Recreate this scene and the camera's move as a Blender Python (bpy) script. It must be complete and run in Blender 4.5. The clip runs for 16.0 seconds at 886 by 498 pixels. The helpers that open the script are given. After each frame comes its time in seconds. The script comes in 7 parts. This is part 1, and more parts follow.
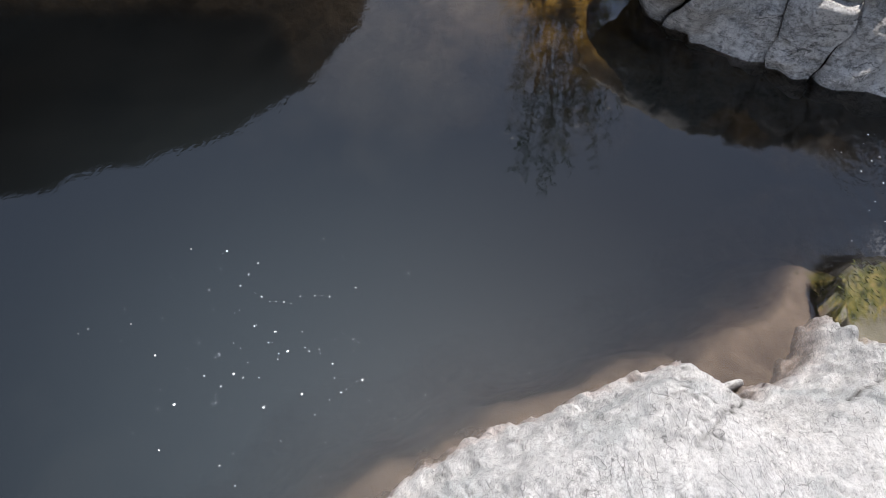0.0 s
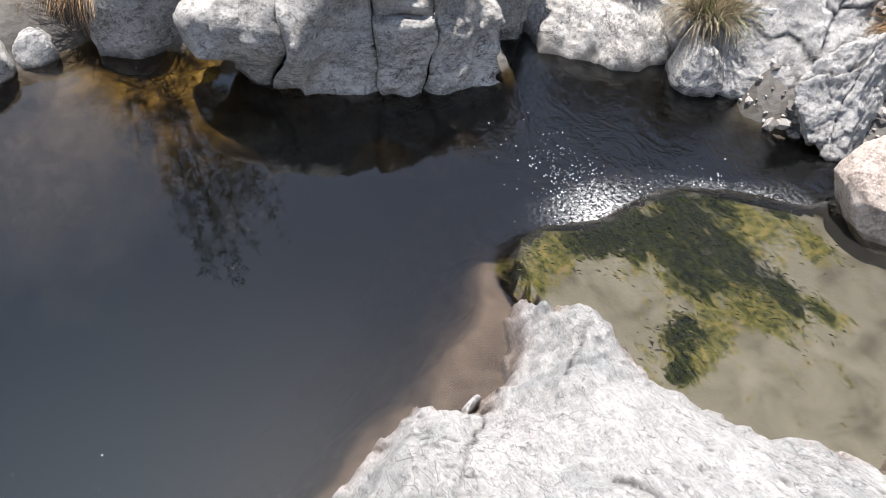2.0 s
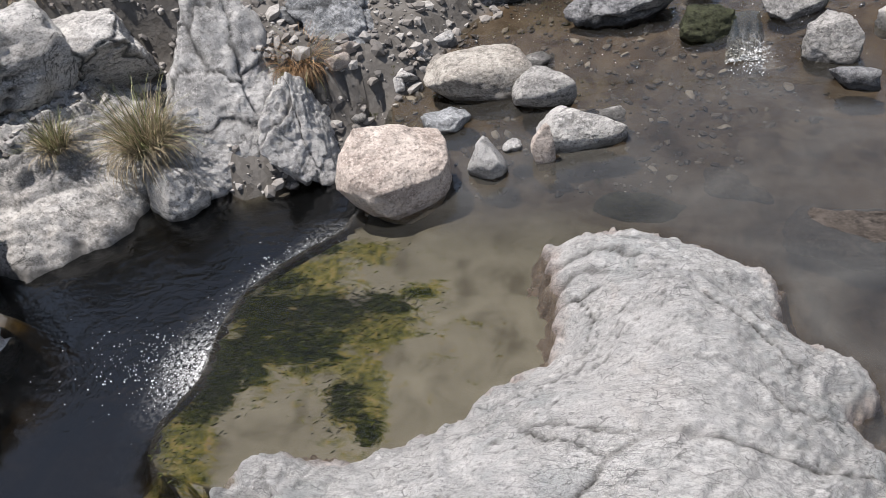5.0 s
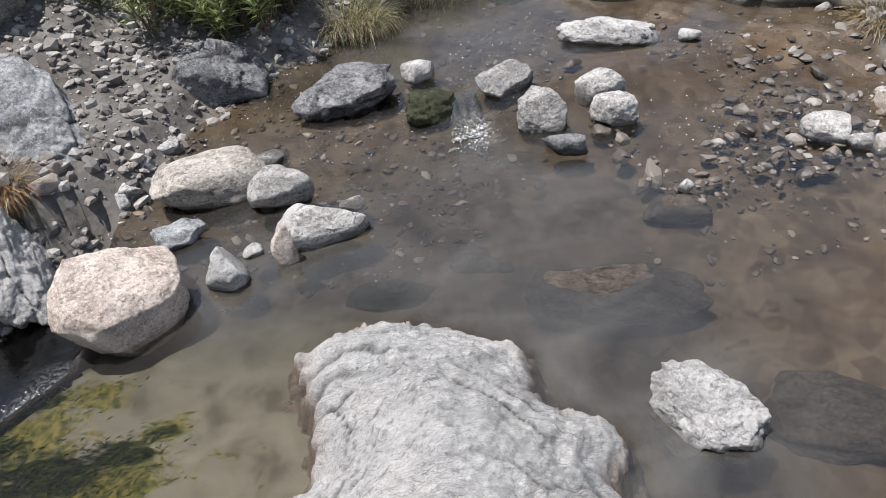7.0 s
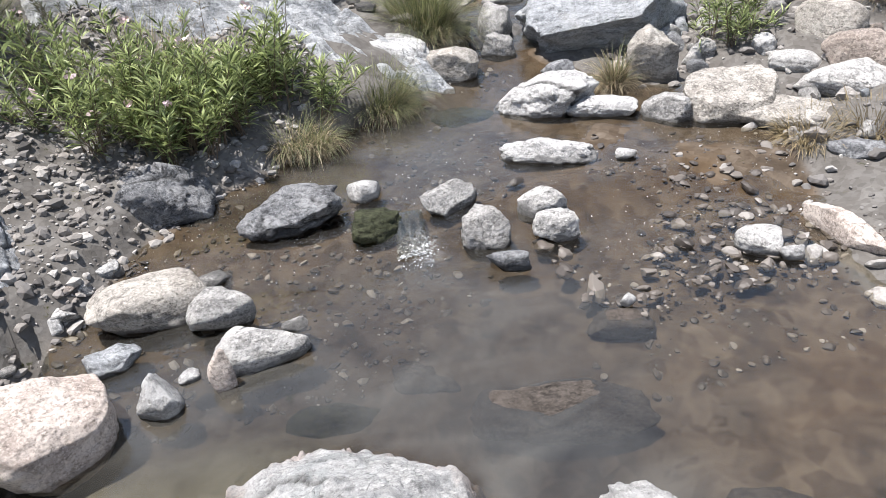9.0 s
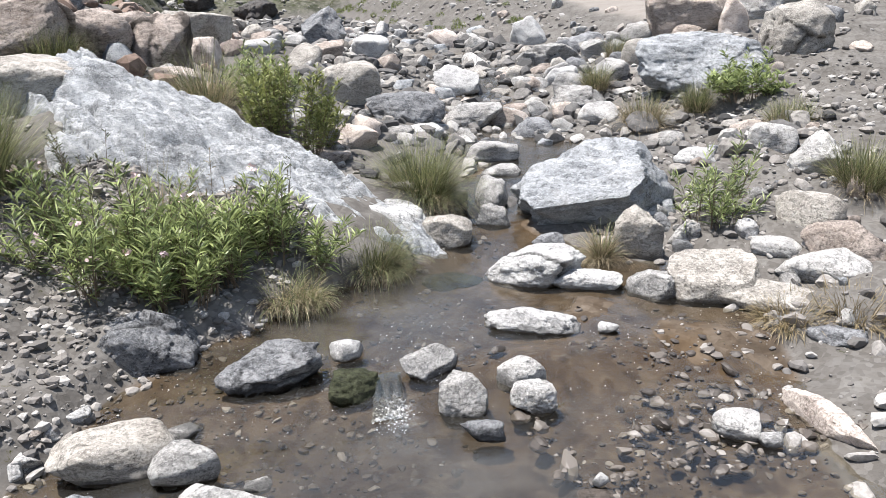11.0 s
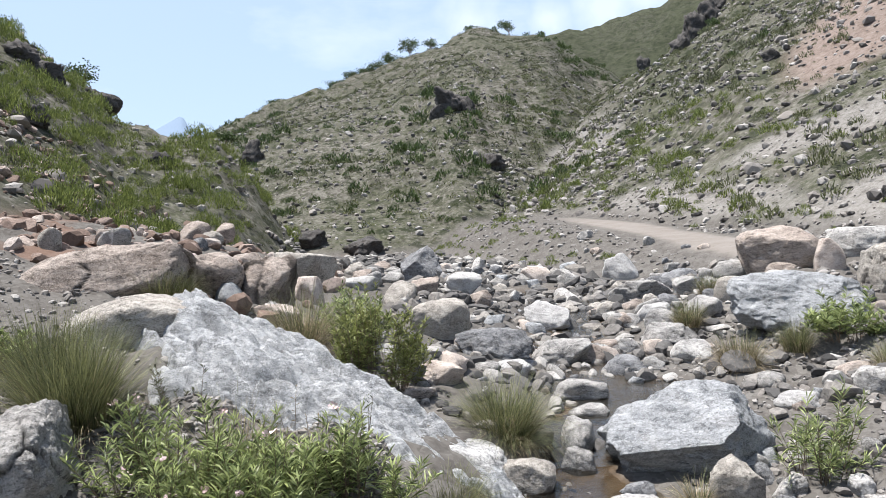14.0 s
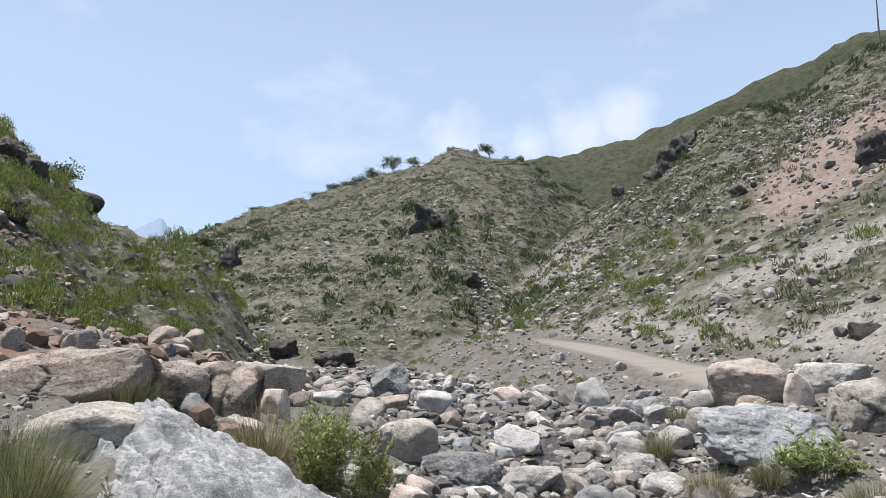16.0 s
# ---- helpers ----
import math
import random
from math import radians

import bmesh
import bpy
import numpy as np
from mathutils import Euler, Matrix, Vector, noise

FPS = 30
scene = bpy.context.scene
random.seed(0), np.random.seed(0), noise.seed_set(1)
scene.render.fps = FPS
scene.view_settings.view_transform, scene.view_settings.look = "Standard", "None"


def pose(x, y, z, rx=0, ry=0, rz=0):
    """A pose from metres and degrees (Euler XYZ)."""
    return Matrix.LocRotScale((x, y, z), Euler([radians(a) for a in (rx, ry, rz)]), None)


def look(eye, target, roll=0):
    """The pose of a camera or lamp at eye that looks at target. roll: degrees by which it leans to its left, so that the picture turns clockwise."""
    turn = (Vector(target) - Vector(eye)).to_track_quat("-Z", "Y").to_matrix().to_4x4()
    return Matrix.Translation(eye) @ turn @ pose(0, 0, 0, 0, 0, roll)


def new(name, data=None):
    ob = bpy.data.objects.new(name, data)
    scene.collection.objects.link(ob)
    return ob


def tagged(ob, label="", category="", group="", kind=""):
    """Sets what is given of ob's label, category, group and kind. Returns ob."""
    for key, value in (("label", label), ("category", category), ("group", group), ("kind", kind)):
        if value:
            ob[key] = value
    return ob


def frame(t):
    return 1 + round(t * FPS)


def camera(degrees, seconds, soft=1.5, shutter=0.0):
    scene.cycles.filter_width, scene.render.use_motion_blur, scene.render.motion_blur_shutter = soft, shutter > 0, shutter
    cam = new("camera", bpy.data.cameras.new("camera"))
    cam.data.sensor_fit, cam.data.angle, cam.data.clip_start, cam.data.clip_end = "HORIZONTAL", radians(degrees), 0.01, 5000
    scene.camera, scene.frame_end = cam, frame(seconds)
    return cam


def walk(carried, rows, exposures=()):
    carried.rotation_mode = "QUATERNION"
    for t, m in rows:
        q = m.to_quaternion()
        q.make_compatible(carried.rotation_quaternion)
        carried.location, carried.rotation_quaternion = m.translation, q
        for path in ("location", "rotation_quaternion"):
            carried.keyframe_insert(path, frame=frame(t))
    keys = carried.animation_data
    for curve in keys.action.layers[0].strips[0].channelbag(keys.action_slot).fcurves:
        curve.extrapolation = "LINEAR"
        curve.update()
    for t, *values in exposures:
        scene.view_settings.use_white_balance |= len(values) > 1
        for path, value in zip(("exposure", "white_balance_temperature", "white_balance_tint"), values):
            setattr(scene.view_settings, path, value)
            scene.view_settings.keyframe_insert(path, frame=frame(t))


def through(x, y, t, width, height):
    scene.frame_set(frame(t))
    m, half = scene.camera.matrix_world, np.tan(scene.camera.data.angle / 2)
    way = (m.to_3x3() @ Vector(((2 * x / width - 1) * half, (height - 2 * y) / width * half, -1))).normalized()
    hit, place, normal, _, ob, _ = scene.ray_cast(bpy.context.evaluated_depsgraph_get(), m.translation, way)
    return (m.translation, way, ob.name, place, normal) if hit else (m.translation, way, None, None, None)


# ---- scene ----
EXPOSURES = [(0.0, 1.1, 6500, 14), (1.0, 1.25, 6550, 13), (2.5, 1.22, 6560, 14), (3.5, 0.92, 6560, 14), (5.0, 0.60, 6560, 14), (7.5, 0.84, 6420, 13), (9.0, 1.10, 6400, 13), (12.0, 1.12, 6420, 12), (14.0, 0.93, 6440, 12), (16.0, 0.74, 6550, 12)]
cam = camera(62.60, 16.0, soft=0.8)
PATH = [
    (0.0, -0.049, -0.633, 2.275, 36.44, -0.38, 90.49),
    (0.5, -0.121, -0.533, 2.248, 37.14, -0.63, 84.27),
    (1.0, -0.174, -0.440, 2.202, 38.51, -1.96, 78.07),
    (1.5, -0.188, -0.392, 2.200, 39.79, -1.54, 67.12),
    (2.0, -0.190, -0.383, 2.210, 41.12, -1.09, 58.78),
    (2.5, -0.192, -0.363, 2.201, 42.32, -0.20, 52.18),
    (3.0, -0.172, -0.356, 2.184, 43.87, 1.18, 43.75),
    (3.5, -0.142, -0.325, 2.161, 42.95, 9.40, 28.23),
    (4.0, -0.138, -0.273, 2.176, 43.80, 10.38, 21.23),
    (4.5, -0.128, -0.241, 2.174, 44.78, 9.80, 14.95),
    (5.0, -0.105, -0.214, 2.159, 46.06, 9.13, 7.67),
    (5.2, -0.084, -0.199, 2.151, 46.76, 8.52, 5.22),
    (7.3, 0.121, -0.040, 2.113, 51.21, 5.40, -10.88),
    (7.5, 0.131, -0.036, 2.115, 52.44, 5.08, -9.95),
    (8.0, 0.141, -0.032, 2.117, 54.68, 5.14, -8.34),
    (8.2, 0.149, -0.032, 2.119, 55.44, 5.10, -7.82),
    (8.5, 0.161, -0.027, 2.124, 56.66, 5.66, -8.66),
    (9.0, 0.194, -0.033, 2.110, 58.48, 4.60, -13.57),
    (9.2, 0.211, -0.040, 2.121, 60.04, 4.47, -15.25),
    (11.3, 0.363, -0.100, 2.166, 73.20, 0.62, -10.95),
    (11.5, 0.391, -0.101, 2.163, 74.84, -0.19, -10.54),
    (12.0, 0.451, -0.107, 2.168, 76.72, 0.68, -8.98),
    (12.5, 0.481, -0.106, 2.194, 80.23, 0.78, -7.70),
    (13.0, 0.486, -0.120, 2.201, 82.83, 0.50, -7.74),
    (13.5, 0.476, -0.144, 2.240, 86.55, 1.50, -6.03),
    (14.0, 0.461, -0.155, 2.260, 88.96, 2.27, -4.05),
    (14.5, 0.411, -0.163, 2.288, 92.79, 1.48, -0.82),
    (15.0, 0.404, -0.173, 2.295, 95.52, 0.29, -0.45),
    (15.5, 0.421, -0.198, 2.312, 97.65, -0.27, -1.28),
    (16.0, 0.468, -0.205, 2.312, 97.90, -0.40, -6.16),
]
walk(cam, [(t, pose(x, y, z, rx, ry, rz)) for t, x, y, z, rx, ry, rz in PATH], EXPOSURES)

# ---- light ----
SUN_AZ, SUN_EL = -76.0, 74.0
sky = bpy.data.worlds.new("sky")
scene.world = sky
sky.use_nodes = True
nt = sky.node_tree
nt.nodes.clear()
tex = nt.nodes.new("ShaderNodeTexSky")
tex.sky_type, tex.sun_disc = "NISHITA", False
tex.sun_elevation, tex.sun_rotation = radians(SUN_EL), radians(SUN_AZ)
tex.altitude, tex.air_density, tex.dust_density, tex.ozone_density = 900, 1.0, 3.0, 1.0
back = nt.nodes.new("ShaderNodeBackground")
back.inputs["Strength"].default_value = 0.082
# summer haze and a few soft clouds, spread over the whole sky
coord = nt.nodes.new("ShaderNodeTexCoord")
mapping = nt.nodes.new("ShaderNodeMapping")
mapping.inputs["Scale"].default_value = (1.0, 1.0, 2.6)
cloud = nt.nodes.new("ShaderNodeTexNoise")
cloud.inputs["Scale"].default_value, cloud.inputs["Detail"].default_value, cloud.inputs["Roughness"].default_value = 2.4, 9.0, 0.58
ramp = nt.nodes.new("ShaderNodeValToRGB")
ramp.color_ramp.elements[0].position, ramp.color_ramp.elements[1].position = 0.56, 0.80
haze = nt.nodes.new("ShaderNodeMixRGB")
rise = nt.nodes.new("ShaderNodeSeparateXYZ")
thick = nt.nodes.new("ShaderNodeMapRange")
for key, val in (("From Min", 0.35), ("From Max", 0.75), ("To Min", 0.55), ("To Max", 0.18)):
    thick.inputs[key].default_value = val
nt.links.new(rise.outputs["Z"], thick.inputs["Value"])
nt.links.new(thick.outputs["Result"], haze.inputs["Fac"])
haze.inputs["Color2"].default_value = (5.4, 6.9, 9.0, 1)
mixc = nt.nodes.new("ShaderNodeMixRGB")
mixc.inputs["Color2"].default_value = (8.6, 8.9, 9.3, 1)
damp = nt.nodes.new("ShaderNodeMath")
damp.operation = "MULTIPLY"
damp.inputs[1].default_value = 0.45
puff = nt.nodes.new("ShaderNodeTexNoise")
puff.inputs["Scale"].default_value, puff.inputs["Detail"].default_value = 16.0, 8.0
nt.links.new(coord.outputs["Generated"], puff.inputs["Vector"])
nt.links.new(coord.outputs["Generated"], rise.inputs["Vector"])
total = damp.outputs["Value"]
for az, el, size in ((6.9, 16.4, 0.046), (12.8, 16.0, 0.036), (17.0, 16.6, 0.045), (20.5, 17.6, 0.045), (-96.0, 38.0, 0.16), (150.0, 30.0, 0.2)):
    # cumulus heads above the ridge
    gap = nt.nodes.new("ShaderNodeVectorMath")
    gap.operation = "DISTANCE"
    nt.links.new(coord.outputs["Generated"], gap.inputs[0])
    gap.inputs[1].default_value = (math.sin(radians(az)) * math.cos(radians(el)), math.cos(radians(az)) * math.cos(radians(el)), math.sin(radians(el)))
    soft = nt.nodes.new("ShaderNodeMath")
    soft.operation = "MULTIPLY_ADD"
    soft.inputs[1].default_value = -0.55 / size
    nt.links.new(gap.outputs["Value"], soft.inputs[0])
    nt.links.new(puff.outputs["Fac"], soft.inputs[2])
    amt = nt.nodes.new("ShaderNodeMapRange")
    amt.inputs["From Min"].default_value, amt.inputs["From Max"].default_value, amt.inputs["To Max"].default_value = -0.10, 0.40, 0.40
    nt.links.new(soft.outputs["Value"], amt.inputs["Value"])
    more = nt.nodes.new("ShaderNodeMath")
    more.operation = "MAXIMUM"
    nt.links.new(total, more.inputs[0])
    nt.links.new(amt.outputs["Result"], more.inputs[1])
    total = more.outputs["Value"]
out = nt.nodes.new("ShaderNodeOutputWorld")
for a, b in ((coord.outputs["Generated"], mapping.inputs["Vector"]), (mapping.outputs["Vector"], cloud.inputs["Vector"]), (cloud.outputs["Fac"], ramp.inputs["Fac"]),
             (tex.outputs["Color"], haze.inputs["Color1"]), (ramp.outputs["Color"], damp.inputs[0]), (total, mixc.inputs["Fac"]), (haze.outputs["Color"], mixc.inputs["Color1"]),
             (mixc.outputs["Color"], back.inputs["Color"]), (back.outputs["Background"], out.inputs["Surface"])):
    nt.links.new(a, b)
lamp = bpy.data.lights.new("sun", "SUN")
lamp.energy, lamp.angle, lamp.color = 5.0, radians(0.6), (1.0, 0.96, 0.90)
sun = new("sun", lamp)
a, e = radians(SUN_AZ), radians(SUN_EL)
sun.matrix_world = look((60 * math.sin(a) * math.cos(e), 60 * math.cos(a) * math.cos(e), 60 * math.sin(e)), (0, 0, 0))


# ---- materials ----
class Nodes:
    """A short way to write a node material."""

    def __init__(self, name, rough=0.8, spec=0.3):
        self.mat = bpy.data.materials.new(name)
        self.mat.use_nodes = True
        self.t = self.mat.node_tree
        self.bsdf = self.t.nodes["Principled BSDF"]
        self.bsdf.inputs["Roughness"].default_value = rough
        self.bsdf.inputs["Specular IOR Level"].default_value = spec
        self.where = self.t.nodes.new("ShaderNodeNewGeometry").outputs["Position"]

    def link(self, a, b):
        self.t.links.new(a, b)

    def coords(self, local=True, scale=(1, 1, 1), rot=(0, 0, 0)):
        m = self.t.nodes.new("ShaderNodeMapping")
        m.inputs["Scale"].default_value = scale
        m.inputs["Rotation"].default_value = [radians(v) for v in rot]
        self.link(self.t.nodes.new("ShaderNodeTexCoord").outputs["Object"] if local else self.where, m.inputs["Vector"])
        return m.outputs["Vector"]

    def noise(self, vec, scale, detail=6, rough=0.6, dist=0.0):
        n = self.t.nodes.new("ShaderNodeTexNoise")
        for k, v in (("Scale", scale), ("Detail", detail), ("Roughness", rough), ("Distortion", dist)):
            n.inputs[k].default_value = v
        self.link(vec, n.inputs["Vector"])
        return n.outputs["Fac"]

    def voronoi(self, vec, scale, feature="F1", out="Distance"):
        n = self.t.nodes.new("ShaderNodeTexVoronoi")
        n.feature = feature
        n.inputs["Scale"].default_value = scale
        self.link(vec, n.inputs["Vector"])
        return n.outputs[out]

    def ramp(self, fac, *stops):
        r = self.t.nodes.new("ShaderNodeValToRGB").color_ramp
        node = self.t.nodes[-1]
        while len(r.elements) < len(stops):
            r.elements.new(0.5)
        for e, (p, c) in zip(r.elements, stops):
            e.position = p
            e.color = (*c, 1) if isinstance(c, tuple) else (c, c, c, 1)
        self.link(fac, node.inputs["Fac"])
        return node.outputs["Color"]

    def mix(self, fac, a, b, how="MIX"):
        m = self.t.nodes.new("ShaderNodeMixRGB")
        m.blend_type = how
        for v, s in ((fac, "Fac"), (a, "Color1"), (b, "Color2")):
            if isinstance(v, (int, float)):
                m.inputs[s].default_value = v if s == "Fac" else (v, v, v, 1)
            elif isinstance(v, tuple):
                m.inputs[s].default_value = (*v, 1)
            else:
                self.link(v, m.inputs[s])
        return m.outputs["Color"]

    def math(self, op, a, b=0.0):
        m = self.t.nodes.new("ShaderNodeMath")
        m.operation = op
        for v, i in ((a, 0), (b, 1)):
            if isinstance(v, (int, float)):
                m.inputs[i].default_value = v
            else:
                self.link(v, m.inputs[i])
        return m.outputs["Value"]

    def attr(self, name):
        a = self.t.nodes.new("ShaderNodeAttribute")
        a.attribute_name = name
        return a.outputs["Fac"]

    def random(self):
        return self.t.nodes.new("ShaderNodeObjectInfo").outputs["Random"]

    def island(self):
        return self.t.nodes.new("ShaderNodeNewGeometry").outputs["Random Per Island"]

    def height(self):
        s = self.t.nodes.new("ShaderNodeSeparateXYZ")
        self.link(self.where, s.inputs["Vector"])
        return s.outputs["Z"]

    def bump(self, *layers):
        normal = None
        for h, strength, dist in layers:
            b = self.t.nodes.new("ShaderNodeBump")
            b.inputs["Strength"].default_value, b.inputs["Distance"].default_value = strength, dist
            self.link(h, b.inputs["Height"])
            if normal:
                self.link(normal, b.inputs["Normal"])
            normal = b.outputs["Normal"]
        self.link(normal, self.bsdf.inputs["Normal"])

    def done(self, color, rough=None):
        if isinstance(color, tuple):
            self.bsdf.inputs["Base Color"].default_value = (*color, 1)
        else:
            self.link(color, self.bsdf.inputs["Base Color"])
        if rough is not None:
            self.link(rough, self.bsdf.inputs["Roughness"])
        return self.mat


def stone_material(name, dark, mid, light, stain, streak=1.8, speck=0.5, amount=0.35, seams=0.9, pit=0.40):
    """Weathered rock: broad tone, foliation streaks, fine grain, pits and a few stains."""
    n = Nodes(name, 0.85, 0.25)
    dark, mid, light, stain = (tuple(g * k for k in c) for g, c in ((0.50, dark), (0.80, mid), (0.98, light), (0.75, stain)))
    v = n.coords(True)
    s = n.coords(True, (1.0, streak, streak * 1.6), (20, 35, 15))
    broad = n.noise(v, 2.3, 5, 0.6, 0.6)
    lines = n.noise(s, 5.0, 8, 0.72, 0.8)
    grain = n.noise(v, 70, 4, 0.75)
    c = n.ramp(n.math("ADD", n.math("MULTIPLY", broad, 0.45), n.math("MULTIPLY", lines, 0.55)), (0.33, dark), (0.43, mid), (0.56, light))
    c = n.mix(n.ramp(n.noise(v, 1.6, 6, 0.65, 1.2), (0.50, 0.0), (0.66, amount)), c, stain)
    c = n.mix(n.ramp(grain, (0.38, 0.9 * speck), (0.49, 0.0)), c, dark)
    c = n.mix(n.ramp(n.noise(s, 17, 8, 0.8, 0.6), (0.39, 0.55), (0.455, 0.0)), c, tuple(0.55 * k for k in dark))
    c = n.mix(n.ramp(n.noise(v, 75, 4, 0.75), (0.52, 0.0), (0.60, 0.6)), c, tuple(min(1, 1.15 * k) for k in light))
    # dark pits, a few long seams, and a soaked foot
    pits = n.ramp(n.noise(v, 30, 6, 0.82, 0.4), (0.385, 1.0), (0.455, 0.0))
    seam = n.ramp(n.math("ABSOLUTE", n.math("SUBTRACT", n.noise(s, 1.3, 7, 0.62, 1.0), 0.5)), (0.0, 1.0), (0.008, 0.0))
    seam = n.math("MULTIPLY", seam, n.ramp(n.noise(v, 2.1, 3, 0.5), (0.50, 0.0), (0.58, seams)))
    c = n.mix(n.math("MULTIPLY", pits, pit), c, tuple(0.4 * k for k in dark))
    c = n.mix(seam, c, tuple(0.3 * k for k in dark))
    hair = n.ramp(n.math("ABSOLUTE", n.math("SUBTRACT", n.noise(s, 3.6, 8, 0.68, 0.7), 0.5)), (0.0, 0.8), (0.010, 0.0))
    hair = n.math("MULTIPLY", hair, n.ramp(n.noise(v, 3.4, 4, 0.6), (0.46, 0.0), (0.56, seams)))
    c = n.mix(hair, c, tuple(0.45 * k for k in dark))
    c = n.mix(n.math("MULTIPLY", n.math("SUBTRACT", n.random(), 0.5), 0.25), c, 0.0)
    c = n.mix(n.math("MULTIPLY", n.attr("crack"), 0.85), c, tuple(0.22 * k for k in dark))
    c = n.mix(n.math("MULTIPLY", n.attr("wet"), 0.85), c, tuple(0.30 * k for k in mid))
    n.bump((lines, 0.6, 0.02), (n.noise(v, 12, 10, 0.75), 0.8, 0.016), (n.noise(s, 20, 9, 0.8), 0.8, 0.016), (n.math("SUBTRACT", 1.0, n.math("MAXIMUM", n.math("MAXIMUM", pits, seam), hair)), 0.7, 0.012), (grain, 0.4, 0.005))
    return n.done(c)


ROCK = dict(
    slab=stone_material("pale_gneiss", (0.255, 0.26, 0.262), (0.45, 0.452, 0.448), (0.595, 0.594, 0.58), (0.46, 0.39, 0.32), 4.0, 0.55, 0.22),
    pale=stone_material("pale_grey_rock", (0.24, 0.24, 0.23), (0.42, 0.412, 0.396), (0.56, 0.55, 0.527), (0.36, 0.31, 0.255)),
    white=stone_material("white_rock", (0.31, 0.308, 0.30), (0.42, 0.417, 0.408), (0.51, 0.506, 0.494), (0.37, 0.35, 0.31), 1.3, 0.4, 0.3, 0.4, 0.15),
    grey=stone_material("grey_rock", (0.14, 0.14, 0.14), (0.29, 0.285, 0.275), (0.46, 0.45, 0.43), (0.26, 0.21, 0.17)),
    blue=stone_material("blue_grey_rock", (0.14, 0.15, 0.16), (0.285, 0.302, 0.317), (0.43, 0.446, 0.458), (0.31, 0.285, 0.25), 1.8, 0.5, 0.35, 0.7, 0.25),
    tongue=stone_material("blue_white_bedrock", (0.20, 0.21, 0.22), (0.36, 0.376, 0.388), (0.53, 0.548, 0.56), (0.34, 0.32, 0.30), 2.6, 0.5, 0.2, 0.6, 0.15),
    dark=stone_material("dark_slate_rock", (0.06, 0.063, 0.07), (0.14, 0.145, 0.155), (0.30, 0.305, 0.31), (0.17, 0.14, 0.115)),
    tan=stone_material("grey_beige_rock", (0.20, 0.18, 0.16), (0.35, 0.325, 0.29), (0.48, 0.455, 0.41), (0.29, 0.22, 0.165), 2.0),
    pink=stone_material("pinkish_granite", (0.32, 0.26, 0.225), (0.50, 0.425, 0.375), (0.63, 0.56, 0.50), (0.55, 0.40, 0.31), 1.3, 0.6, 0.25, 0.0, 0.15),
    brown=stone_material("reddish_brown_rock", (0.16, 0.13, 0.11), (0.30, 0.25, 0.215), (0.44, 0.385, 0.34), (0.33, 0.235, 0.175), 2.0),
    wet=stone_material("wet_silted_rock", (0.04, 0.033, 0.028), (0.072, 0.060, 0.050), (0.115, 0.098, 0.085), (0.07, 0.05, 0.036), 2.0, 0.3, 0.6),
    black=stone_material("dark_varnished_rock", (0.02, 0.019, 0.02), (0.05, 0.047, 0.047), (0.10, 0.095, 0.09), (0.08, 0.06, 0.045), 2.0),
    moss=stone_material("mossy_wet_rock", (0.010, 0.012, 0.006), (0.025, 0.030, 0.014), (0.06, 0.065, 0.035), (0.05, 0.045, 0.035), 2.0, 0.3, 0.6),
)


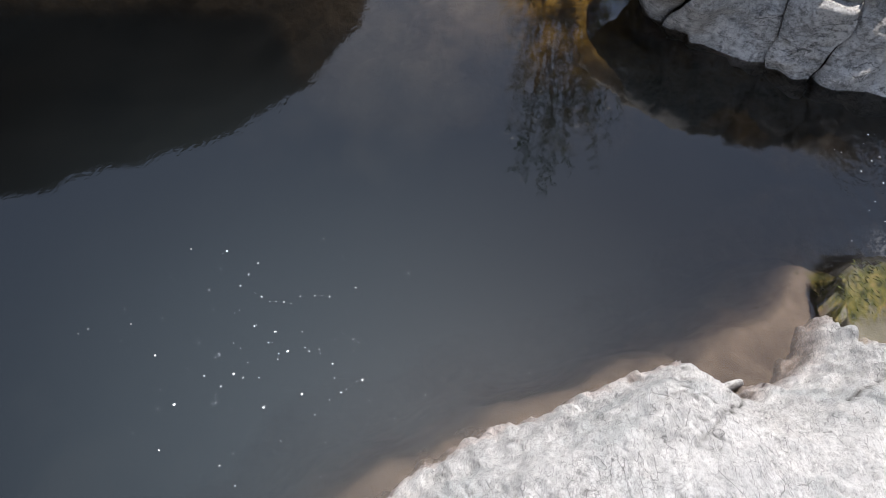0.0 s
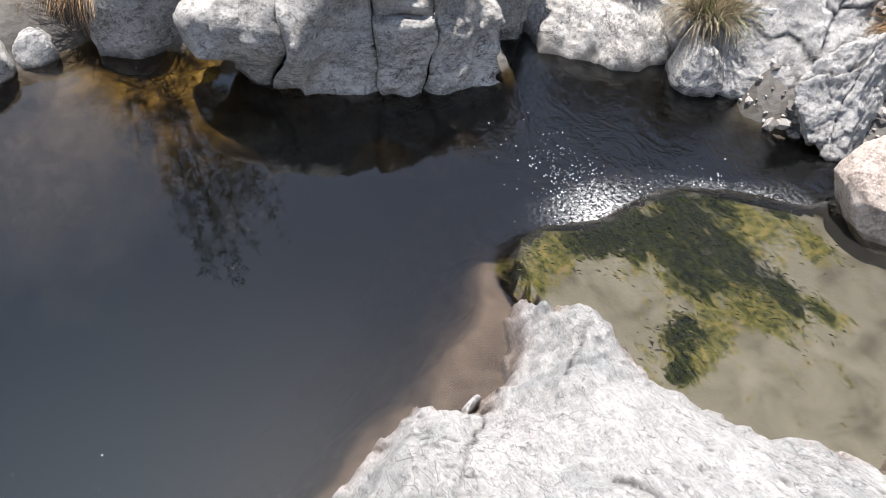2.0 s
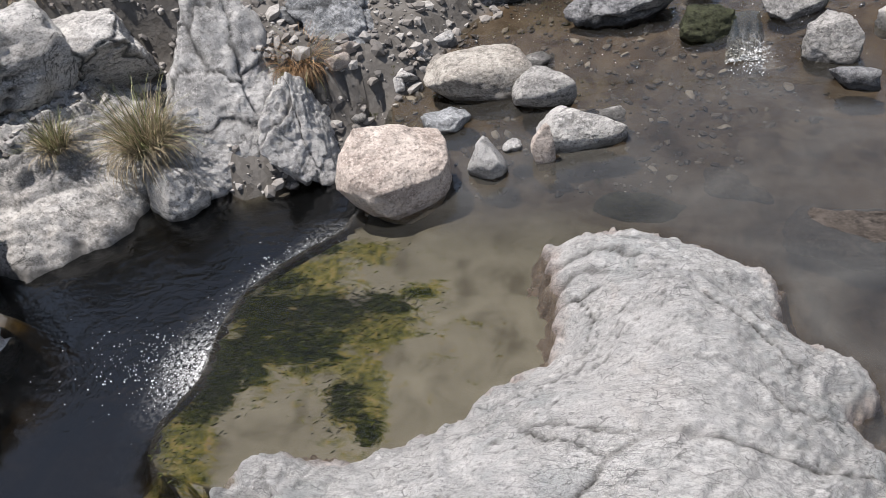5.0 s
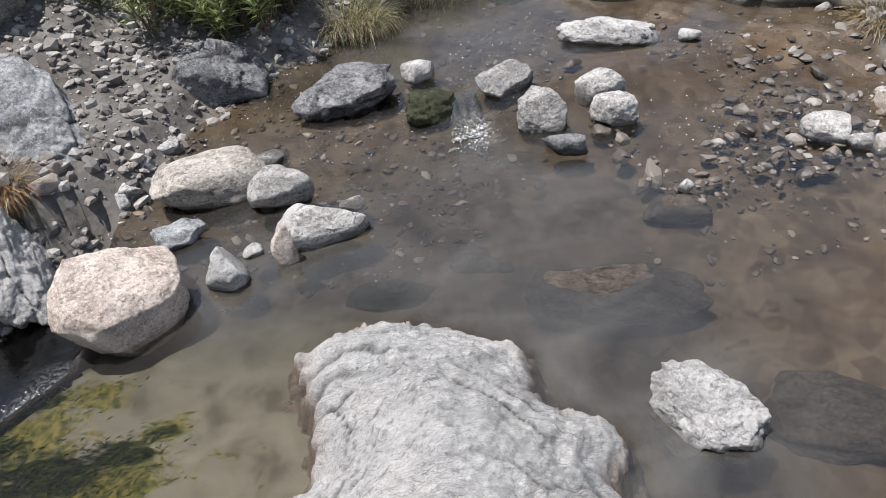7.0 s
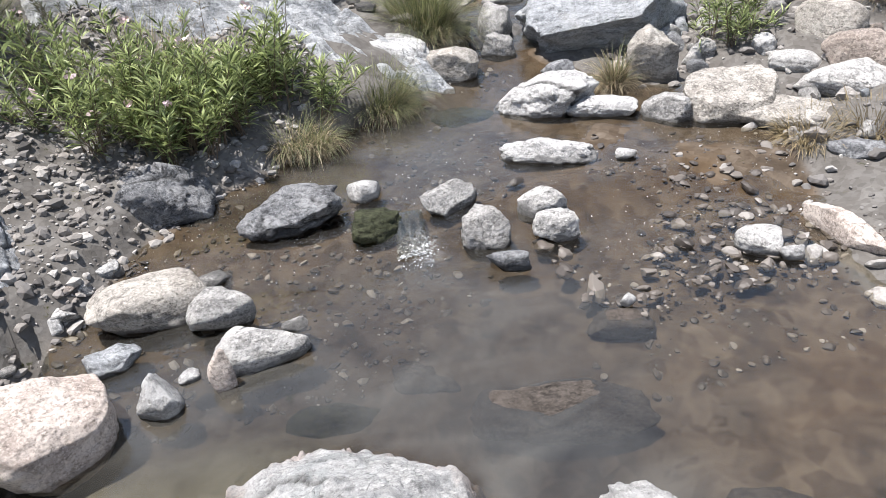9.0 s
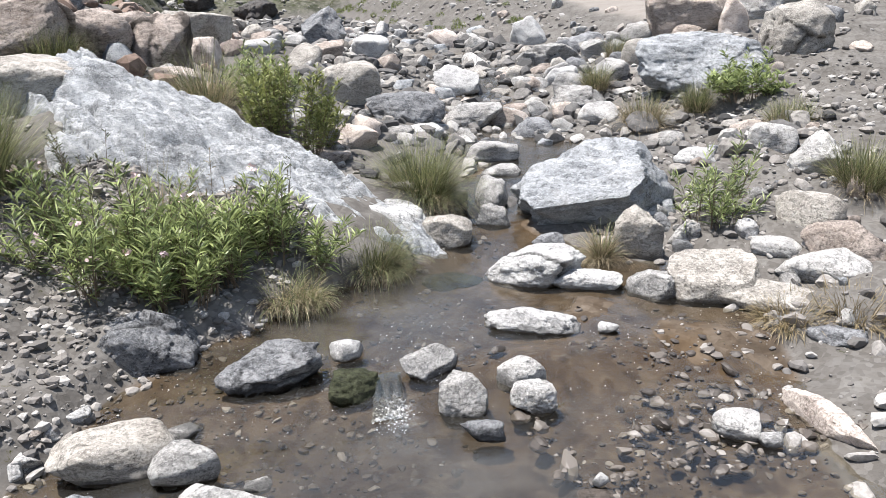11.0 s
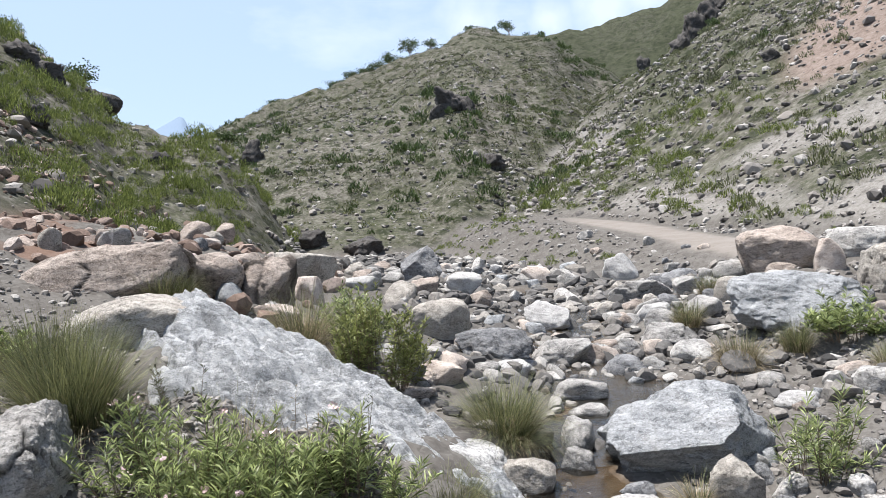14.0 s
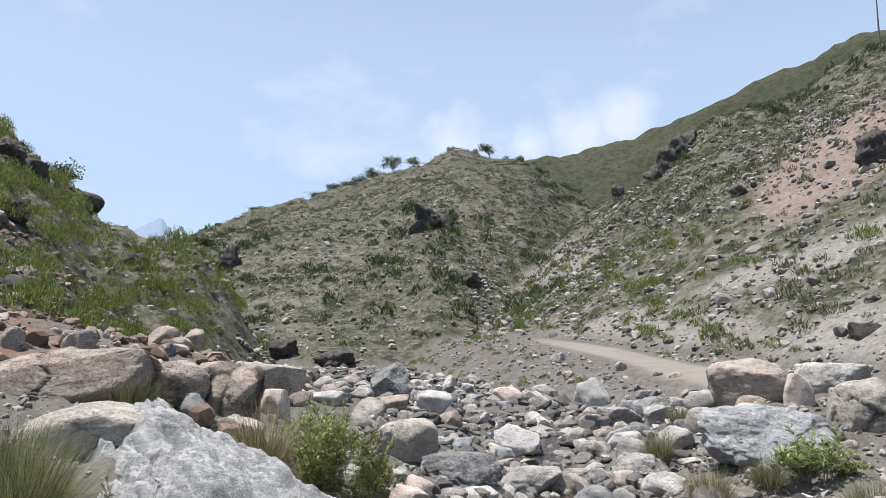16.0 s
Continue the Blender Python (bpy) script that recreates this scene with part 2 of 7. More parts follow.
def ground_material():
    n = Nodes("stony_ground", 0.95, 0.04)
    v = n.coords(False)
    big, mid = n.noise(v, 0.35, 6, 0.6, 0.5), n.noise(v, 2.2, 7, 0.65)
    cells = n.voronoi(v, 26, "F1", "Color")
    cell_edge = n.voronoi(v, 26, "F1", "Distance")
    small = n.noise(v, 60, 4, 0.7)
    gravel = n.ramp(mid, (0.3, (0.1054, 0.0961, 0.0837)), (0.5, (0.1674, 0.155, 0.1395)), (0.7, (0.2294, 0.2201, 0.2046)))
    gravel = n.mix(0.4, gravel, n.ramp(n.voronoi(v, 5.5, "F1", "Color"), (0.15, (0.0434, 0.0403, 0.0372)), (0.5, (0.1488, 0.1395, 0.1271)), (0.9, (0.2604, 0.2542, 0.2418))))
    gravel = n.mix(0.35, gravel, n.ramp(cells, (0.1, (0.0806, 0.0744, 0.0682)), (0.5, (0.186, 0.1736, 0.1612)), (0.9, (0.2852, 0.2728, 0.2604))))
    gravel = n.mix(0.25, gravel, (0.02, 0.019, 0.018))
    red = n.mix(0.5, gravel, (0.231, 0.126, 0.084))
    c = n.mix(n.attr("red"), gravel, red)
    # hillside: pale stony soil with tussocks and low bushes
    ruffle = n.math("MULTIPLY", n.math("SUBTRACT", n.noise(v, 4.0, 6, 0.75), 0.5), 0.9)
    soil = n.ramp(n.noise(v, 1.4, 10, 0.82), (0.39, (0.05525, 0.051, 0.0425)), (0.49, (0.1275, 0.119, 0.1037)), (0.60, (0.238, 0.227, 0.2057)))
    grass = n.ramp(n.noise(v, 2.2, 9, 0.8), (0.40, (0.0234, 0.0288, 0.0162)), (0.50, (0.0558, 0.063, 0.036)), (0.60, (0.108, 0.1134, 0.072)))
    thick = n.ramp(n.math("ADD", n.math("MULTIPLY", n.noise(v, 0.22, 8, 0.75), 0.6), n.math("MULTIPLY", n.noise(v, 0.05, 4, 0.6), 0.4)), (0.40, 0.0), (0.58, 0.85))
    hillc = n.mix(n.math("MULTIPLY", thick, n.attr("green")), soil, grass)
    tussock = n.ramp(n.math("ADD", n.voronoi(v, 2.6), ruffle), (0.26, 0.8), (0.40, 0.0))
    hillc = n.mix(n.math("MULTIPLY", tussock, n.attr("green")), hillc, (0.040, 0.048, 0.022))
    bush = n.ramp(n.math("ADD", n.voronoi(v, 0.55), ruffle), (0.26, 0.85), (0.36, 0.0))
    hillc = n.mix(n.math("MULTIPLY", bush, n.attr("green")), hillc, (0.020, 0.027, 0.012))
    hillc = n.mix(n.ramp(n.noise(v, 2.8, 8, 0.85), (0.54, 0.0), (0.62, 0.45)), hillc, (0.25, 0.24, 0.215))
    hillc = n.mix(n.attr("scree"), hillc, n.ramp(n.noise(v, 4.5, 10, 0.85), (0.36, (0.0868, 0.0806, 0.0744)), (0.47, (0.1922, 0.1829, 0.1674)), (0.60, (0.2914, 0.2821, 0.2666))))
    hillc = n.mix(n.attr("pinkscree"), hillc, n.ramp(n.noise(v, 3.2, 10, 0.82), (0.36, (0.1125, 0.0825, 0.0675)), (0.48, (0.2025, 0.1613, 0.1387)), (0.64, (0.2775, 0.2363, 0.2137))))
    hillc = n.mix(n.math("MULTIPLY", n.math("MAXIMUM", n.math("SUBTRACT", n.attr("green"), 1.0), 0.0), 1.4), hillc, n.ramp(n.noise(v, 0.5, 10, 0.85), (0.42, (0.024, 0.030, 0.018)), (0.55, (0.062, 0.070, 0.044))))
    c = n.mix(n.attr("hill"), c, hillc)
    c = n.mix(0.22, c, (0.02, 0.02, 0.018))
    # shade of the west cliff is put into its colour, nearly black
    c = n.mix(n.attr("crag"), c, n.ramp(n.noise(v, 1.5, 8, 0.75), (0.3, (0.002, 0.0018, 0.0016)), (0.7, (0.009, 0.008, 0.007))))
    road = n.ramp(n.noise(v, 1.5, 8, 0.7), (0.3, (0.1632, 0.1462, 0.1292)), (0.7, (0.215, 0.20, 0.184)))
    c = n.mix(n.attr("road"), c, road)
    # under water: brown silt, ochre and green algae
    bed = n.ramp(n.noise(v, 5, 6, 0.65, 0.8), (0.30, (0.0279, 0.0217, 0.0155)), (0.5, (0.0713, 0.0527, 0.03596)), (0.72, (0.1302, 0.1054, 0.0806)))
    bed = n.mix(0.3, bed, n.ramp(n.voronoi(v, 13, "F1", "Color"), (0.2, (0.031, 0.02604, 0.02232)), (0.8, (0.1364, 0.1178, 0.0992))))
    bed = n.mix(n.ramp(n.noise(v, 1.3, 5, 0.6, 0.6), (0.52, 0.0), (0.66, 0.5)), bed, (0.0868, 0.05704, 0.031))
    c = n.mix(n.attr("bed"), c, bed)
    sandy = n.ramp(n.noise(v, 5, 7, 0.6, 0.5), (0.34, (0.068, 0.064, 0.052)), (0.48, (0.112, 0.108, 0.092)), (0.7, (0.146, 0.142, 0.122)))
    c = n.mix(n.attr("sand"), c, sandy)
    c = n.mix(n.attr("silt"), c, n.ramp(n.noise(v, 6, 6, 0.65, 0.6), (0.36, (0.085, 0.064, 0.052)), (0.6, (0.14, 0.110, 0.093))))
    ochre = n.ramp(n.noise(v, 6, 6, 0.7), (0.36, (0.01925, 0.0132, 0.00385)), (0.5, (0.0715, 0.044, 0.011)), (0.66, (0.154, 0.099, 0.02475)))
    c = n.mix(n.attr("ochre"), c, ochre)
    # streaming algae: a broad reach given by the place, torn into patches by the flow
    flow = n.noise(n.coords(False, (1.0, 2.2, 1), (0, 0, 22)), 10.0, 9, 0.7, 0.9)
    blots = n.noise(v, 7.0, 6, 0.65, 0.5)
    torn = n.math("ADD", n.math("MULTIPLY", n.math("SUBTRACT", flow, 0.5), 2.0), n.math("MULTIPLY", n.math("SUBTRACT", blots, 0.5), 1.5))
    fringe = n.ramp(n.noise(v, 22, 7, 0.8), (0.38, (0.0093, 0.01364, 0.00248)), (0.47, (0.0465, 0.0527, 0.00744)), (0.55, (0.1054, 0.093, 0.0217)), (0.64, (0.1612, 0.1178, 0.0558)))
    c = n.mix(n.math("MULTIPLY", n.ramp(n.math("ADD", n.attr("fringe"), torn), (0.34, 0.0), (0.66, 1.0)), 0.85), c, fringe)
    algae = n.ramp(n.noise(n.coords(False, (1.0, 2.6, 1), (0, 0, 22)), 24, 9, 0.75, 0.6), (0.40, (0.002, 0.003, 0.0015)), (0.52, (0.010, 0.014, 0.004)), (0.62, (0.040, 0.046, 0.009)), (0.72, (0.11, 0.105, 0.02)))
    c = n.mix(n.ramp(n.math("ADD", n.attr("algae"), torn), (0.40, 0.0), (0.60, 1.0)), c, algae)
    firm = n.math("SUBTRACT", 1.0, n.math("MULTIPLY", n.math("MAXIMUM", n.attr("sand"), n.attr("silt")), 0.95))
    n.bump((n.noise(v, 0.8, 8, 0.7), 0.4, 0.10), (n.math("MULTIPLY", cell_edge, firm), 0.4, 0.007), (n.math("MULTIPLY", small, firm), 0.4, 0.01))
    return n.done(c)


def leaf_material(name, dark, light, rough=0.5, through=0.25):
    n = Nodes(name, rough, 0.35)
    c = n.ramp(n.island(), (0.0, dark), (0.75, light), (1.0, tuple(min(1, 1.35 * k) for k in light)))
    c = n.mix(n.math("MULTIPLY", n.random(), 0.2), c, dark)
    m = n.done(c)
    t = n.t.nodes.new("ShaderNodeBsdfTranslucent")
    add = n.t.nodes.new("ShaderNodeMixShader")
    add.inputs["Fac"].default_value = through
    n.link(c, t.inputs["Color"])
    n.link(n.bsdf.outputs["BSDF"], add.inputs[1])
    n.link(t.outputs["BSDF"], add.inputs[2])
    n.link(add.outputs["Shader"], n.t.nodes["Material Output"].inputs["Surface"])
    return m


def water_material():
    """Water surface: glossy by Fresnel; the rest lets the bed through, less so where the silty water is deeper."""
    n = Nodes("water_surface", 0.03, 0.5)
    v = n.coords(False)
    cloudy = n.noise(n.coords(False, (1, 1.5, 1), (0, 0, 40)), 1.6, 5, 0.55, 0.9)
    silt = n.ramp(cloudy, (0.35, (0.031, 0.030, 0.028)), (0.65, (0.092, 0.090, 0.081)))
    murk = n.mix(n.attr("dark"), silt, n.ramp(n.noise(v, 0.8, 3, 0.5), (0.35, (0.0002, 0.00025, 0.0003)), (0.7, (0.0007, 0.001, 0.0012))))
    murk = n.mix(n.attr("milk"), murk, (0.046, 0.064, 0.070))
    foam = n.math("MULTIPLY", n.attr("foam"), n.ramp(n.noise(v, 55, 6, 0.8), (0.46, 0.0), (0.60, 1.0)))
    murk = n.mix(foam, murk, (0.80, 0.82, 0.82))
    veil = n.t.nodes.new("ShaderNodeBsdfDiffuse")
    n.link(murk, veil.inputs["Color"])
    clear = n.t.nodes.new("ShaderNodeBsdfTransparent")
    clear.inputs["Color"].default_value = (0.86, 0.84, 0.78, 1)
    body = n.t.nodes.new("ShaderNodeMixShader")
    n.link(n.math("MAXIMUM", n.math("MULTIPLY", n.attr("murk"), n.ramp(cloudy, (0.3, 0.82), (0.7, 1.0))), n.math("MAXIMUM", foam, n.attr("opaque"))), body.inputs["Fac"])
    gloss = n.t.nodes.new("ShaderNodeBsdfGlossy")
    gloss.inputs["Roughness"].default_value = 0.012
    fres = n.t.nodes.new("ShaderNodeFresnel")
    fres.inputs["IOR"].default_value = 1.62
    b1, b2 = n.t.nodes.new("ShaderNodeBump"), n.t.nodes.new("ShaderNodeBump")
    wave = n.math("MULTIPLY", n.noise(n.coords(False, (1.0, 1.6, 1.0), (0, 0, 30)), 9, 3, 0.5, 0.5), n.attr("ripple"))
    fine = n.math("MULTIPLY", n.noise(v, 45, 3, 0.6), n.attr("ripple"))
    for b, h, d in ((b1, wave, 0.05), (b2, fine, 0.014)):
        b.inputs["Strength"].default_value, b.inputs["Distance"].default_value = 0.35, d
        n.link(h, b.inputs["Height"])
    n.link(b1.outputs["Normal"], b2.inputs["Normal"])
    for k in (gloss, fres):
        n.link(b2.outputs["Normal"], k.inputs["Normal"])
    mix = n.t.nodes.new("ShaderNodeMixShader")
    n.link(clear.outputs["BSDF"], body.inputs[1])
    n.link(veil.outputs["BSDF"], body.inputs[2])
    n.link(n.math("MULTIPLY", fres.outputs["Fac"], n.attr("sheen")), mix.inputs["Fac"])
    n.link(body.outputs["Shader"], mix.inputs[1])
    n.link(gloss.outputs["BSDF"], mix.inputs[2])
    n.link(mix.outputs["Shader"], n.t.nodes["Material Output"].inputs["Surface"])
    return n.mat


GROUND = ground_material()
WATER = water_material()
LEAF = dict(
    oleander=leaf_material("oleander_leaf", (0.055, 0.080, 0.028), (0.37, 0.43, 0.18), 0.42, 0.40),
    grass=leaf_material("green_grass", (0.034, 0.045, 0.018), (0.22, 0.23, 0.11)),
    dry=leaf_material("dry_grass", (0.10, 0.078, 0.05), (0.36, 0.30, 0.195)),
    willow=leaf_material("willowy_leaf", (0.08, 0.10, 0.03), (0.30, 0.32, 0.11)),
    rust=leaf_material("rusty_dry_grass", (0.16, 0.085, 0.04), (0.36, 0.24, 0.13)),
    herb=leaf_material("dry_herb", (0.12, 0.095, 0.05), (0.30, 0.24, 0.14)),
    hill=leaf_material("hill_shrub", (0.055, 0.078, 0.018), (0.21, 0.25, 0.075), 0.6, 0.4),
    sage=leaf_material("sage_shrub", (0.045, 0.055, 0.024), (0.17, 0.185, 0.09), 0.6, 0.35),
    olive=leaf_material("olive_shrub", (0.028, 0.034, 0.018), (0.12, 0.13, 0.075), 0.6, 0.35),
    tree=leaf_material("tree_leaf", (0.025, 0.045, 0.015), (0.075, 0.11, 0.035)),
    algae=leaf_material("green_algae", (0.002, 0.003, 0.001), (0.017, 0.023, 0.005), 0.8, 0.1),
    bright_algae=leaf_material("yellow_green_algae", (0.012, 0.02, 0.004), (0.075, 0.085, 0.014), 0.8, 0.1),
)


def plain(name, color, rough=0.7):
    n = Nodes(name, rough, 0.3)
    v = n.coords(True)
    return n.done(n.mix(n.ramp(n.noise(v, 12, 5, 0.7), (0.3, 0.0), (0.7, 0.6)), color, tuple(0.55 * k for k in color)))


BARK, FOAM_GLINT, PETAL, POLE = plain("grey_brown_bark", (0.16, 0.12, 0.085)), plain("white_foam_and_glint", (0.85, 0.86, 0.86), 0.35), plain("pale_pink_petal", (0.80, 0.62, 0.62)), plain("weathered_pole", (0.14, 0.12, 0.11))


# ---- shape of the land ----
def _hash(i, j, k, seed):
    n = (i * 374761393 + j * 668265263 + k * 2147483647 + seed * 1274126177) & 0xFFFFFFFF
    n = ((n ^ (n >> 13)) * 1274126177) & 0xFFFFFFFF
    n = ((n ^ (n >> 16)) * 2246822519) & 0xFFFFFFFF
    return ((n ^ (n >> 15)) & 0xFFFF) / 32767.5 - 1.0


def vnoise(p, seed=0):
    """Smooth value noise in -1..1 at the points p (n, 3)."""
    p = np.asarray(p, float)
    c = np.floor(p).astype(np.int64)
    f = p - c
    f = f * f * f * (f * (f * 6 - 15) + 10)
    out = 0
    for a in (0, 1):
        for b in (0, 1):
            for d in (0, 1):
                w = (f[:, 0] if a else 1 - f[:, 0]) * (f[:, 1] if b else 1 - f[:, 1]) * (f[:, 2] if d else 1 - f[:, 2])
                out = out + w * _hash(c[:, 0] + a, c[:, 1] + b, c[:, 2] + d, seed)
    return out


def fbm(p, octaves=4, seed=0, gain=0.5):
    p = np.asarray(p, float)
    out, amp = 0, 1.0
    for o in range(octaves):
        out = out + amp * vnoise(p * 2.03 ** o + 17.3 * o, seed + o)
        amp *= gain
    return out


def smooth(a, b, x):
    t = np.clip((x - a) / (b - a), 0, 1)
    return t * t * (3 - 2 * t)


def to_line(x, y, pts):
    """Distance to a line of points on the plan."""
    best = np.full(np.shape(x), 1e9)
    for (ax, ay), (bx, by) in zip(pts[:-1], pts[1:]):
        t = np.clip(((x - ax) * (bx - ax) + (y - ay) * (by - ay)) / ((bx - ax) ** 2 + (by - ay) ** 2), 0, 1)
        best = np.minimum(best, np.hypot(x - ax - t * (bx - ax), y - ay - t * (by - ay)))
    return best


def lip_x(y):
    """The edge over which the upper pool runs into the lower one."""
    return np.interp(y, [-6, -2, -0.6, 0.3, 0.75, 0.84, 0.89, 0.95, 1.1, 1.32, 1.5, 1.75, 1.92, 2.05, 2.12, 2.3, 3.0],
                     [0, 0, -0.4, -0.8, -1.20, -1.42, -1.62, -1.70, -1.72, -1.63, -1.65, -1.61, -1.49, -1.36, -1.26, -1.2, -1.2])


def water_level(x, y):
    up = np.interp(y, [3.3, 3.65, 5.3, 6.3, 7.0, 8.6, 11, 13, 17, 24, 36, 60], [0, 0.10, 0.15, 0.24, 0.34, 0.38, 0.48, 0.60, 0.75, 0.95, 1.05, 1.1])
    low = smooth(0.01, -0.11, x - lip_x(y)) * (y < 3.2)
    return up * (1 - low) - 0.18 * low


def bank_left(y):
    return np.interp(y, [-9, -2.6, -1, -0.2, 0.4, 0.9, 1.9, 2.3, 2.6, 2.75, 3.0, 3.25, 3.7, 4.1, 4.5, 4.8, 5.0, 5.2, 5.7, 6.3, 7, 9, 12, 15, 17, 20, 24, 30, 36],
                     [-5.2, -4.1, -4.15, -4.25, -3.75, -3.1, -3.0, -2.5, -1.9, -1.6, -1.4, -1.15, -0.85, -0.5, 0.0, 0.3, 0.6, 1.0, 1.55, 1.8, 2.0, 2.3, 2.7, 3.3, 2.9, 0.5, -2.5, -4.0, -5.0])


def bank_right(y):
    return np.interp(y, [-9, 0, 2.3, 2.8, 3.3, 3.8, 4.6, 5.3, 5.8, 6.5, 7.0, 8.0, 9, 12, 17, 22, 28, 36],
                     [4.0, 3.4, 2.75, 2.75, 3.0, 3.1, 3.3, 2.5, 2.35, 2.5, 4.1, 4.2, 3.4, 3.9, 5.8, 4.6, 3.6, 2.0])


LEFT_HILL = np.array([(-60, 16, 9, 40), (-40, 19, 13, 50), (-31.5, 17.2, 16, 48), (-26, 14.4, 18, 46), (-22.5, 11.3, 19, 43), (-20, 8.2, 20, 42), (-16.7, 6.9, 22, 40),
                      (-12.9, 6.7, 24, 38), (-10.5, 4.0, 26, 36), (-8.7, 1.2, 28, 35), (-6, -2, 30, 35)])
MID_HILL = np.array([(-30, 3, 55, 140), (-20, 5, 55, 140), (-14.5, 7.2, 52, 137), (-12.9, 8.4, 50, 135), (-8.7, 10.2, 48, 130), (-3.9, 11.2, 46, 130), (1.3, 13.5, 46, 135), (5.0, 14.8, 48, 140),
                     (6.8, 15.4, 50, 145), (10, 15.2, 52, 150), (12.7, 15.0, 55, 150), (16, 12.5, 60, 150), (22, 9, 60, 150), (30, 3, 60, 150)])
RIGHT_HILL = np.array([(6, -1.5, 46, 70), (9, 2, 42, 75), (12, 5.2, 38, 85), (16, 9.0, 34, 95), (19.5, 11.3, 30, 100), (22.3, 13.0, 28, 103), (24.5, 15.0, 27, 105), (26.6, 16.0, 25, 110),
                       (28.6, 16.7, 24, 110), (32.6, 17.9, 22, 110), (36.2, 19.4, 21, 107), (38.7, 20.1, 20, 105), (50, 21, 17, 95), (75, 20, 15, 80), (110, 18, 14, 70), (150, 16, 14, 60), (180, 14, 13, 50)])
FAR_RIDGE = np.array([(4, 5, 160, 230), (10, 13.5, 160, 230), (12.7, 15.0, 160, 230), (16.7, 15.4, 160, 230), (19, 16.0, 160, 230), (21.5, 16.6, 160, 230), (25, 17.6, 160, 230), (27, 18.2, 160, 230), (31, 19.6, 160, 230), (34, 20.7, 160, 230), (38.4, 21.6, 160, 230), (46, 22, 160, 230)])
WEST_CLIFF = np.array([(-180, 14, 13, 50), (-160, 15, 9, 20), (-140, 16, 7.5, 11), (-133, 16.5, 6.8, 9.6), (-122, 19, 6.6, 9.6), (-114, 19, 6.6, 9.6), (-106, 16.5, 6.8, 10), (-101, 13, 7.5, 11), (-97, 7, 9, 14), (-88, 4, 12, 30), (-70, 8, 10, 30), (-60, 16, 9, 40)])
HUB = (0.5, 0.0, 2.2)


def hill(table, az, r, floor, fall=0.25):
    el, r0, r1 = (np.interp(az, table[:, 0], table[:, k]) for k in (1, 2, 3))
    el = np.where((az < table[0, 0] - 0.01) | (az > table[-1, 0] + 0.01), -30, el)
    top = HUB[2] + r1 * np.tan(np.radians(el))
    t = (r - r0) / (r1 - r0)
    h = floor + (top - floor) * np.clip(t, 0, 1) ** 0.95
    h = np.where(t > 1, top - (r - r1) * fall, h)
    return np.where(t <= 0, floor, h)


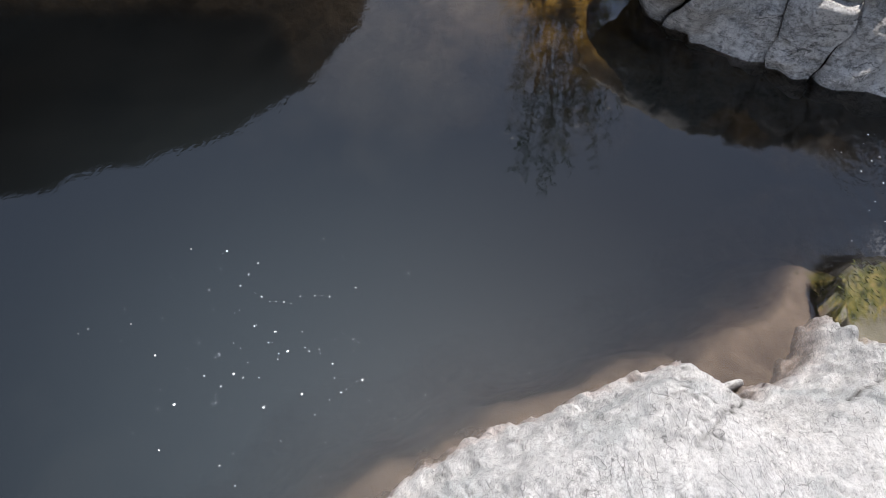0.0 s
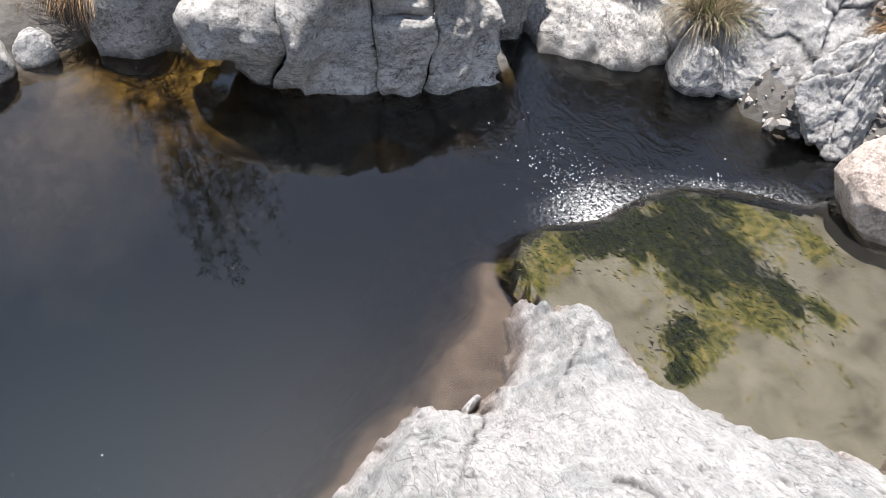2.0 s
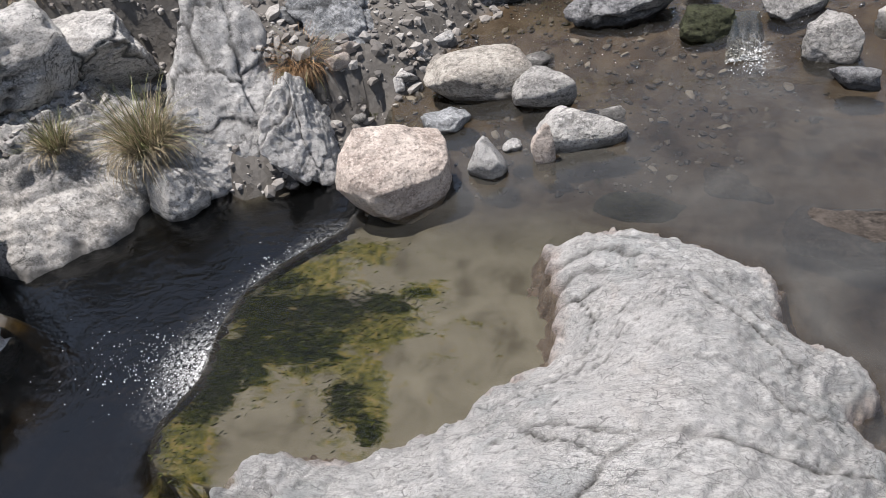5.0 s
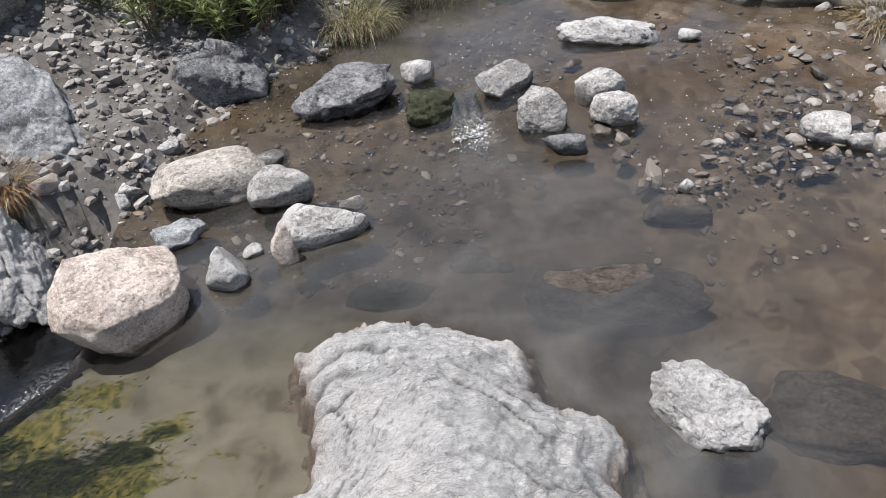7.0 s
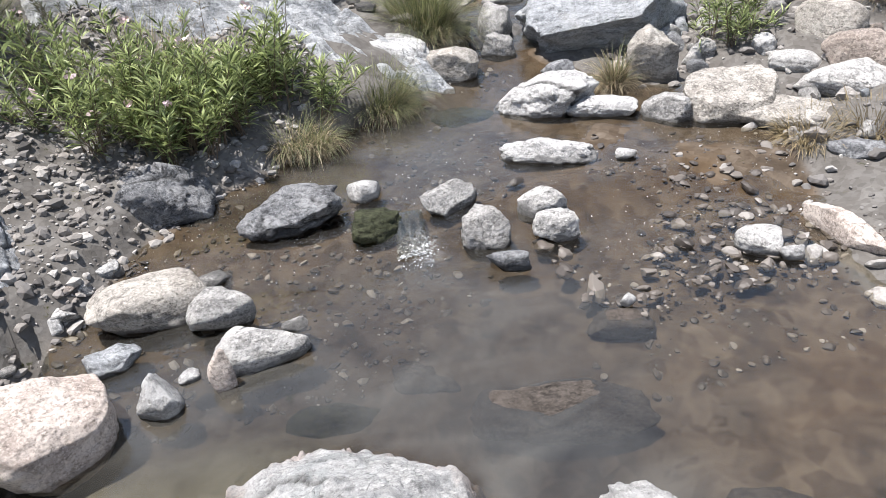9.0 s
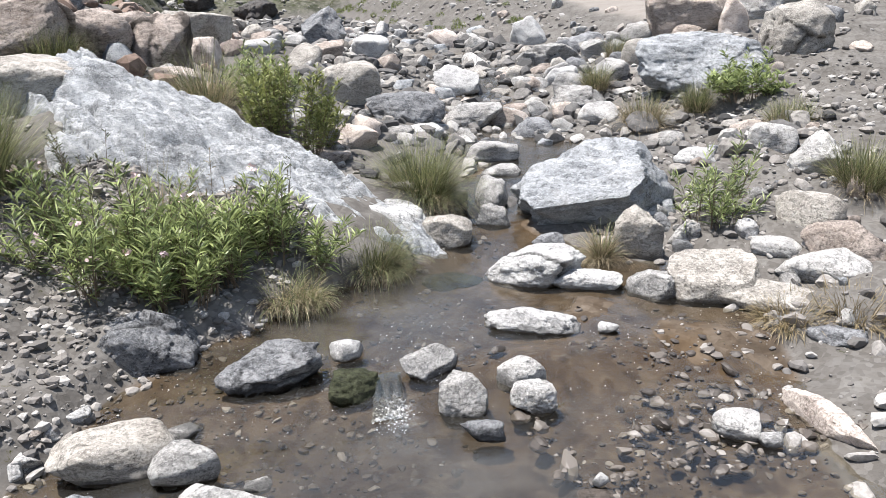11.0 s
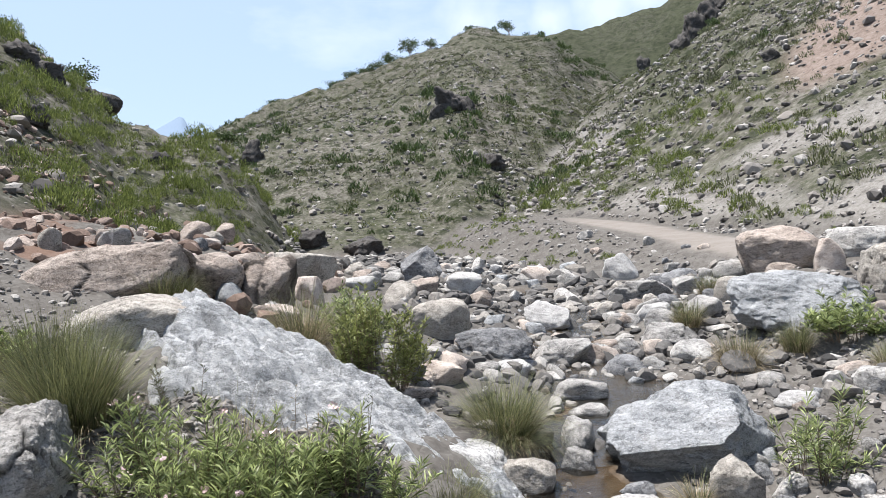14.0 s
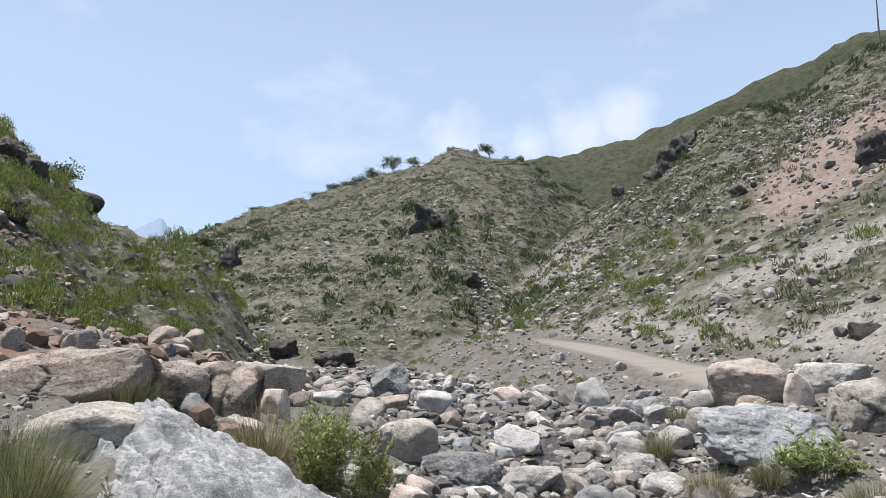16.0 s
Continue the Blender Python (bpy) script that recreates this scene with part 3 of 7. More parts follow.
def land(x, y, fine=True):
    """The height of the ground, and masks for its cover."""
    x, y = np.atleast_1d(np.asarray(x, float)), np.atleast_1d(np.asarray(y, float))
    p3 = np.stack([x, y, 0 * x], 1)
    w = water_level(x, y)
    bend = 0.12 * fbm(p3 * 1.7, 3, 5)
    xl, xr = bank_left(y) + bend, bank_right(y) + bend
    dl, dr = xl - x, x - xr
    inside = np.minimum(-dl, -dr)
    lower = (x < lip_x(y)) & (y < 3.2)
    deep = np.where(lower, 1.0, np.interp(y, [0, 1.9, 2.7, 3.2, 3.4, 3.7, 4.4, 5.4, 7, 9, 60], [0.26, 0.24, 0.16, 0.12, 0.05, 0.05, 0.08, 0.10, 0.14, 0.05, 0.05]))
    right_shoal = smooth(1.0, 2.2, x) * smooth(0.5, 2.4, y) * smooth(6, 5, y)
    deep = deep * (1 - 0.75 * right_shoal)
    shelf = smooth(2.7, 1.9, y) * smooth(0.3, 0.7, y) * (~lower)
    deep = deep + shelf * (np.minimum(deep, 0.03 + 0.10 * np.maximum(x - lip_x(y), 0)) - deep)
    slope = np.where(lower, 1.1, 0.22)
    bed = w - deep * (1 - np.exp(-np.maximum(inside, 0) * slope / deep))
    sand = -0.215 - 1.1 * np.maximum(to_line(x, y, [(-1.66, 0.92), (-1.50, 0.78), (-1.30, 0.52), (-1.20, 0.42)]) - 0.12 + 0.05 * fbm(p3 * 6, 2, 9), 0)
    sand = np.maximum(sand, -0.235 - 1.6 * np.maximum(to_line(x, y, [(-1.36, 0.2), (-1.12, -0.25), (-0.8, -0.95)]) - 0.08 + 0.05 * fbm(p3 * 5, 2, 10), 0))
    ochre = -0.25 - 0.45 * np.maximum(np.hypot((x + 3.95) * 1.0, (y + 0.02) * 0.9) - 0.42, 0) + 0.08 * fbm(p3 * 3, 2, 8)
    bed = np.where(lower, np.maximum(bed, np.maximum(sand, ochre)), bed) + 0.16 * smooth(17.2, 18.6, y)
    steep = np.interp(y, [-4, 2, 2.8, 4, 6, 9, 14, 24], [0.5, 0.45, 0.34, 0.26, 0.24, 0.27, 0.24, 0.12])
    cl = np.clip(dl, 0, 9)
    rise_l = 0.10 * smooth(0, 0.3, cl) + steep * cl
    cr = np.clip(dr, 0, 30)
    rise_r = 0.05 * smooth(0, 0.3, cr) + 0.07 * np.minimum(cr, 6) + np.interp(y, [5, 8, 11, 20, 24, 28, 33, 38, 60], [0.15, 0.35, 0.6, 0.63, 0.68, 1.0, 1.34, 1.5, 1.6]) * smooth(0.8, 4, cr)
    h = np.where(inside > 0, bed, np.where(dl > 0, w + rise_l, w + rise_r))
    h = h - 0.45 * smooth(-1.95, -2.2, x + 0.25 * (y - 2.6)) * smooth(-4.4, -4.1, x) * smooth(1.75, 1.95, y) * smooth(3.75, 3.45, y) * (inside < 0.3)
    az = np.degrees(np.arctan2(x - HUB[0], y - HUB[1]))
    r = np.hypot(x - HUB[0], y - HUB[1])
    cap = np.interp(r, [0, 12, 18, 60, 400], [30, 30, 3.2, 4.5, 4.5])
    near = np.minimum(h, cap)
    out = near
    for tab, fall in ((LEFT_HILL, 0.05), (MID_HILL, 0.25), (RIGHT_HILL, 0.2), (FAR_RIDGE, 0.2), (WEST_CLIFF, 0.0)):
        out = np.maximum(out, hill(tab, az, r, near, fall))
    up = np.clip((out - near) / 6, 0, 1)
    out = out + np.where(r < 22, (0.03 + 0.05 * smooth(0, 0.6, -inside)) * fbm(p3 * 1.9, 4, 11), 0) * np.clip((22 - r) / 8, 0, 1)
    out = out + up * np.clip(r / 50, 0.2, 1.5) * (0.9 * fbm(p3 * 0.11, 4, 21) + 0.35 * np.abs(fbm(p3 * 0.35, 3, 31)))
    return out, dict(up=up, inside=inside, az=az, r=r, lower=lower)


# ---- mesh helpers ----
def mesh_from(name, verts, faces, material=None, smooth_faces=True, attrs=None):
    me = bpy.data.meshes.new(name)
    verts, faces = np.asarray(verts, np.float32), np.asarray(faces, np.int32)
    k = faces.shape[1]
    me.vertices.add(len(verts))
    me.vertices.foreach_set("co", verts.ravel())
    me.loops.add(faces.size)
    me.loops.foreach_set("vertex_index", faces.ravel())
    me.polygons.add(len(faces))
    me.polygons.foreach_set("loop_start", np.arange(0, faces.size, k, dtype=np.int32))
    me.polygons.foreach_set("loop_total", np.full(len(faces), k, np.int32))
    me.polygons.foreach_set("use_smooth", np.full(len(faces), smooth_faces))
    for key, val in (attrs or {}).items():
        me.attributes.new(key, "FLOAT", "POINT").data.foreach_set("value", np.asarray(val, np.float32))
    me.update(calc_edges=True)
    if material:
        me.materials.append(material)
    return me


def part(name, me, parent, label="", m=None):
    ob = new(name, me)
    ob.parent = parent
    if m is not None:
        ob.matrix_basis = m
    return tagged(ob, label)


def grid_faces(n, m):
    i = np.arange(n * m).reshape(n, m)
    return np.stack([i[:-1, :-1].ravel(), i[1:, :-1].ravel(), i[1:, 1:].ravel(), i[:-1, 1:].ravel()], 1)


def keep_faces(verts, faces, mask):
    faces = faces[mask]
    used = np.unique(faces)
    back_to = np.full(len(verts), -1)
    back_to[used] = np.arange(len(used))
    return used, back_to[faces]


BALLS = {}


def ball(sub):
    if sub not in BALLS:
        bm = bmesh.new()
        bmesh.ops.create_icosphere(bm, subdivisions=sub, radius=1)
        BALLS[sub] = (np.array([v.co[:] for v in bm.verts]), np.array([[v.index for v in f.verts] for f in bm.faces]))
        bm.free()
    return BALLS[sub]


# ---- ground ----
def ground():
    az = np.concatenate([np.arange(-180, -112, 1.5), np.arange(-112, -40, 0.5), np.arange(-40, 48, 0.34), np.arange(48, 180, 1.5)])
    az = np.append(az, 180.0)
    rr = np.concatenate([np.arange(0.3, 3.2, 0.038), np.arange(3.2, 7, 0.05), np.geomspace(7, 40, 150), np.geomspace(40.6, 240, 116), np.geomspace(260, 1500, 12)])
    A, R = np.meshgrid(np.radians(az), rr, indexing="ij")
    x, y = (HUB[0] + R * np.sin(A)).ravel(), (HUB[1] + R * np.cos(A)).ravel()
    z, info = land(x, y)
    z = np.where(info["r"] > 255, np.minimum(z, 8.0), z)
    p = np.stack([x, y, 0 * x], 1)
    r, a, up, inside = info["r"], info["az"], info["up"], info["inside"]
    n1, n2 = fbm(p * 0.25, 4, 41), fbm(p * 0.07, 3, 43)
    el = np.degrees(np.arctan2(z - HUB[2], r))

    def patch(a0, e0, wa, we, tilt=0.0):
        u, v = a - a0, el - e0
        return smooth(1.25, 0.75, np.hypot((u + 0.4 * n2) / wa, (v - tilt * u + 0.6 * n1) / we)) * (up > 0.02)

    hillm = smooth(0.01, 0.10, up) * smooth(14, 22, r)
    scree = np.clip(patch(15.2, 6.6, 3.0, 1.4, 0.45) + patch(33, 6.8, 7.5, 0.9, 0.32) + patch(22, 1.6, 8.0, 1.6, 0.08) + patch(38, 1.5, 9, 2.0, 0.1), 0, 1)
    pinkscree = np.clip(patch(35.5, 13.6, 5.5, 2.6, 0.45), 0, 1)
    green = 0.95 * np.where(a < -9, 0.85, 1.0) + 0.6 * smooth(140, 165, r)
    road_x = np.interp(y, [12, 17, 20, 24, 28, 33, 38, 44], [11.5, 9.6, 9.5, 9.7, 9.4, 8.6, 8.7, 9.6])
    road = smooth(1.0, 0.55, np.abs(x - road_x) + 0.35 * n1) * smooth(13, 16, y) * smooth(36, 30, y)
    bed = smooth(-0.05, 0.03, inside) * smooth(18.5, 17.2, y)
    lower = info["lower"]
    sand = np.where(lower, smooth(-0.62, -0.30, z) * (x > -2.4), 0) * bed
    ochre = np.where(lower & (x < -2.4), smooth(-0.75, -0.45, z), 0) * bed * smooth(-0.55, -0.1, y)
    lip = x - lip_x(y)
    shelf = (~lower) * smooth(2.6, 2.15, y + 0.15 * n1) * smooth(0.5, 0.7, y) * smooth(0.35, -0.3, x + 0.1 * n1)
    edge = 0.10 * fbm(p * 6.0, 3, 61)

    def weed(blots):
        best = 0 * x
        for bx, by, rx, ry in blots:
            best = np.maximum(best, np.exp(-0.7 * (np.hypot((x - bx) / rx, (y - by) / ry) + 1.2 * edge) ** 2))
        return best * (~lower)

    algae = weed(((-1.50, 1.70, 0.16, 0.10), (-1.26, 1.68, 0.20, 0.10), (-1.05, 1.74, 0.16, 0.06), (-1.52, 1.46, 0.14, 0.16), (-1.31, 1.52, 0.16, 0.11), (-1.57, 1.26, 0.09, 0.13), (-1.06, 1.28, 0.07, 0.09), (-0.96, 1.16, 0.04, 0.06),
                  (-1.50, 1.85, 0.14, 0.05), (-1.30, 2.04, 0.10, 0.04), (-0.84, 1.82, 0.05, 0.03)))
    fringe = weed(((-1.40, 1.60, 0.36, 0.30), (-1.05, 1.64, 0.24, 0.12), (-1.64, 1.06, 0.14, 0.15), (-1.55, 0.92, 0.10, 0.10), (-1.02, 1.30, 0.12, 0.20), (-1.38, 1.90, 0.26, 0.12), (-1.15, 2.02, 0.22, 0.08), (-0.84, 1.82, 0.09, 0.06), (-1.62, 1.25, 0.14, 0.20)))
    speckle = 0.30 * smooth(0.9, 0.3, np.hypot((x + 1.0) / 0.75, (y - 1.55) / 0.6))
    fringe, algae = np.maximum(fringe, speckle), np.maximum(algae, 0.5 * speckle)
    fall = np.where(lower, smooth(0.30, 0.05, -lip) * smooth(0.8, 1.0, y) * smooth(2.4, 2.1, y), 0)
    algae, fringe = np.maximum(algae, 0.9 * fall * smooth(1.05, 1.25, y)), np.maximum(fringe, fall)
    silt = 0.9 * sand * (to_line(x, y, [(-1.66, 0.92), (-1.20, 0.42), (-0.8, -0.95)]) < 0.8)
    sand = np.maximum(sand, shelf)
    red = smooth(0.2, 0.6, fbm(p * 0.5, 3, 71)) * smooth(-0.5, -3, x) * smooth(6, 9, y) + smooth(2.0, 0.8, np.abs(el - 1.8)) * smooth(-8, -12, a) * smooth(16, 20, r) * smooth(34, 26, r)
    # crag masks the west cliff, painted dark for its shade in the pool's mirror
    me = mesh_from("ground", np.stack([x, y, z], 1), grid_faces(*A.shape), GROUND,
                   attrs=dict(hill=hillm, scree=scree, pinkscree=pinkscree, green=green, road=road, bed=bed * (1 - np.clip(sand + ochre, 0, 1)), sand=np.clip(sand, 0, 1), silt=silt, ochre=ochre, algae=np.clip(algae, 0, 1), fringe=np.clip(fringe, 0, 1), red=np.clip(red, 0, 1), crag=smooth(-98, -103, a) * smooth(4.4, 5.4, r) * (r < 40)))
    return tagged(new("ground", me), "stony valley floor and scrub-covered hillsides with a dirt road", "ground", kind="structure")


ground()


# ---- the slab on which the walk begins ----
def inside_distance(x, y, poly):
    """Signed distance to a closed outline, positive inside."""
    p, q = np.array(poly), np.roll(np.array(poly), -1, 0)
    best, odd = np.full(x.shape, 1e9), np.zeros(x.shape, bool)
    for (ax, ay), (bx, by) in zip(p, q):
        t = np.clip(((x - ax) * (bx - ax) + (y - ay) * (by - ay)) / ((bx - ax) ** 2 + (by - ay) ** 2), 0, 1)
        best = np.minimum(best, np.hypot(x - ax - t * (bx - ax), y - ay - t * (by - ay)))
        cross = ((ay > y) != (by > y)) & (x < (bx - ax) * (y - ay) / (by - ay + 1e-12) + ax)
        odd ^= cross
    return np.where(odd, best, -best)


def line_distance(x, y, pts):
    best = np.full(x.shape, 1e9)
    for (ax, ay), (bx, by) in zip(pts[:-1], pts[1:]):
        t = np.clip(((x - ax) * (bx - ax) + (y - ay) * (by - ay)) / ((bx - ax) ** 2 + (by - ay) ** 2), 0, 1)
        best = np.minimum(best, np.hypot(x - ax - t * (bx - ax), y - ay - t * (by - ay)))
    return best


def slab_height(x, y):
    edge = [(-0.75, -0.95), (-1.05, -0.50), (-1.17, -0.15), (-1.33, 0.24), (-1.17, 0.40), (-1.26, 0.59), (-1.46, 0.76), (-1.55, 0.83), (-1.43, 0.88), (-1.30, 0.945), (-1.17, 0.99), (-1.08, 0.985), (-0.95, 0.94), (-0.78, 1.01), (-0.60, 1.12),
            (-0.49, 1.245), (-0.30, 1.35), (-0.265, 1.52), (-0.255, 1.67), (-0.32, 1.82), (-0.33, 1.95), (-0.20, 2.04), (-0.01, 2.08), (0.16, 2.03), (0.33, 1.94), (0.51, 1.80), (0.56, 1.70), (0.56, 1.56), (0.58, 1.50), (0.66, 1.43), (0.73, 1.355),
            (0.77, 1.29), (0.75, 1.19), (0.69, 1.13), (0.74, 1.0), (0.95, 0.2), (1.1, -1.0), (0.7, -2.2), (-0.3, -2.2)]
    p = np.stack([x, y, 0 * x], 1)
    d = inside_distance(x + 0.016 * fbm(p * 7, 3, 81), y + 0.016 * fbm(p * 7, 3, 82), edge) + 0.018 * fbm(p * 20, 4, 83, 0.65)
    base = -0.17 + 0.15 * smooth(0.05, 0.45, x - lip_x(y))
    base = np.where(y > 0.93, np.maximum(base, -0.02), base)
    peak = np.interp(y, [0.8, 1.4, 2.1], [0.54, 0.42, 0.27])
    h = base + (peak - base) * (1 - np.exp(-np.maximum(d, 0) / 0.36)) + 0.035 * smooth(0, 0.03, d)
    h = h + 0.012 * smooth(0.10, 0.03, d) * smooth(-0.01, 0.02, d) * (0.6 + fbm(p * 22, 3, 92))
    h = np.where(d < 0, base + 2.2 * d, h)
    # layers of the rock crop out as low steps towards the rounded end
    step = (0.55 * x + y) * 13 + 1.6 * fbm(p * 2.2, 3, 96) + 0.35 * fbm(p * 9, 3, 97)
    saw = step - np.floor(step)
    h = h + 0.010 * smooth(0.9, 1.5, y) * smooth(0.01, 0.08, d) * (saw - smooth(0.86, 1.0, saw) - 0.5)
    # worn hollows and layered ridges
    along = x * 0.8 + y * 0.6
    h = h + smooth(0.02, 0.3, d) * (0.016 * fbm(p * 1.8, 3, 85) - 0.009 * np.abs(fbm(np.stack([along * 2.2, (y - x) * 7.5, 0 * x], 1), 4, 86, 0.65)) - 0.007 * np.abs(fbm(np.stack([along * 7, (y - x) * 24, 0 * x], 1), 3, 89, 0.7)) + 0.006 * fbm(p * 26, 2, 90))
    h = h + 0.05 * np.exp(-((x + 1.0) ** 2 + (y - 0.1) ** 2) / 0.03) + 0.03 * np.exp(-((x + 1.2) ** 2 + (y - 0.65) ** 2) / 0.05)
    wob = 0.025 * fbm(p * 7, 3, 88)
    dirt = 0 * x
    cracks = (([(-0.40, 0.96), (-0.24, 0.87), (-0.08, 0.77), (-0.18, 0.62), (-0.34, 0.42)], 0.006), ([(-0.08, 0.77), (0.04, 0.85), (0.22, 0.82), (0.55, 0.83), (0.80, 0.95)], 0.006),
              ([(-0.30, 0.92), (-0.05, 0.86), (0.04, 0.85)], 0.005), ([(-0.31, 1.72), (-0.05, 1.70), (0.25, 1.60), (0.40, 1.47), (0.58, 1.34)], 0.010), ([(-0.28, 1.62), (0.05, 1.60), (0.34, 1.42), (0.5, 1.22)], 0.006),
              ([(-0.30, 1.82), (-0.02, 1.80), (0.32, 1.68), (0.52, 1.60)], 0.008), ([(-0.20, 1.92), (0.1, 1.88), (0.3, 1.80)], 0.005), ([(-1.15, 0.42), (-0.98, 0.28), (-0.80, 0.08)], 0.006), ([(-0.62, 0.42), (-0.42, 0.52), (-0.2, 0.5)], 0.008),
              ([(0.02, 1.24), (0.28, 1.10), (0.62, 1.02)], 0.005), ([(-0.16, 1.60), (-0.13, 1.45), (-0.15, 1.3)], 0.004), ([(-1.14, 0.86), (-1.10, 0.72), (-1.04, 0.60)], 0.005))
    for pts, wid in cracks:
        c = line_distance(x + wob, y + wob, pts)
        h = h - 0.014 * np.exp(-(c / wid) ** 2)
        dirt = np.maximum(dirt, np.exp(-(c / wid) ** 2) * (0.7 + 0.4 * np.clip(2 * fbm(p * 5, 2, 93), -1, 1)))
    fine = np.exp(-(fbm(np.stack([along * 2.0, (y - 0.8 * x) * 8.0, 0 * x], 1), 4, 94, 0.6) / 0.035) ** 2) * smooth(0.0, 0.35, fbm(p * 2.3, 3, 95)) * smooth(0.03, 0.12, d)
    h = h - 0.006 * fine
    dirt = np.maximum(dirt, 0.75 * fine)
    return h, d, dirt


def slab():
    X, Y = np.meshgrid(np.arange(-1.8, 1.3, 0.0110), np.arange(-2.4, 2.3, 0.0110), indexing="ij")
    x, y = X.ravel(), Y.ravel()
    h, d, dirt = slab_height(x, y)
    f = grid_faces(*X.shape)
    used, f = keep_faces(x, f, h[f].max(1) > -0.95)
    me = mesh_from("rock_slab", np.stack([x, y, np.maximum(h, -1.1)], 1)[used], f, SLAB, attrs=dict(rim=smooth(0.075, 0.0, d[used]), wet=smooth(0.020, -0.005, d[used]), crack=dirt[used]))
    tagged(new("rock_slab", me), "broad pale grey gneiss slab with cracks beside the pools", "rock")


def slab_material():
    n = Nodes("slab_gneiss", 0.85, 0.22)
    v = n.coords(False)
    s = n.coords(False, (1.2, 5.5, 5.0), (0, 0, -28))
    lines = n.noise(s, 3.2, 10, 0.74, 0.9)
    broad = n.noise(v, 1.7, 5, 0.6, 0.8)
    grain = n.noise(v, 85, 4, 0.75)
    c = n.ramp(n.math("ADD", n.math("MULTIPLY", broad, 0.4), n.math("MULTIPLY", lines, 0.6)), (0.33, (0.25, 0.255, 0.26)), (0.42, (0.53, 0.535, 0.53)), (0.54, (0.70, 0.695, 0.68)))
    c = n.mix(n.ramp(n.noise(v, 2.6, 5, 0.6, 0.9), (0.53, 0.0), (0.64, 0.5)), c, (0.36, 0.40, 0.405))
    c = n.mix(n.ramp(n.noise(v, 3.4, 6, 0.7, 0.5), (0.60, 0.0), (0.74, 0.4)), c, (0.50, 0.43, 0.37))
    c = n.mix(n.math("MULTIPLY", n.attr("crack"), 0.95), c, (0.05, 0.045, 0.038))
    c = n.mix(n.math("MULTIPLY", n.attr("rim"), 0.75), c, n.ramp(n.noise(v, 30, 6, 0.75), (0.36, (0.30, 0.21, 0.17)), (0.5, (0.56, 0.44, 0.38)), (0.65, (0.70, 0.60, 0.54))))
    c = n.mix(n.math("MULTIPLY", n.attr("wet"), 0.75), c, (0.19, 0.135, 0.10))
    c = n.mix(n.ramp(grain, (0.34, 0.3), (0.46, 0.0)), c, (0.2, 0.2, 0.2))
    c = n.mix(n.ramp(n.noise(v, 170, 3, 0.75), (0.36, 0.2), (0.48, 0.0)), c, (0.22, 0.22, 0.215))
    c = n.mix(n.ramp(n.noise(s, 30, 10, 0.82, 1.0), (0.40, 0.6), (0.49, 0.0)), c, (0.30, 0.305, 0.31))
    c = n.mix(n.ramp(n.noise(v, 140, 3, 0.75), (0.54, 0.0), (0.66, 0.3)), c, (0.80, 0.79, 0.77))
    c = n.mix(n.ramp(n.noise(s, 11, 10, 0.82, 0.7), (0.36, 0.42), (0.45, 0.0)), c, (0.17, 0.17, 0.165))
    vein = n.ramp(n.math("ABSOLUTE", n.math("SUBTRACT", n.noise(s, 2.6, 8, 0.7, 1.6), 0.5)), (0.0, 0.65), (0.012, 0.0))
    c = n.mix(n.math("MULTIPLY", vein, n.ramp(n.noise(v, 2.2, 4, 0.6), (0.45, 0.0), (0.6, 1.0))), c, (0.12, 0.12, 0.115))
    c = n.mix(n.ramp(n.noise(v, 42, 9, 0.82), (0.38, 0.5), (0.46, 0.0)), c, (0.20, 0.20, 0.195))
    c = n.mix(n.ramp(n.noise(s, 16, 9, 0.85, 0.5), (0.375, 0.6), (0.415, 0.0)), c, (0.08, 0.078, 0.075))
    c = n.mix(n.ramp(n.noise(v, 64, 6, 0.85), (0.39, 0.45), (0.445, 0.0)), c, (0.14, 0.138, 0.135))
    thin = n.ramp(n.math("ABSOLUTE", n.math("SUBTRACT", n.noise(s, 6.0, 9, 0.72, 1.2), 0.5)), (0.0, 0.7), (0.020, 0.0))
    c = n.mix(n.math("MULTIPLY", thin, n.ramp(n.noise(v, 4.2, 4, 0.6), (0.40, 0.1), (0.55, 1.0))), c, (0.17, 0.17, 0.17))
    warp = n.mix(0.12, s, n.noise(v, 9, 4, 0.6), "ADD")
    hair = n.ramp(n.voronoi(warp, 4.5, "DISTANCE_TO_EDGE"), (0.0, 0.75), (0.022, 0.0))
    hair = n.math("MULTIPLY", hair, n.ramp(n.noise(v, 3.0, 4, 0.6), (0.44, 0.0), (0.54, 1.0)))
    c = n.mix(hair, c, (0.12, 0.12, 0.118))
    n.bump((lines, 0.5, 0.02), (n.math("SUBTRACT", 1.0, hair), 0.6, 0.008), (n.noise(s, 12, 10, 0.85, 0.6), 0.9, 0.02), (n.noise(v, 24, 10, 0.85), 1.0, 0.02), (n.math("SUBTRACT", 1.0, thin), 0.6, 0.01), (grain, 0.4, 0.005))
    return n.done(c)


SLAB = slab_material()
slab()


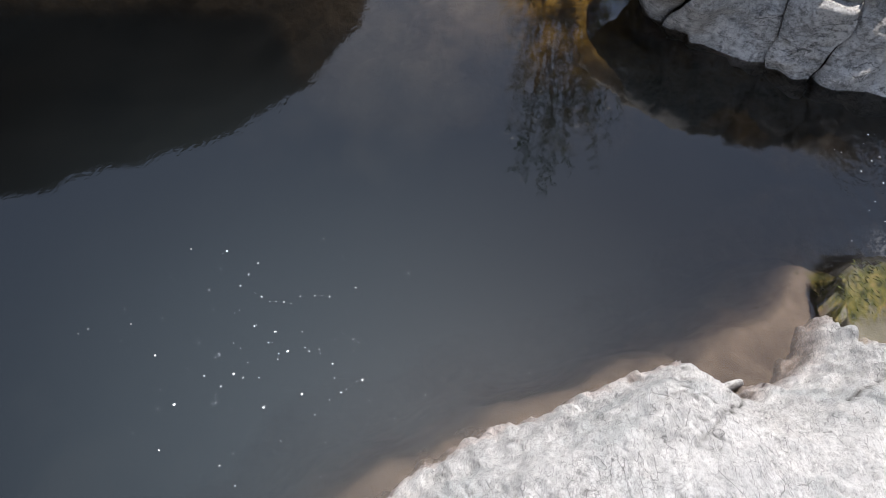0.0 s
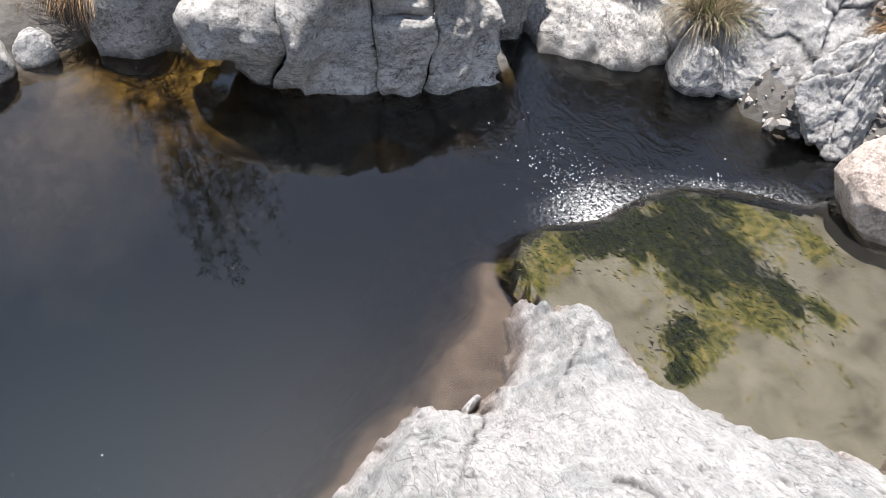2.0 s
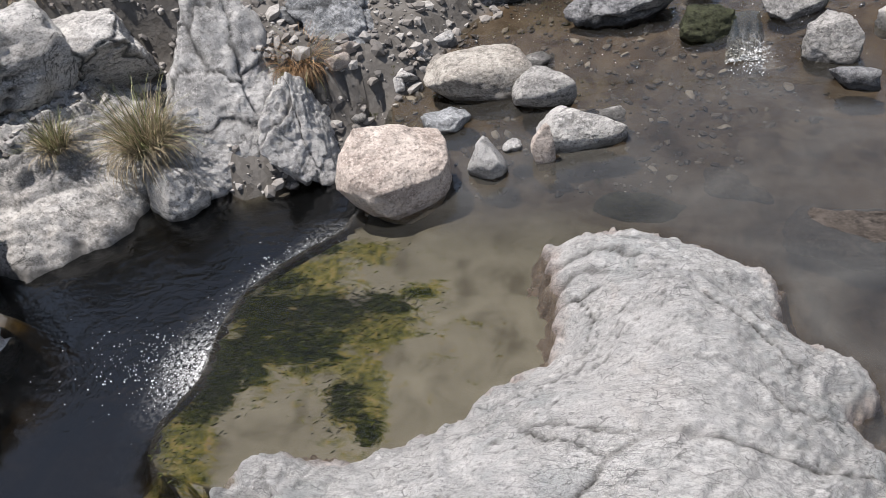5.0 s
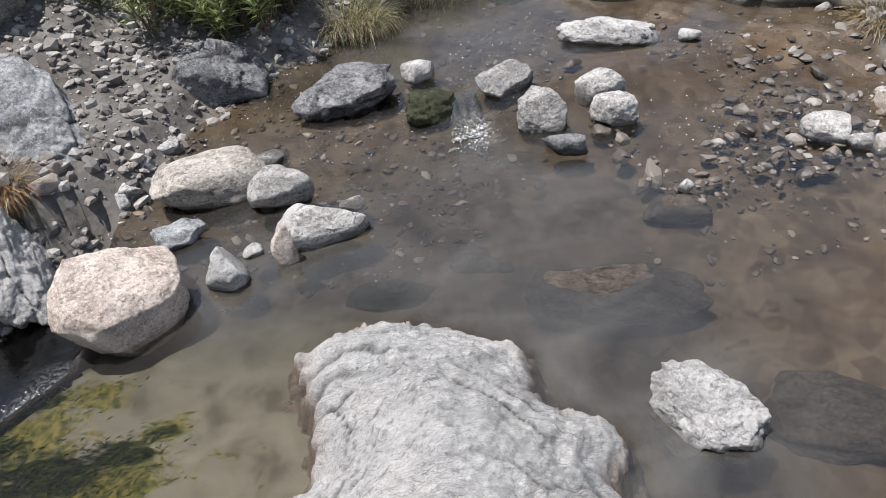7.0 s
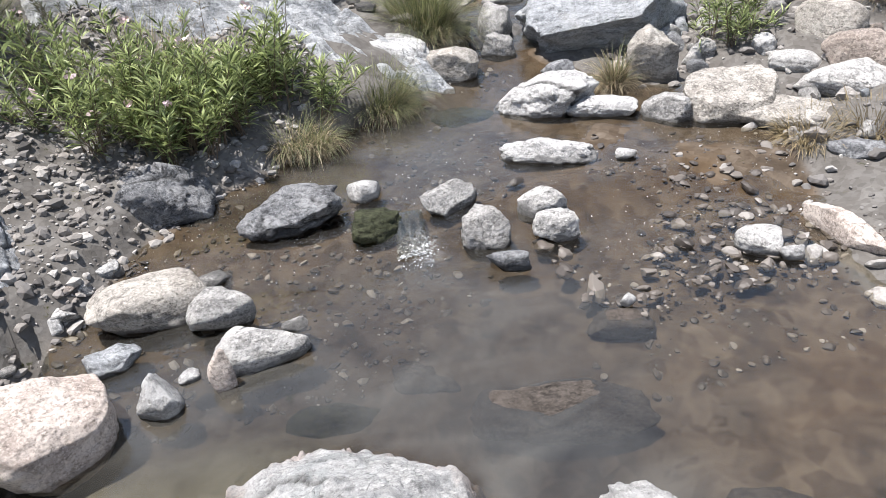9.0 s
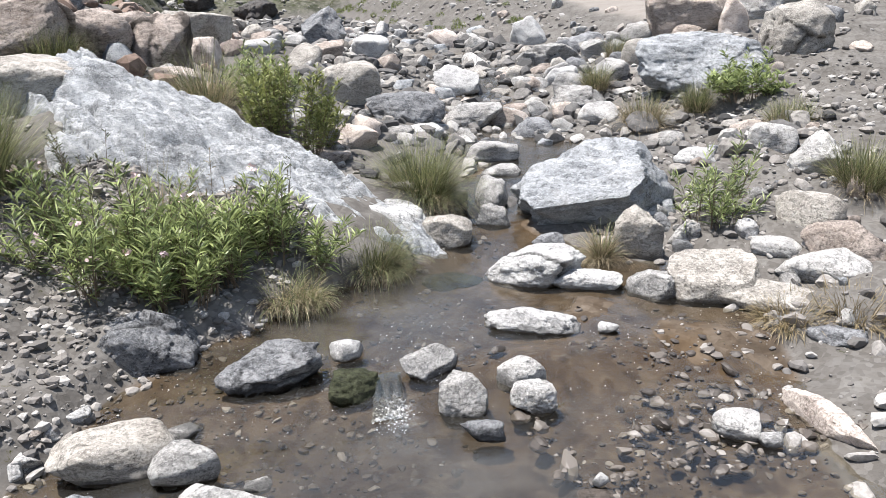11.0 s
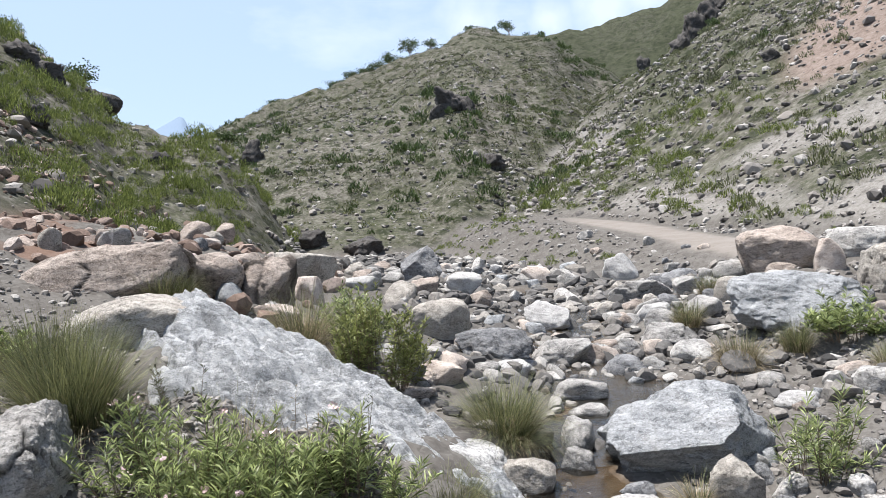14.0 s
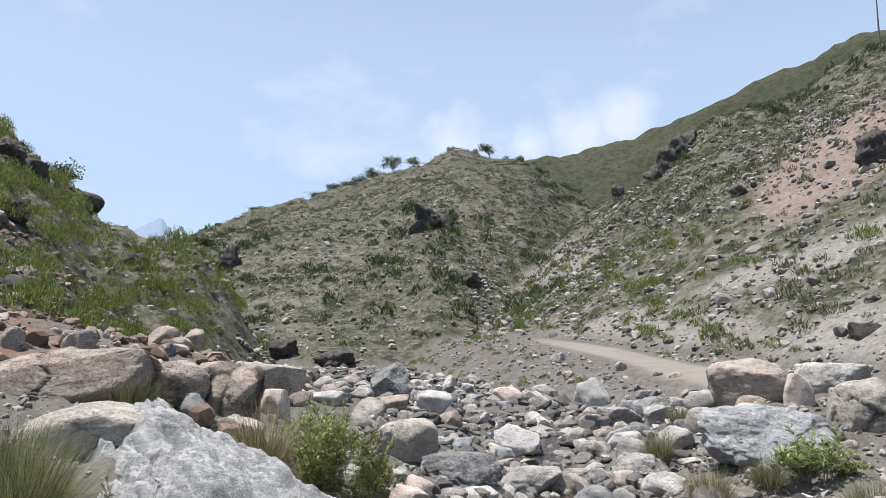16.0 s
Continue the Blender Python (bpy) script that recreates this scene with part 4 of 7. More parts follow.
# ---- water ----
def water():
    def sheet(name, xs, ys, dz, mat, label, clip=0.12, low_only=False):
        X, Y = np.meshgrid(xs, ys, indexing="ij")
        x, y = X.ravel(), Y.ravel()
        z = water_level(x, y)
        h = land(x, y)[0]
        p = np.stack([x, y, 0 * x], 1)
        lip = x - lip_x(y)
        fall = smooth(0.25, 0.0, np.abs(lip + 0.05)) * (y > 0.85) * (y < 2.45)
        riffle = smooth(2.6, 3.3, y) * smooth(3.9, 3.6, y) + 0.6 * smooth(5.4, 5.8, y)
        if dz == 0:
            z = z + fall * 0.008 * fbm(p * 5, 2, 3) + 0.008 * riffle * fbm(p * 4, 2, 4)
        splash = np.exp(-((x + 1.95) ** 2 + (y - 1.65) ** 2) / 0.25)
        ripple = np.clip(0.02 + 0.9 * fall + 0.7 * riffle + 0.6 * splash + np.where((y < 3.2) & (lip > 0), 0.10, 0) + np.where((lip < 0) & (y > 1.3) & (y < 3), 0.25, 0) + np.where(y > 3.5, 0.18, 0), 0, 1)
        foam = 0.9 * smooth(-0.38, -0.06, lip) * (lip < -0.02) * np.clip(np.exp(-((y - 1.47) / 0.16) ** 2) + np.exp(-((y - 2.12) / 0.12) ** 2) + 0.12 * smooth(1.15, 1.3, y), 0, 1) * (y > 1.0) * (y < 2.4)
        foam = np.maximum(foam, 0.9 * np.exp(-(((x - 0.74) / 0.09) ** 2 + ((y - 3.36) / 0.13) ** 2)))
        depth = np.maximum(z - np.maximum(h, slab_height(x, y)[0]), 0)
        pool = smooth(0.05, -0.25, lip) * (y < 3.2)
        murk = 1 - np.exp(-depth / (0.24 - 0.11 * pool * smooth(-3.3, -2.7, x) + 0.10 * smooth(2.6, 3.3, y)))
        murk = np.maximum(murk, 0.4 * smooth(3.6, 4.2, y) * smooth(0.0, 0.03, depth))
        murk = murk * (1 - 0.96 * smooth(2.4, 1.8, y) * smooth(0.0, 0.1, lip) * smooth(0.3, -0.3, x)) * (1 - 0.7 * smooth(1.0, 1.7, x) * (y < 6))
        f = grid_faces(*X.shape)
        ok = (h[f].min(1) < z[f].max(1) + clip)
        used, f = keep_faces(x, f, ok)
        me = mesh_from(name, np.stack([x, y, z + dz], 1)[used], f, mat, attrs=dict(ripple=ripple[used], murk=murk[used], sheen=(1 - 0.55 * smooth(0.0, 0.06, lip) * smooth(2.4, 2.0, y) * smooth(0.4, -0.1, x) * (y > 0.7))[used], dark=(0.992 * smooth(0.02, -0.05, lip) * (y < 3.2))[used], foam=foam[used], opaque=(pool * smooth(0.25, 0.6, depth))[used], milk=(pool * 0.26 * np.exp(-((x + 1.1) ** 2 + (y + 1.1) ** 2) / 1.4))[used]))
        return tagged(new(name, me), label, "water", kind="structure")

    near = (np.arange(-6.0, 4.6, 0.045), np.arange(-6.0, 6.0, 0.045))
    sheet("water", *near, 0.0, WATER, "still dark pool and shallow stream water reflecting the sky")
    sheet("water", np.arange(0.5, 8, 0.09), np.arange(6.0, 24, 0.09), 0.0, WATER, "thin stream running between stones")


water()


# ---- rocks ----
def rock_points(w, d, h, block, seed, sub, rough=0.10, cuts=7, planes=(), layer=0.0, cells=0):
    """A weathered stone: a blocky ball, broken along a few planes, split by joints, worn and pitted; its base is sunk below its foot."""
    v, f = ball(sub)
    rng = np.random.RandomState(seed)
    p = 2.0 + 2.2 * block
    v = v / ((np.abs(v) ** p).sum(1) ** (1 / p))[:, None]
    off = rng.uniform(-50, 50, 3)
    v = v * (1 + 1.6 * rough * fbm(v * 0.9 + off, 2, seed))[:, None]
    for k in range(cuts + int(5 * block)):
        nrm = rng.normal(size=3)
        nrm[2] = nrm[2] * 0.7 + 0.25
        nrm /= np.linalg.norm(nrm)
        reach = (v @ nrm).max()
        over = np.maximum(v @ nrm - reach * rng.uniform(0.52, 0.88), 0)
        v = v - over[:, None] * nrm * (0.55 + 0.45 * block)
    for nx, ny, nz, share in planes:
        nrm = np.array([nx, ny, nz]) / math.sqrt(nx * nx + ny * ny + nz * nz)
        v = v - np.maximum(v @ nrm - (v @ nrm).max() * share, 0)[:, None] * nrm * 0.94
    even = v * np.array([1.0, d / w, 1.35 * h / w])
    crag = np.abs(fbm(even * 2.1 + off, 4, seed + 3, 0.6))
    disp = rough * 0.7 * fbm(even * 1.9 + off, 3, seed) + 0.4 * rough * fbm(even * 6.0 + off, 4, seed + 7, 0.65) - 0.65 * rough * crag
    if layer:
        # edges of the rock's own layers, worn back as narrow grooves
        dip = rng.normal(size=3) * np.array([0.5, 0.5, 1.0]) + np.array([0.3, -0.4, 0.6])
        s = (v @ (dip / np.linalg.norm(dip))) * 3.4 + 0.9 * fbm(v * 1.3 + off, 3, seed + 11) + 0.25 * fbm(v * 5 + off, 2, seed + 12)
        saw = s - np.floor(s)
        disp = disp + layer * (0.6 * saw - smooth(0.72, 0.94, saw) * (0.4 + 0.6 * np.clip(0.5 + fbm(v * 1.7 - off, 2, seed + 13), 0, 1)))
    crack = np.zeros(len(v))
    if cells:
        # joints between blocks that have shifted a little against one another
        seeds = rng.normal(size=(cells, 3))
        seeds = 0.85 * seeds / np.linalg.norm(seeds, axis=1)[:, None]
        q = v * np.array([1.0, 1.0, 0.75]) + 0.10 * np.stack([fbm(v * 2.4 + off + 5 * j, 3, seed + 20 + j) for j in range(3)], 1)
        far = np.linalg.norm(q[:, None] - seeds[None], axis=2)
        order = np.argsort(far, 1)
        near, second = np.take_along_axis(far, order[:, :2], 1).T
        width = 0.022 + 0.022 * np.clip(fbm(v * 1.5 + off, 2, seed + 31), 0, 1)
        crack = np.exp(-((second - near) / width) ** 2)
        tip = rng.normal(size=(cells, 3))
        own = order[:, 0]
        disp = disp + 0.055 * rng.uniform(-1, 1, cells)[own] + 0.10 * np.einsum("ij,ij->i", tip[own], v - seeds[own]) * 0.5 - 0.07 * crack
    v = v * (1 + disp)[:, None]
    lo, hi = v.min(0), v.max(0)
    v = (v - (lo + hi) / 2) / (hi - lo)
    v = v * np.array([w, d, h * 1.35])
    v[:, 2] += h * 1.35 / 2 - h * 0.35
    return v, f, crack


def rock_mesh(name, w, d, h, mat, block, seed, sub, rough=0.10, cuts=7, planes=(), layer=0.0, cells=0):
    v, f, crack = rock_points(w, d, h, block, seed, sub, rough, cuts, planes, layer, cells)
    return mesh_from(name, v, f, ROCK[mat], attrs=dict(crack=crack))


def rock(name, label, x, y, z, w, d, h, turn, mat, block, seed, sub, tilt=0.0, lean=0.0, rough=None, planes=(), layer=None, cells=0):
    rough = rough or dict(pink=0.04, tan=0.05, white=0.08, brown=0.06, pale=0.07, grey=0.08).get(mat, 0.10)
    layer = dict(pink=0.0, tan=0.01, brown=0.01, white=0.012, pale=0.015, wet=0.01, moss=0.0).get(mat, 0.03) if layer is None else layer
    v, f, crack = rock_points(w * 1.04, d * 1.1, h, block, seed, sub, rough, 7, planes, layer, cells)
    m = pose(x, y, z, lean, tilt, turn)
    world = v @ np.array(m.to_3x3()).T + np.array(m.translation)
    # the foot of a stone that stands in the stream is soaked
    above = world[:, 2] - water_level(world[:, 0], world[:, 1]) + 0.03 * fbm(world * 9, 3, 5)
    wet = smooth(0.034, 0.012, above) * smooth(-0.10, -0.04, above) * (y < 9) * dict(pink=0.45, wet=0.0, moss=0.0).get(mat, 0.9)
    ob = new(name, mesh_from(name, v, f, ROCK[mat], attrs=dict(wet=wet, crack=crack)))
    ob.matrix_world = m
    return tagged(ob, label, "rock")


rock("boulder", "rounded pinkish granite boulder at the pool's outlet", -1.03, 2.41, -0.03, 0.54, 0.42, 0.36, 28, "pink", 0.30, 1, 6)
rock("boulder", "smooth rounded grey-beige boulder in shallow water", -0.72, 3.27, -0.00, 0.57, 0.34, 0.185, 15, "tan", 0.35, 2, 5)
rock("stone", "angular grey stone against the rounded boulder", -0.36, 3.11, -0.00, 0.32, 0.22, 0.17, 9, "grey", 0.40, 3, 4)
rock("stone", "oval speckled pale grey stone in the stream", -0.16, 2.75, -0.00, 0.42, 0.21, 0.17, 6, "pale", 0.35, 4, 5)
rock("stone", "pointed white stone standing out of shallow water", -0.60, 2.51, -0.00, 0.19, 0.15, 0.19, 16, "white", 0.50, 5, 4, planes=((0.7, 0, 0.5, 0.35), (-0.7, -0.2, 0.5, 0.5), (0, -0.6, 0.8, 0.4)))
rock("stone", "small white stone at the water's edge", -0.50, 2.70, -0.01, 0.10, 0.08, 0.04, 13, "white", 0.40, 6, 4)
rock("stone", "upright wedge of pinkish stone in the water", -0.34, 2.59, -0.00, 0.11, 0.07, 0.20, 11, "pink", 0.60, 7, 4)
rock("stone", "flat pale blue-grey slab lying in shallow water", -0.85, 2.92, -0.00, 0.25, 0.17, 0.07, 19, "blue", 0.80, 8, 4)
rock("stone", "small flat grey stone in the stream", -0.01, 2.93, -0.01, 0.13, 0.09, 0.04, 3, "grey", 0.50, 9, 4)
rock("stone", "pale rounded cobble on the gravel bank", -1.15, 3.34, 0.02, 0.16, 0.13, 0.09, 21, "pale", 0.40, 10, 4)
rock("stone", "white cobble on the wet gravel", -0.96, 3.62, 0.10, 0.14, 0.12, 0.06, 17, "white", 0.50, 11, 4)
rock("stone", "flat brownish stone in shallow water", -0.42, 3.45, 0.02, 0.22, 0.13, 0.05, 9, "grey", 0.60, 12, 4)
rock("boulder", "dark blue-grey angular rock at the small cascade", 0.04, 3.81, 0.09, 0.59, 0.35, 0.21, 5, "dark", 0.60, 13, 5, planes=((-0.3, -0.4, 0.85, 0.4),), cells=6)
rock("stone", "pale cobble beside the cascade", 0.50, 3.95, 0.11, 0.20, 0.16, 0.11, -2, "white", 0.50, 14, 4, rough=0.07)
rock("stone", "wet rock covered in dark green moss in the cascade", 0.52, 3.58, 0.03, 0.30, 0.24, 0.16, -3, "moss", 0.40, 15, 5)
rock("stone", "veined grey rock in the cascade", 0.97, 3.68, 0.06, 0.36, 0.15, 0.18, 22, "grey", 0.60, 16, 5)
rock("stone", "blocky grey rock in the cascade", 1.09, 3.36, -0.00, 0.27, 0.20, 0.20, -13, "grey", 0.70, 17, 5, rough=0.07)
rock("stone", "pale grey rock in the cascade", 1.47, 3.50, 0.02, 0.28, 0.17, 0.18, -17, "pale", 0.55, 18, 5, rough=0.07)
rock("stone", "pale angular rock at the foot of the cascade", 1.47, 3.28, -0.00, 0.25, 0.16, 0.15, -12, "pale", 0.60, 19, 5, rough=0.07)
rock("stone", "small dark grey rock below the cascade", 1.13, 3.08, -0.00, 0.23, 0.13, 0.10, -13, "dark", 0.50, 20, 4)
rock("boulder", "dark blue-grey boulder at the foot of the oleander", -0.66, 4.20, 0.11, 0.58, 0.41, 0.32, 13, "dark", 0.60, 21, 5, cells=6)
rock("stone", "smooth oval stone on the gravel bar", 2.40, 2.79, -0.00, 0.23, 0.16, 0.11, -35, "pale", 0.25, 22, 4)
rock("stone", "small white stone on the gravel bar", 2.50, 2.65, -0.00, 0.12, 0.09, 0.07, -38, "white", 0.60, 23, 4)
rock("stone", "long pale pinkish slab lying on the gravel bank", 2.87, 2.70, 0.01, 0.14, 0.56, 0.12, 4, "pink", 0.70, 24, 5)
rock("stone", "low white rock in the stream", 1.72, 4.06, 0.10, 0.62, 0.24, 0.13, -18, "white", 0.15, 25, 6, 4.0, 0.0, 0.13, layer=0.01)
rock("stone", "flat white stone just above the water", 2.17, 3.87, 0.10, 0.13, 0.08, 0.05, -25, "white", 0.50, 26, 4)
rock("boulder", "bright white rounded rock in the stream", 2.00, 4.84, 0.12, 0.76, 0.46, 0.25, -16, "white", 0.20, 27, 6, -6.0, 0.0, 0.11, layer=0.01, cells=2)
rock("stone", "bright white low lobe of rock in the stream", 2.32, 4.58, 0.12, 0.50, 0.20, 0.13, -22, "white", 0.20, 28, 6, 0.0, 0.0, 0.10, layer=0.01)
rock("boulder", "brown rounded boulder at the channel's edge", 1.48, 5.73, 0.17, 0.48, 0.33, 0.25, -11, "tan", 0.50, 29, 5)
rock("boulder", "flat pale slab of rock beside the stream", 3.10, 4.20, 0.10, 0.61, 0.36, 0.31, -32, "tan", 0.40, 30, 6, planes=((0, -0.35, 0.94, 0.35),), layer=0.0)
rock("stone", "round grey-green stone beside the white rock", 2.70, 4.33, 0.11, 0.36, 0.21, 0.18, -28, "grey", 0.40, 31, 5)
rock("boulder", "wedge of brown rock against the large boulder", 2.92, 5.01, 0.14, 0.38, 0.19, 0.42, -27, "tan", 0.70, 32, 5)
rock("boulder", "long low grey-brown rock on the bank", 3.34, 3.92, 0.11, 0.74, 0.30, 0.16, -37, "tan", 0.40, 33, 5)
rock("stone", "slim dark stone on the gravel", 3.45, 3.38, 0.09, 0.34, 0.17, 0.09, -42, "dark", 0.60, 34, 4)
rock("boulder", "rounded ochre-brown boulder on the bank", 4.23, 4.31, 0.25, 0.60, 0.36, 0.28, -41, "brown", 0.35, 35, 5)
rock("boulder", "smooth oval grey-brown boulder on the bank", 4.30, 4.82, 0.35, 0.51, 0.26, 0.25, -39, "tan", 0.30, 36, 5)
rock("boulder", "pale grey rock on the bank", 3.96, 4.15, 0.18, 0.65, 0.32, 0.19, -40, "pale", 0.50, 37, 5)
rock("stone", "pale flat stone on the bank", 3.84, 4.55, 0.22, 0.38, 0.23, 0.13, -37, "pale", 0.50, 38, 4)
rock("stone", "flat pinkish slab on the bank", 3.25, 4.38, 0.12, 0.24, 0.12, 0.07, -33, "pink", 0.70, 39, 4)
rock("stone", "dark stone below the large boulder", 3.33, 5.41, 0.20, 0.24, 0.17, 0.15, -28, "dark", 0.60, 40, 4)
rock("stone", "grey stone below the large boulder", 3.42, 5.11, 0.21, 0.18, 0.13, 0.15, -30, "grey", 0.60, 41, 4)
rock("stone", "dark wet stone under the large boulder", 2.31, 5.41, 0.15, 0.28, 0.17, 0.12, -19, "dark", 0.40, 42, 4)
rock("stone", "wet grey stone in the narrow channel", 2.00, 6.03, 0.20, 0.30, 0.18, 0.18, -15, "grey", 0.50, 43, 4)
rock("stone", "white cobble on the bank", 3.81, 4.91, 0.24, 0.18, 0.13, 0.16, -34, "white", 0.40, 44, 4)
rock("boulder", "large blue-grey angular boulder beside the narrow channel", 2.87, 5.85, 0.21, 1.43, 0.79, 0.71, -23, "blue", 0.60, 45, 6, layer=0.010, planes=((-0.35, -0.5, 0.8, 0.42), (-0.9, -0.2, -0.25, 0.72), (0.1, -0.8, -0.6, 0.55), (0.9, -0.1, 0.35, 0.7)))
rock("boulder", "rounded beige boulder among the stream rocks", 1.08, 10.06, 0.83, 0.85, 0.68, 0.55, -3, "tan", 0.45, 46, 5)
rock("boulder", "flat dark grey slab of rock in the stream", 1.73, 9.22, 0.71, 1.00, 0.70, 0.32, -8, "dark", 0.70, 47, 5)
rock("boulder", "angular grey rock in the stream", 2.79, 9.98, 0.43, 0.83, 0.58, 0.32, -13, "grey", 0.70, 48, 5)
rock("boulder", "flat-topped grey boulder beside the stream", 4.40, 10.06, 0.56, 0.89, 0.62, 0.34, -21, "grey", 0.60, 49, 5, cells=6)
rock("boulder", "pale pinkish rock on the stream bank", 0.89, 7.52, 0.72, 0.53, 0.37, 0.24, -3, "pink", 0.50, 50, 4)
rock("boulder", "low dark rock at the pool's edge", 3.42, 9.07, 0.39, 0.62, 0.37, 0.23, -18, "dark", 0.50, 51, 4)
rock("boulder", "grey rock in the stream", 2.55, 8.05, 0.36, 0.61, 0.43, 0.22, -14, "grey", 0.50, 52, 4)
rock("stone", "low grey stone in the stream", 2.44, 7.30, 0.34, 0.42, 0.25, 0.11, -15, "grey", 0.50, 53, 4)
rock("stone", "whitish rock in the stony stream bed", 1.83, 14.93, 1.09, 0.86, 0.68, 0.36, -5, "white", 0.50, 54, 4)
rock("boulder", "large pale rounded rock on the bank", 6.01, 9.53, 0.90, 1.71, 1.20, 0.70, -30, "blue", 0.30, 55, 6, layer=0.0)
rock("stone", "pale stone beside the flat-topped boulder", 4.34, 9.17, 0.49, 0.53, 0.37, 0.28, -23, "pale", 0.50, 56, 4)
rock("boulder", "pale grey rock on the gravel bank", 5.14, 6.55, 0.59, 0.48, 0.33, 0.26, -35, "pale", 0.40, 57, 4)
rock("boulder", "pale rounded rock on the gravel bank", 5.02, 5.71, 0.50, 0.49, 0.34, 0.40, -38, "pale", 0.40, 58, 5)
rock("stone", "whitish stone among the stream rocks", 1.87, 8.71, 0.52, 0.48, 0.34, 0.18, -9, "white", 0.50, 60, 4)
rock("stone", "brown stone on the stream bank", 0.64, 7.06, 0.67, 0.39, 0.27, 0.11, -1, "brown", 0.50, 61, 4)
rock("stone", "whitish stone on the bank", 4.36, 6.66, 0.48, 0.45, 0.32, 0.14, -30, "white", 0.40, 62, 4)
rock("stone", "grey stone in the stream", 3.78, 10.00, 0.52, 0.32, 0.23, 0.19, -18, "grey", 0.60, 63, 4)
rock("stone", "angular grey stone beside the stream", 4.34, 11.97, 0.59, 0.53, 0.37, 0.24, -18, "grey", 0.70, 64, 4)
rock("stone", "flat white stone at the pool's edge", 3.99, 7.68, 0.35, 0.42, 0.21, 0.14, -24, "white", 0.60, 65, 4)
rock("boulder", "long overhanging reddish-brown ledge of rock", -2.75, 8.30, 1.72, 1.85, 0.75, 0.60, 12, "brown", 0.40, 66, 6, cells=7)
rock("boulder", "rounded reddish-brown boulder on the slope", -1.90, 9.05, 1.62, 1.0, 0.6, 0.55, 15, "brown", 0.35, 67, 5, cells=6)
rock("boulder", "large brown boulder on the slope", -1.18, 9.37, 1.44, 0.81, 0.57, 0.66, 10, "brown", 0.50, 68, 5, cells=6)
rock("boulder", "grey-brown slab of rock behind the boulders", -1.03, 12.23, 1.53, 1.09, 0.76, 0.57, 7, "tan", 0.60, 69, 5)
rock("boulder", "pale pinkish boulder beside the brown boulder", -0.72, 10.18, 1.39, 0.41, 0.29, 0.38, 7, "pink", 0.50, 70, 4)
rock("stone", "pale slab of rock beside the dry grass", -0.92, 8.44, 1.31, 0.55, 0.33, 0.24, 9, "pink", 0.60, 71, 4)
rock("boulder", "rounded beige stone in the stream bed", 0.57, 11.70, 1.19, 0.53, 0.42, 0.37, -0, "tan", 0.40, 72, 4)
rock("stone", "brown stone in the stream bed", 1.05, 13.53, 1.14, 0.52, 0.42, 0.36, -2, "brown", 0.50, 73, 4)
rock("boulder", "sharp-edged dark grey boulder in the stream bed", 1.07, 15.36, 1.34, 0.87, 0.61, 0.73, -2, "dark", 0.75, 74, 5, planes=((-0.6, -0.2, 0.75, 0.4), (0.7, -0.4, 0.5, 0.5)))
rock("stone", "whitish rock in the stream bed", 1.88, 14.47, 1.10, 0.70, 0.49, 0.42, -5, "white", 0.40, 75, 4)
rock("stone", "whitish rock in the stream bed", -0.10, 12.40, 1.39, 0.63, 0.38, 0.24, 3, "white", 0.50, 76, 4)
rock("stone", "grey rock in the stream bed", 0.45, 14.29, 1.38, 0.48, 0.29, 0.21, 0, "grey", 0.50, 77, 4)
rock("stone", "tan rock in the stream bed", -0.24, 14.35, 1.53, 0.51, 0.31, 0.27, 3, "tan", 0.50, 78, 4)
rock("stone", "angular brown rock on the terrace", -3.38, 14.53, 2.38, 0.58, 0.41, 0.37, 15, "brown", 0.60, 79, 4)
rock("stone", "dark brown rock on the terrace", -3.48, 17.47, 2.40, 0.48, 0.34, 0.38, 13, "brown", 0.60, 80, 4)
rock("stone", "dark brown rock on the terrace", -3.97, 11.64, 2.33, 0.38, 0.26, 0.25, 21, "brown", 0.60, 81, 4)
rock("boulder", "brown rock on the terrace", -4.12, 9.99, 2.27, 0.29, 0.23, 0.31, 24, "tan", 0.60, 82, 4)
rock("boulder", "tilted white slab beside the stream bed", 6.45, 18.71, 0.94, 0.93, 0.56, 0.69, -18, "white", 0.70, 83, 4)
rock("boulder", "pinkish rock in the stream bed", 4.26, 19.10, 0.84, 0.81, 0.57, 0.52, -11, "pink", 0.50, 84, 4)
rock("boulder", "flat-faced white rock in the stream", 3.13, 12.47, 0.55, 0.77, 0.46, 0.50, -12, "white", 0.70, 85, 5, planes=((-0.1, -0.6, 0.8, 0.4),))
rock("boulder", "tilted grey slabs of rock beside the stream", 5.66, 14.67, 0.76, 1.44, 0.72, 0.45, -19, "grey", 0.75, 86, 5, cells=6)
rock("stone", "angular grey rock beside the stream", 6.20, 13.70, 0.88, 0.58, 0.41, 0.41, -22, "grey", 0.70, 87, 4)
rock("boulder", "grey-brown rock beside the pale rock", 6.34, 11.88, 0.95, 0.80, 0.56, 0.44, -26, "tan", 0.60, 88, 4)
rock("stone", "whitish rock beside the stream", 5.06, 12.57, 0.66, 0.60, 0.36, 0.27, -20, "white", 0.60, 89, 4)
rock("stone", "brown wet rock in the stream", 4.34, 11.96, 0.60, 0.50, 0.35, 0.25, -18, "brown", 0.50, 90, 4)
rock("stone", "grey rock beside the stream", 5.40, 11.19, 0.79, 0.59, 0.41, 0.36, -23, "grey", 0.60, 91, 4)
rock("stone", "pale grey rock beside the stream", 4.75, 11.38, 0.65, 0.48, 0.29, 0.29, -20, "grey", 0.60, 92, 4)
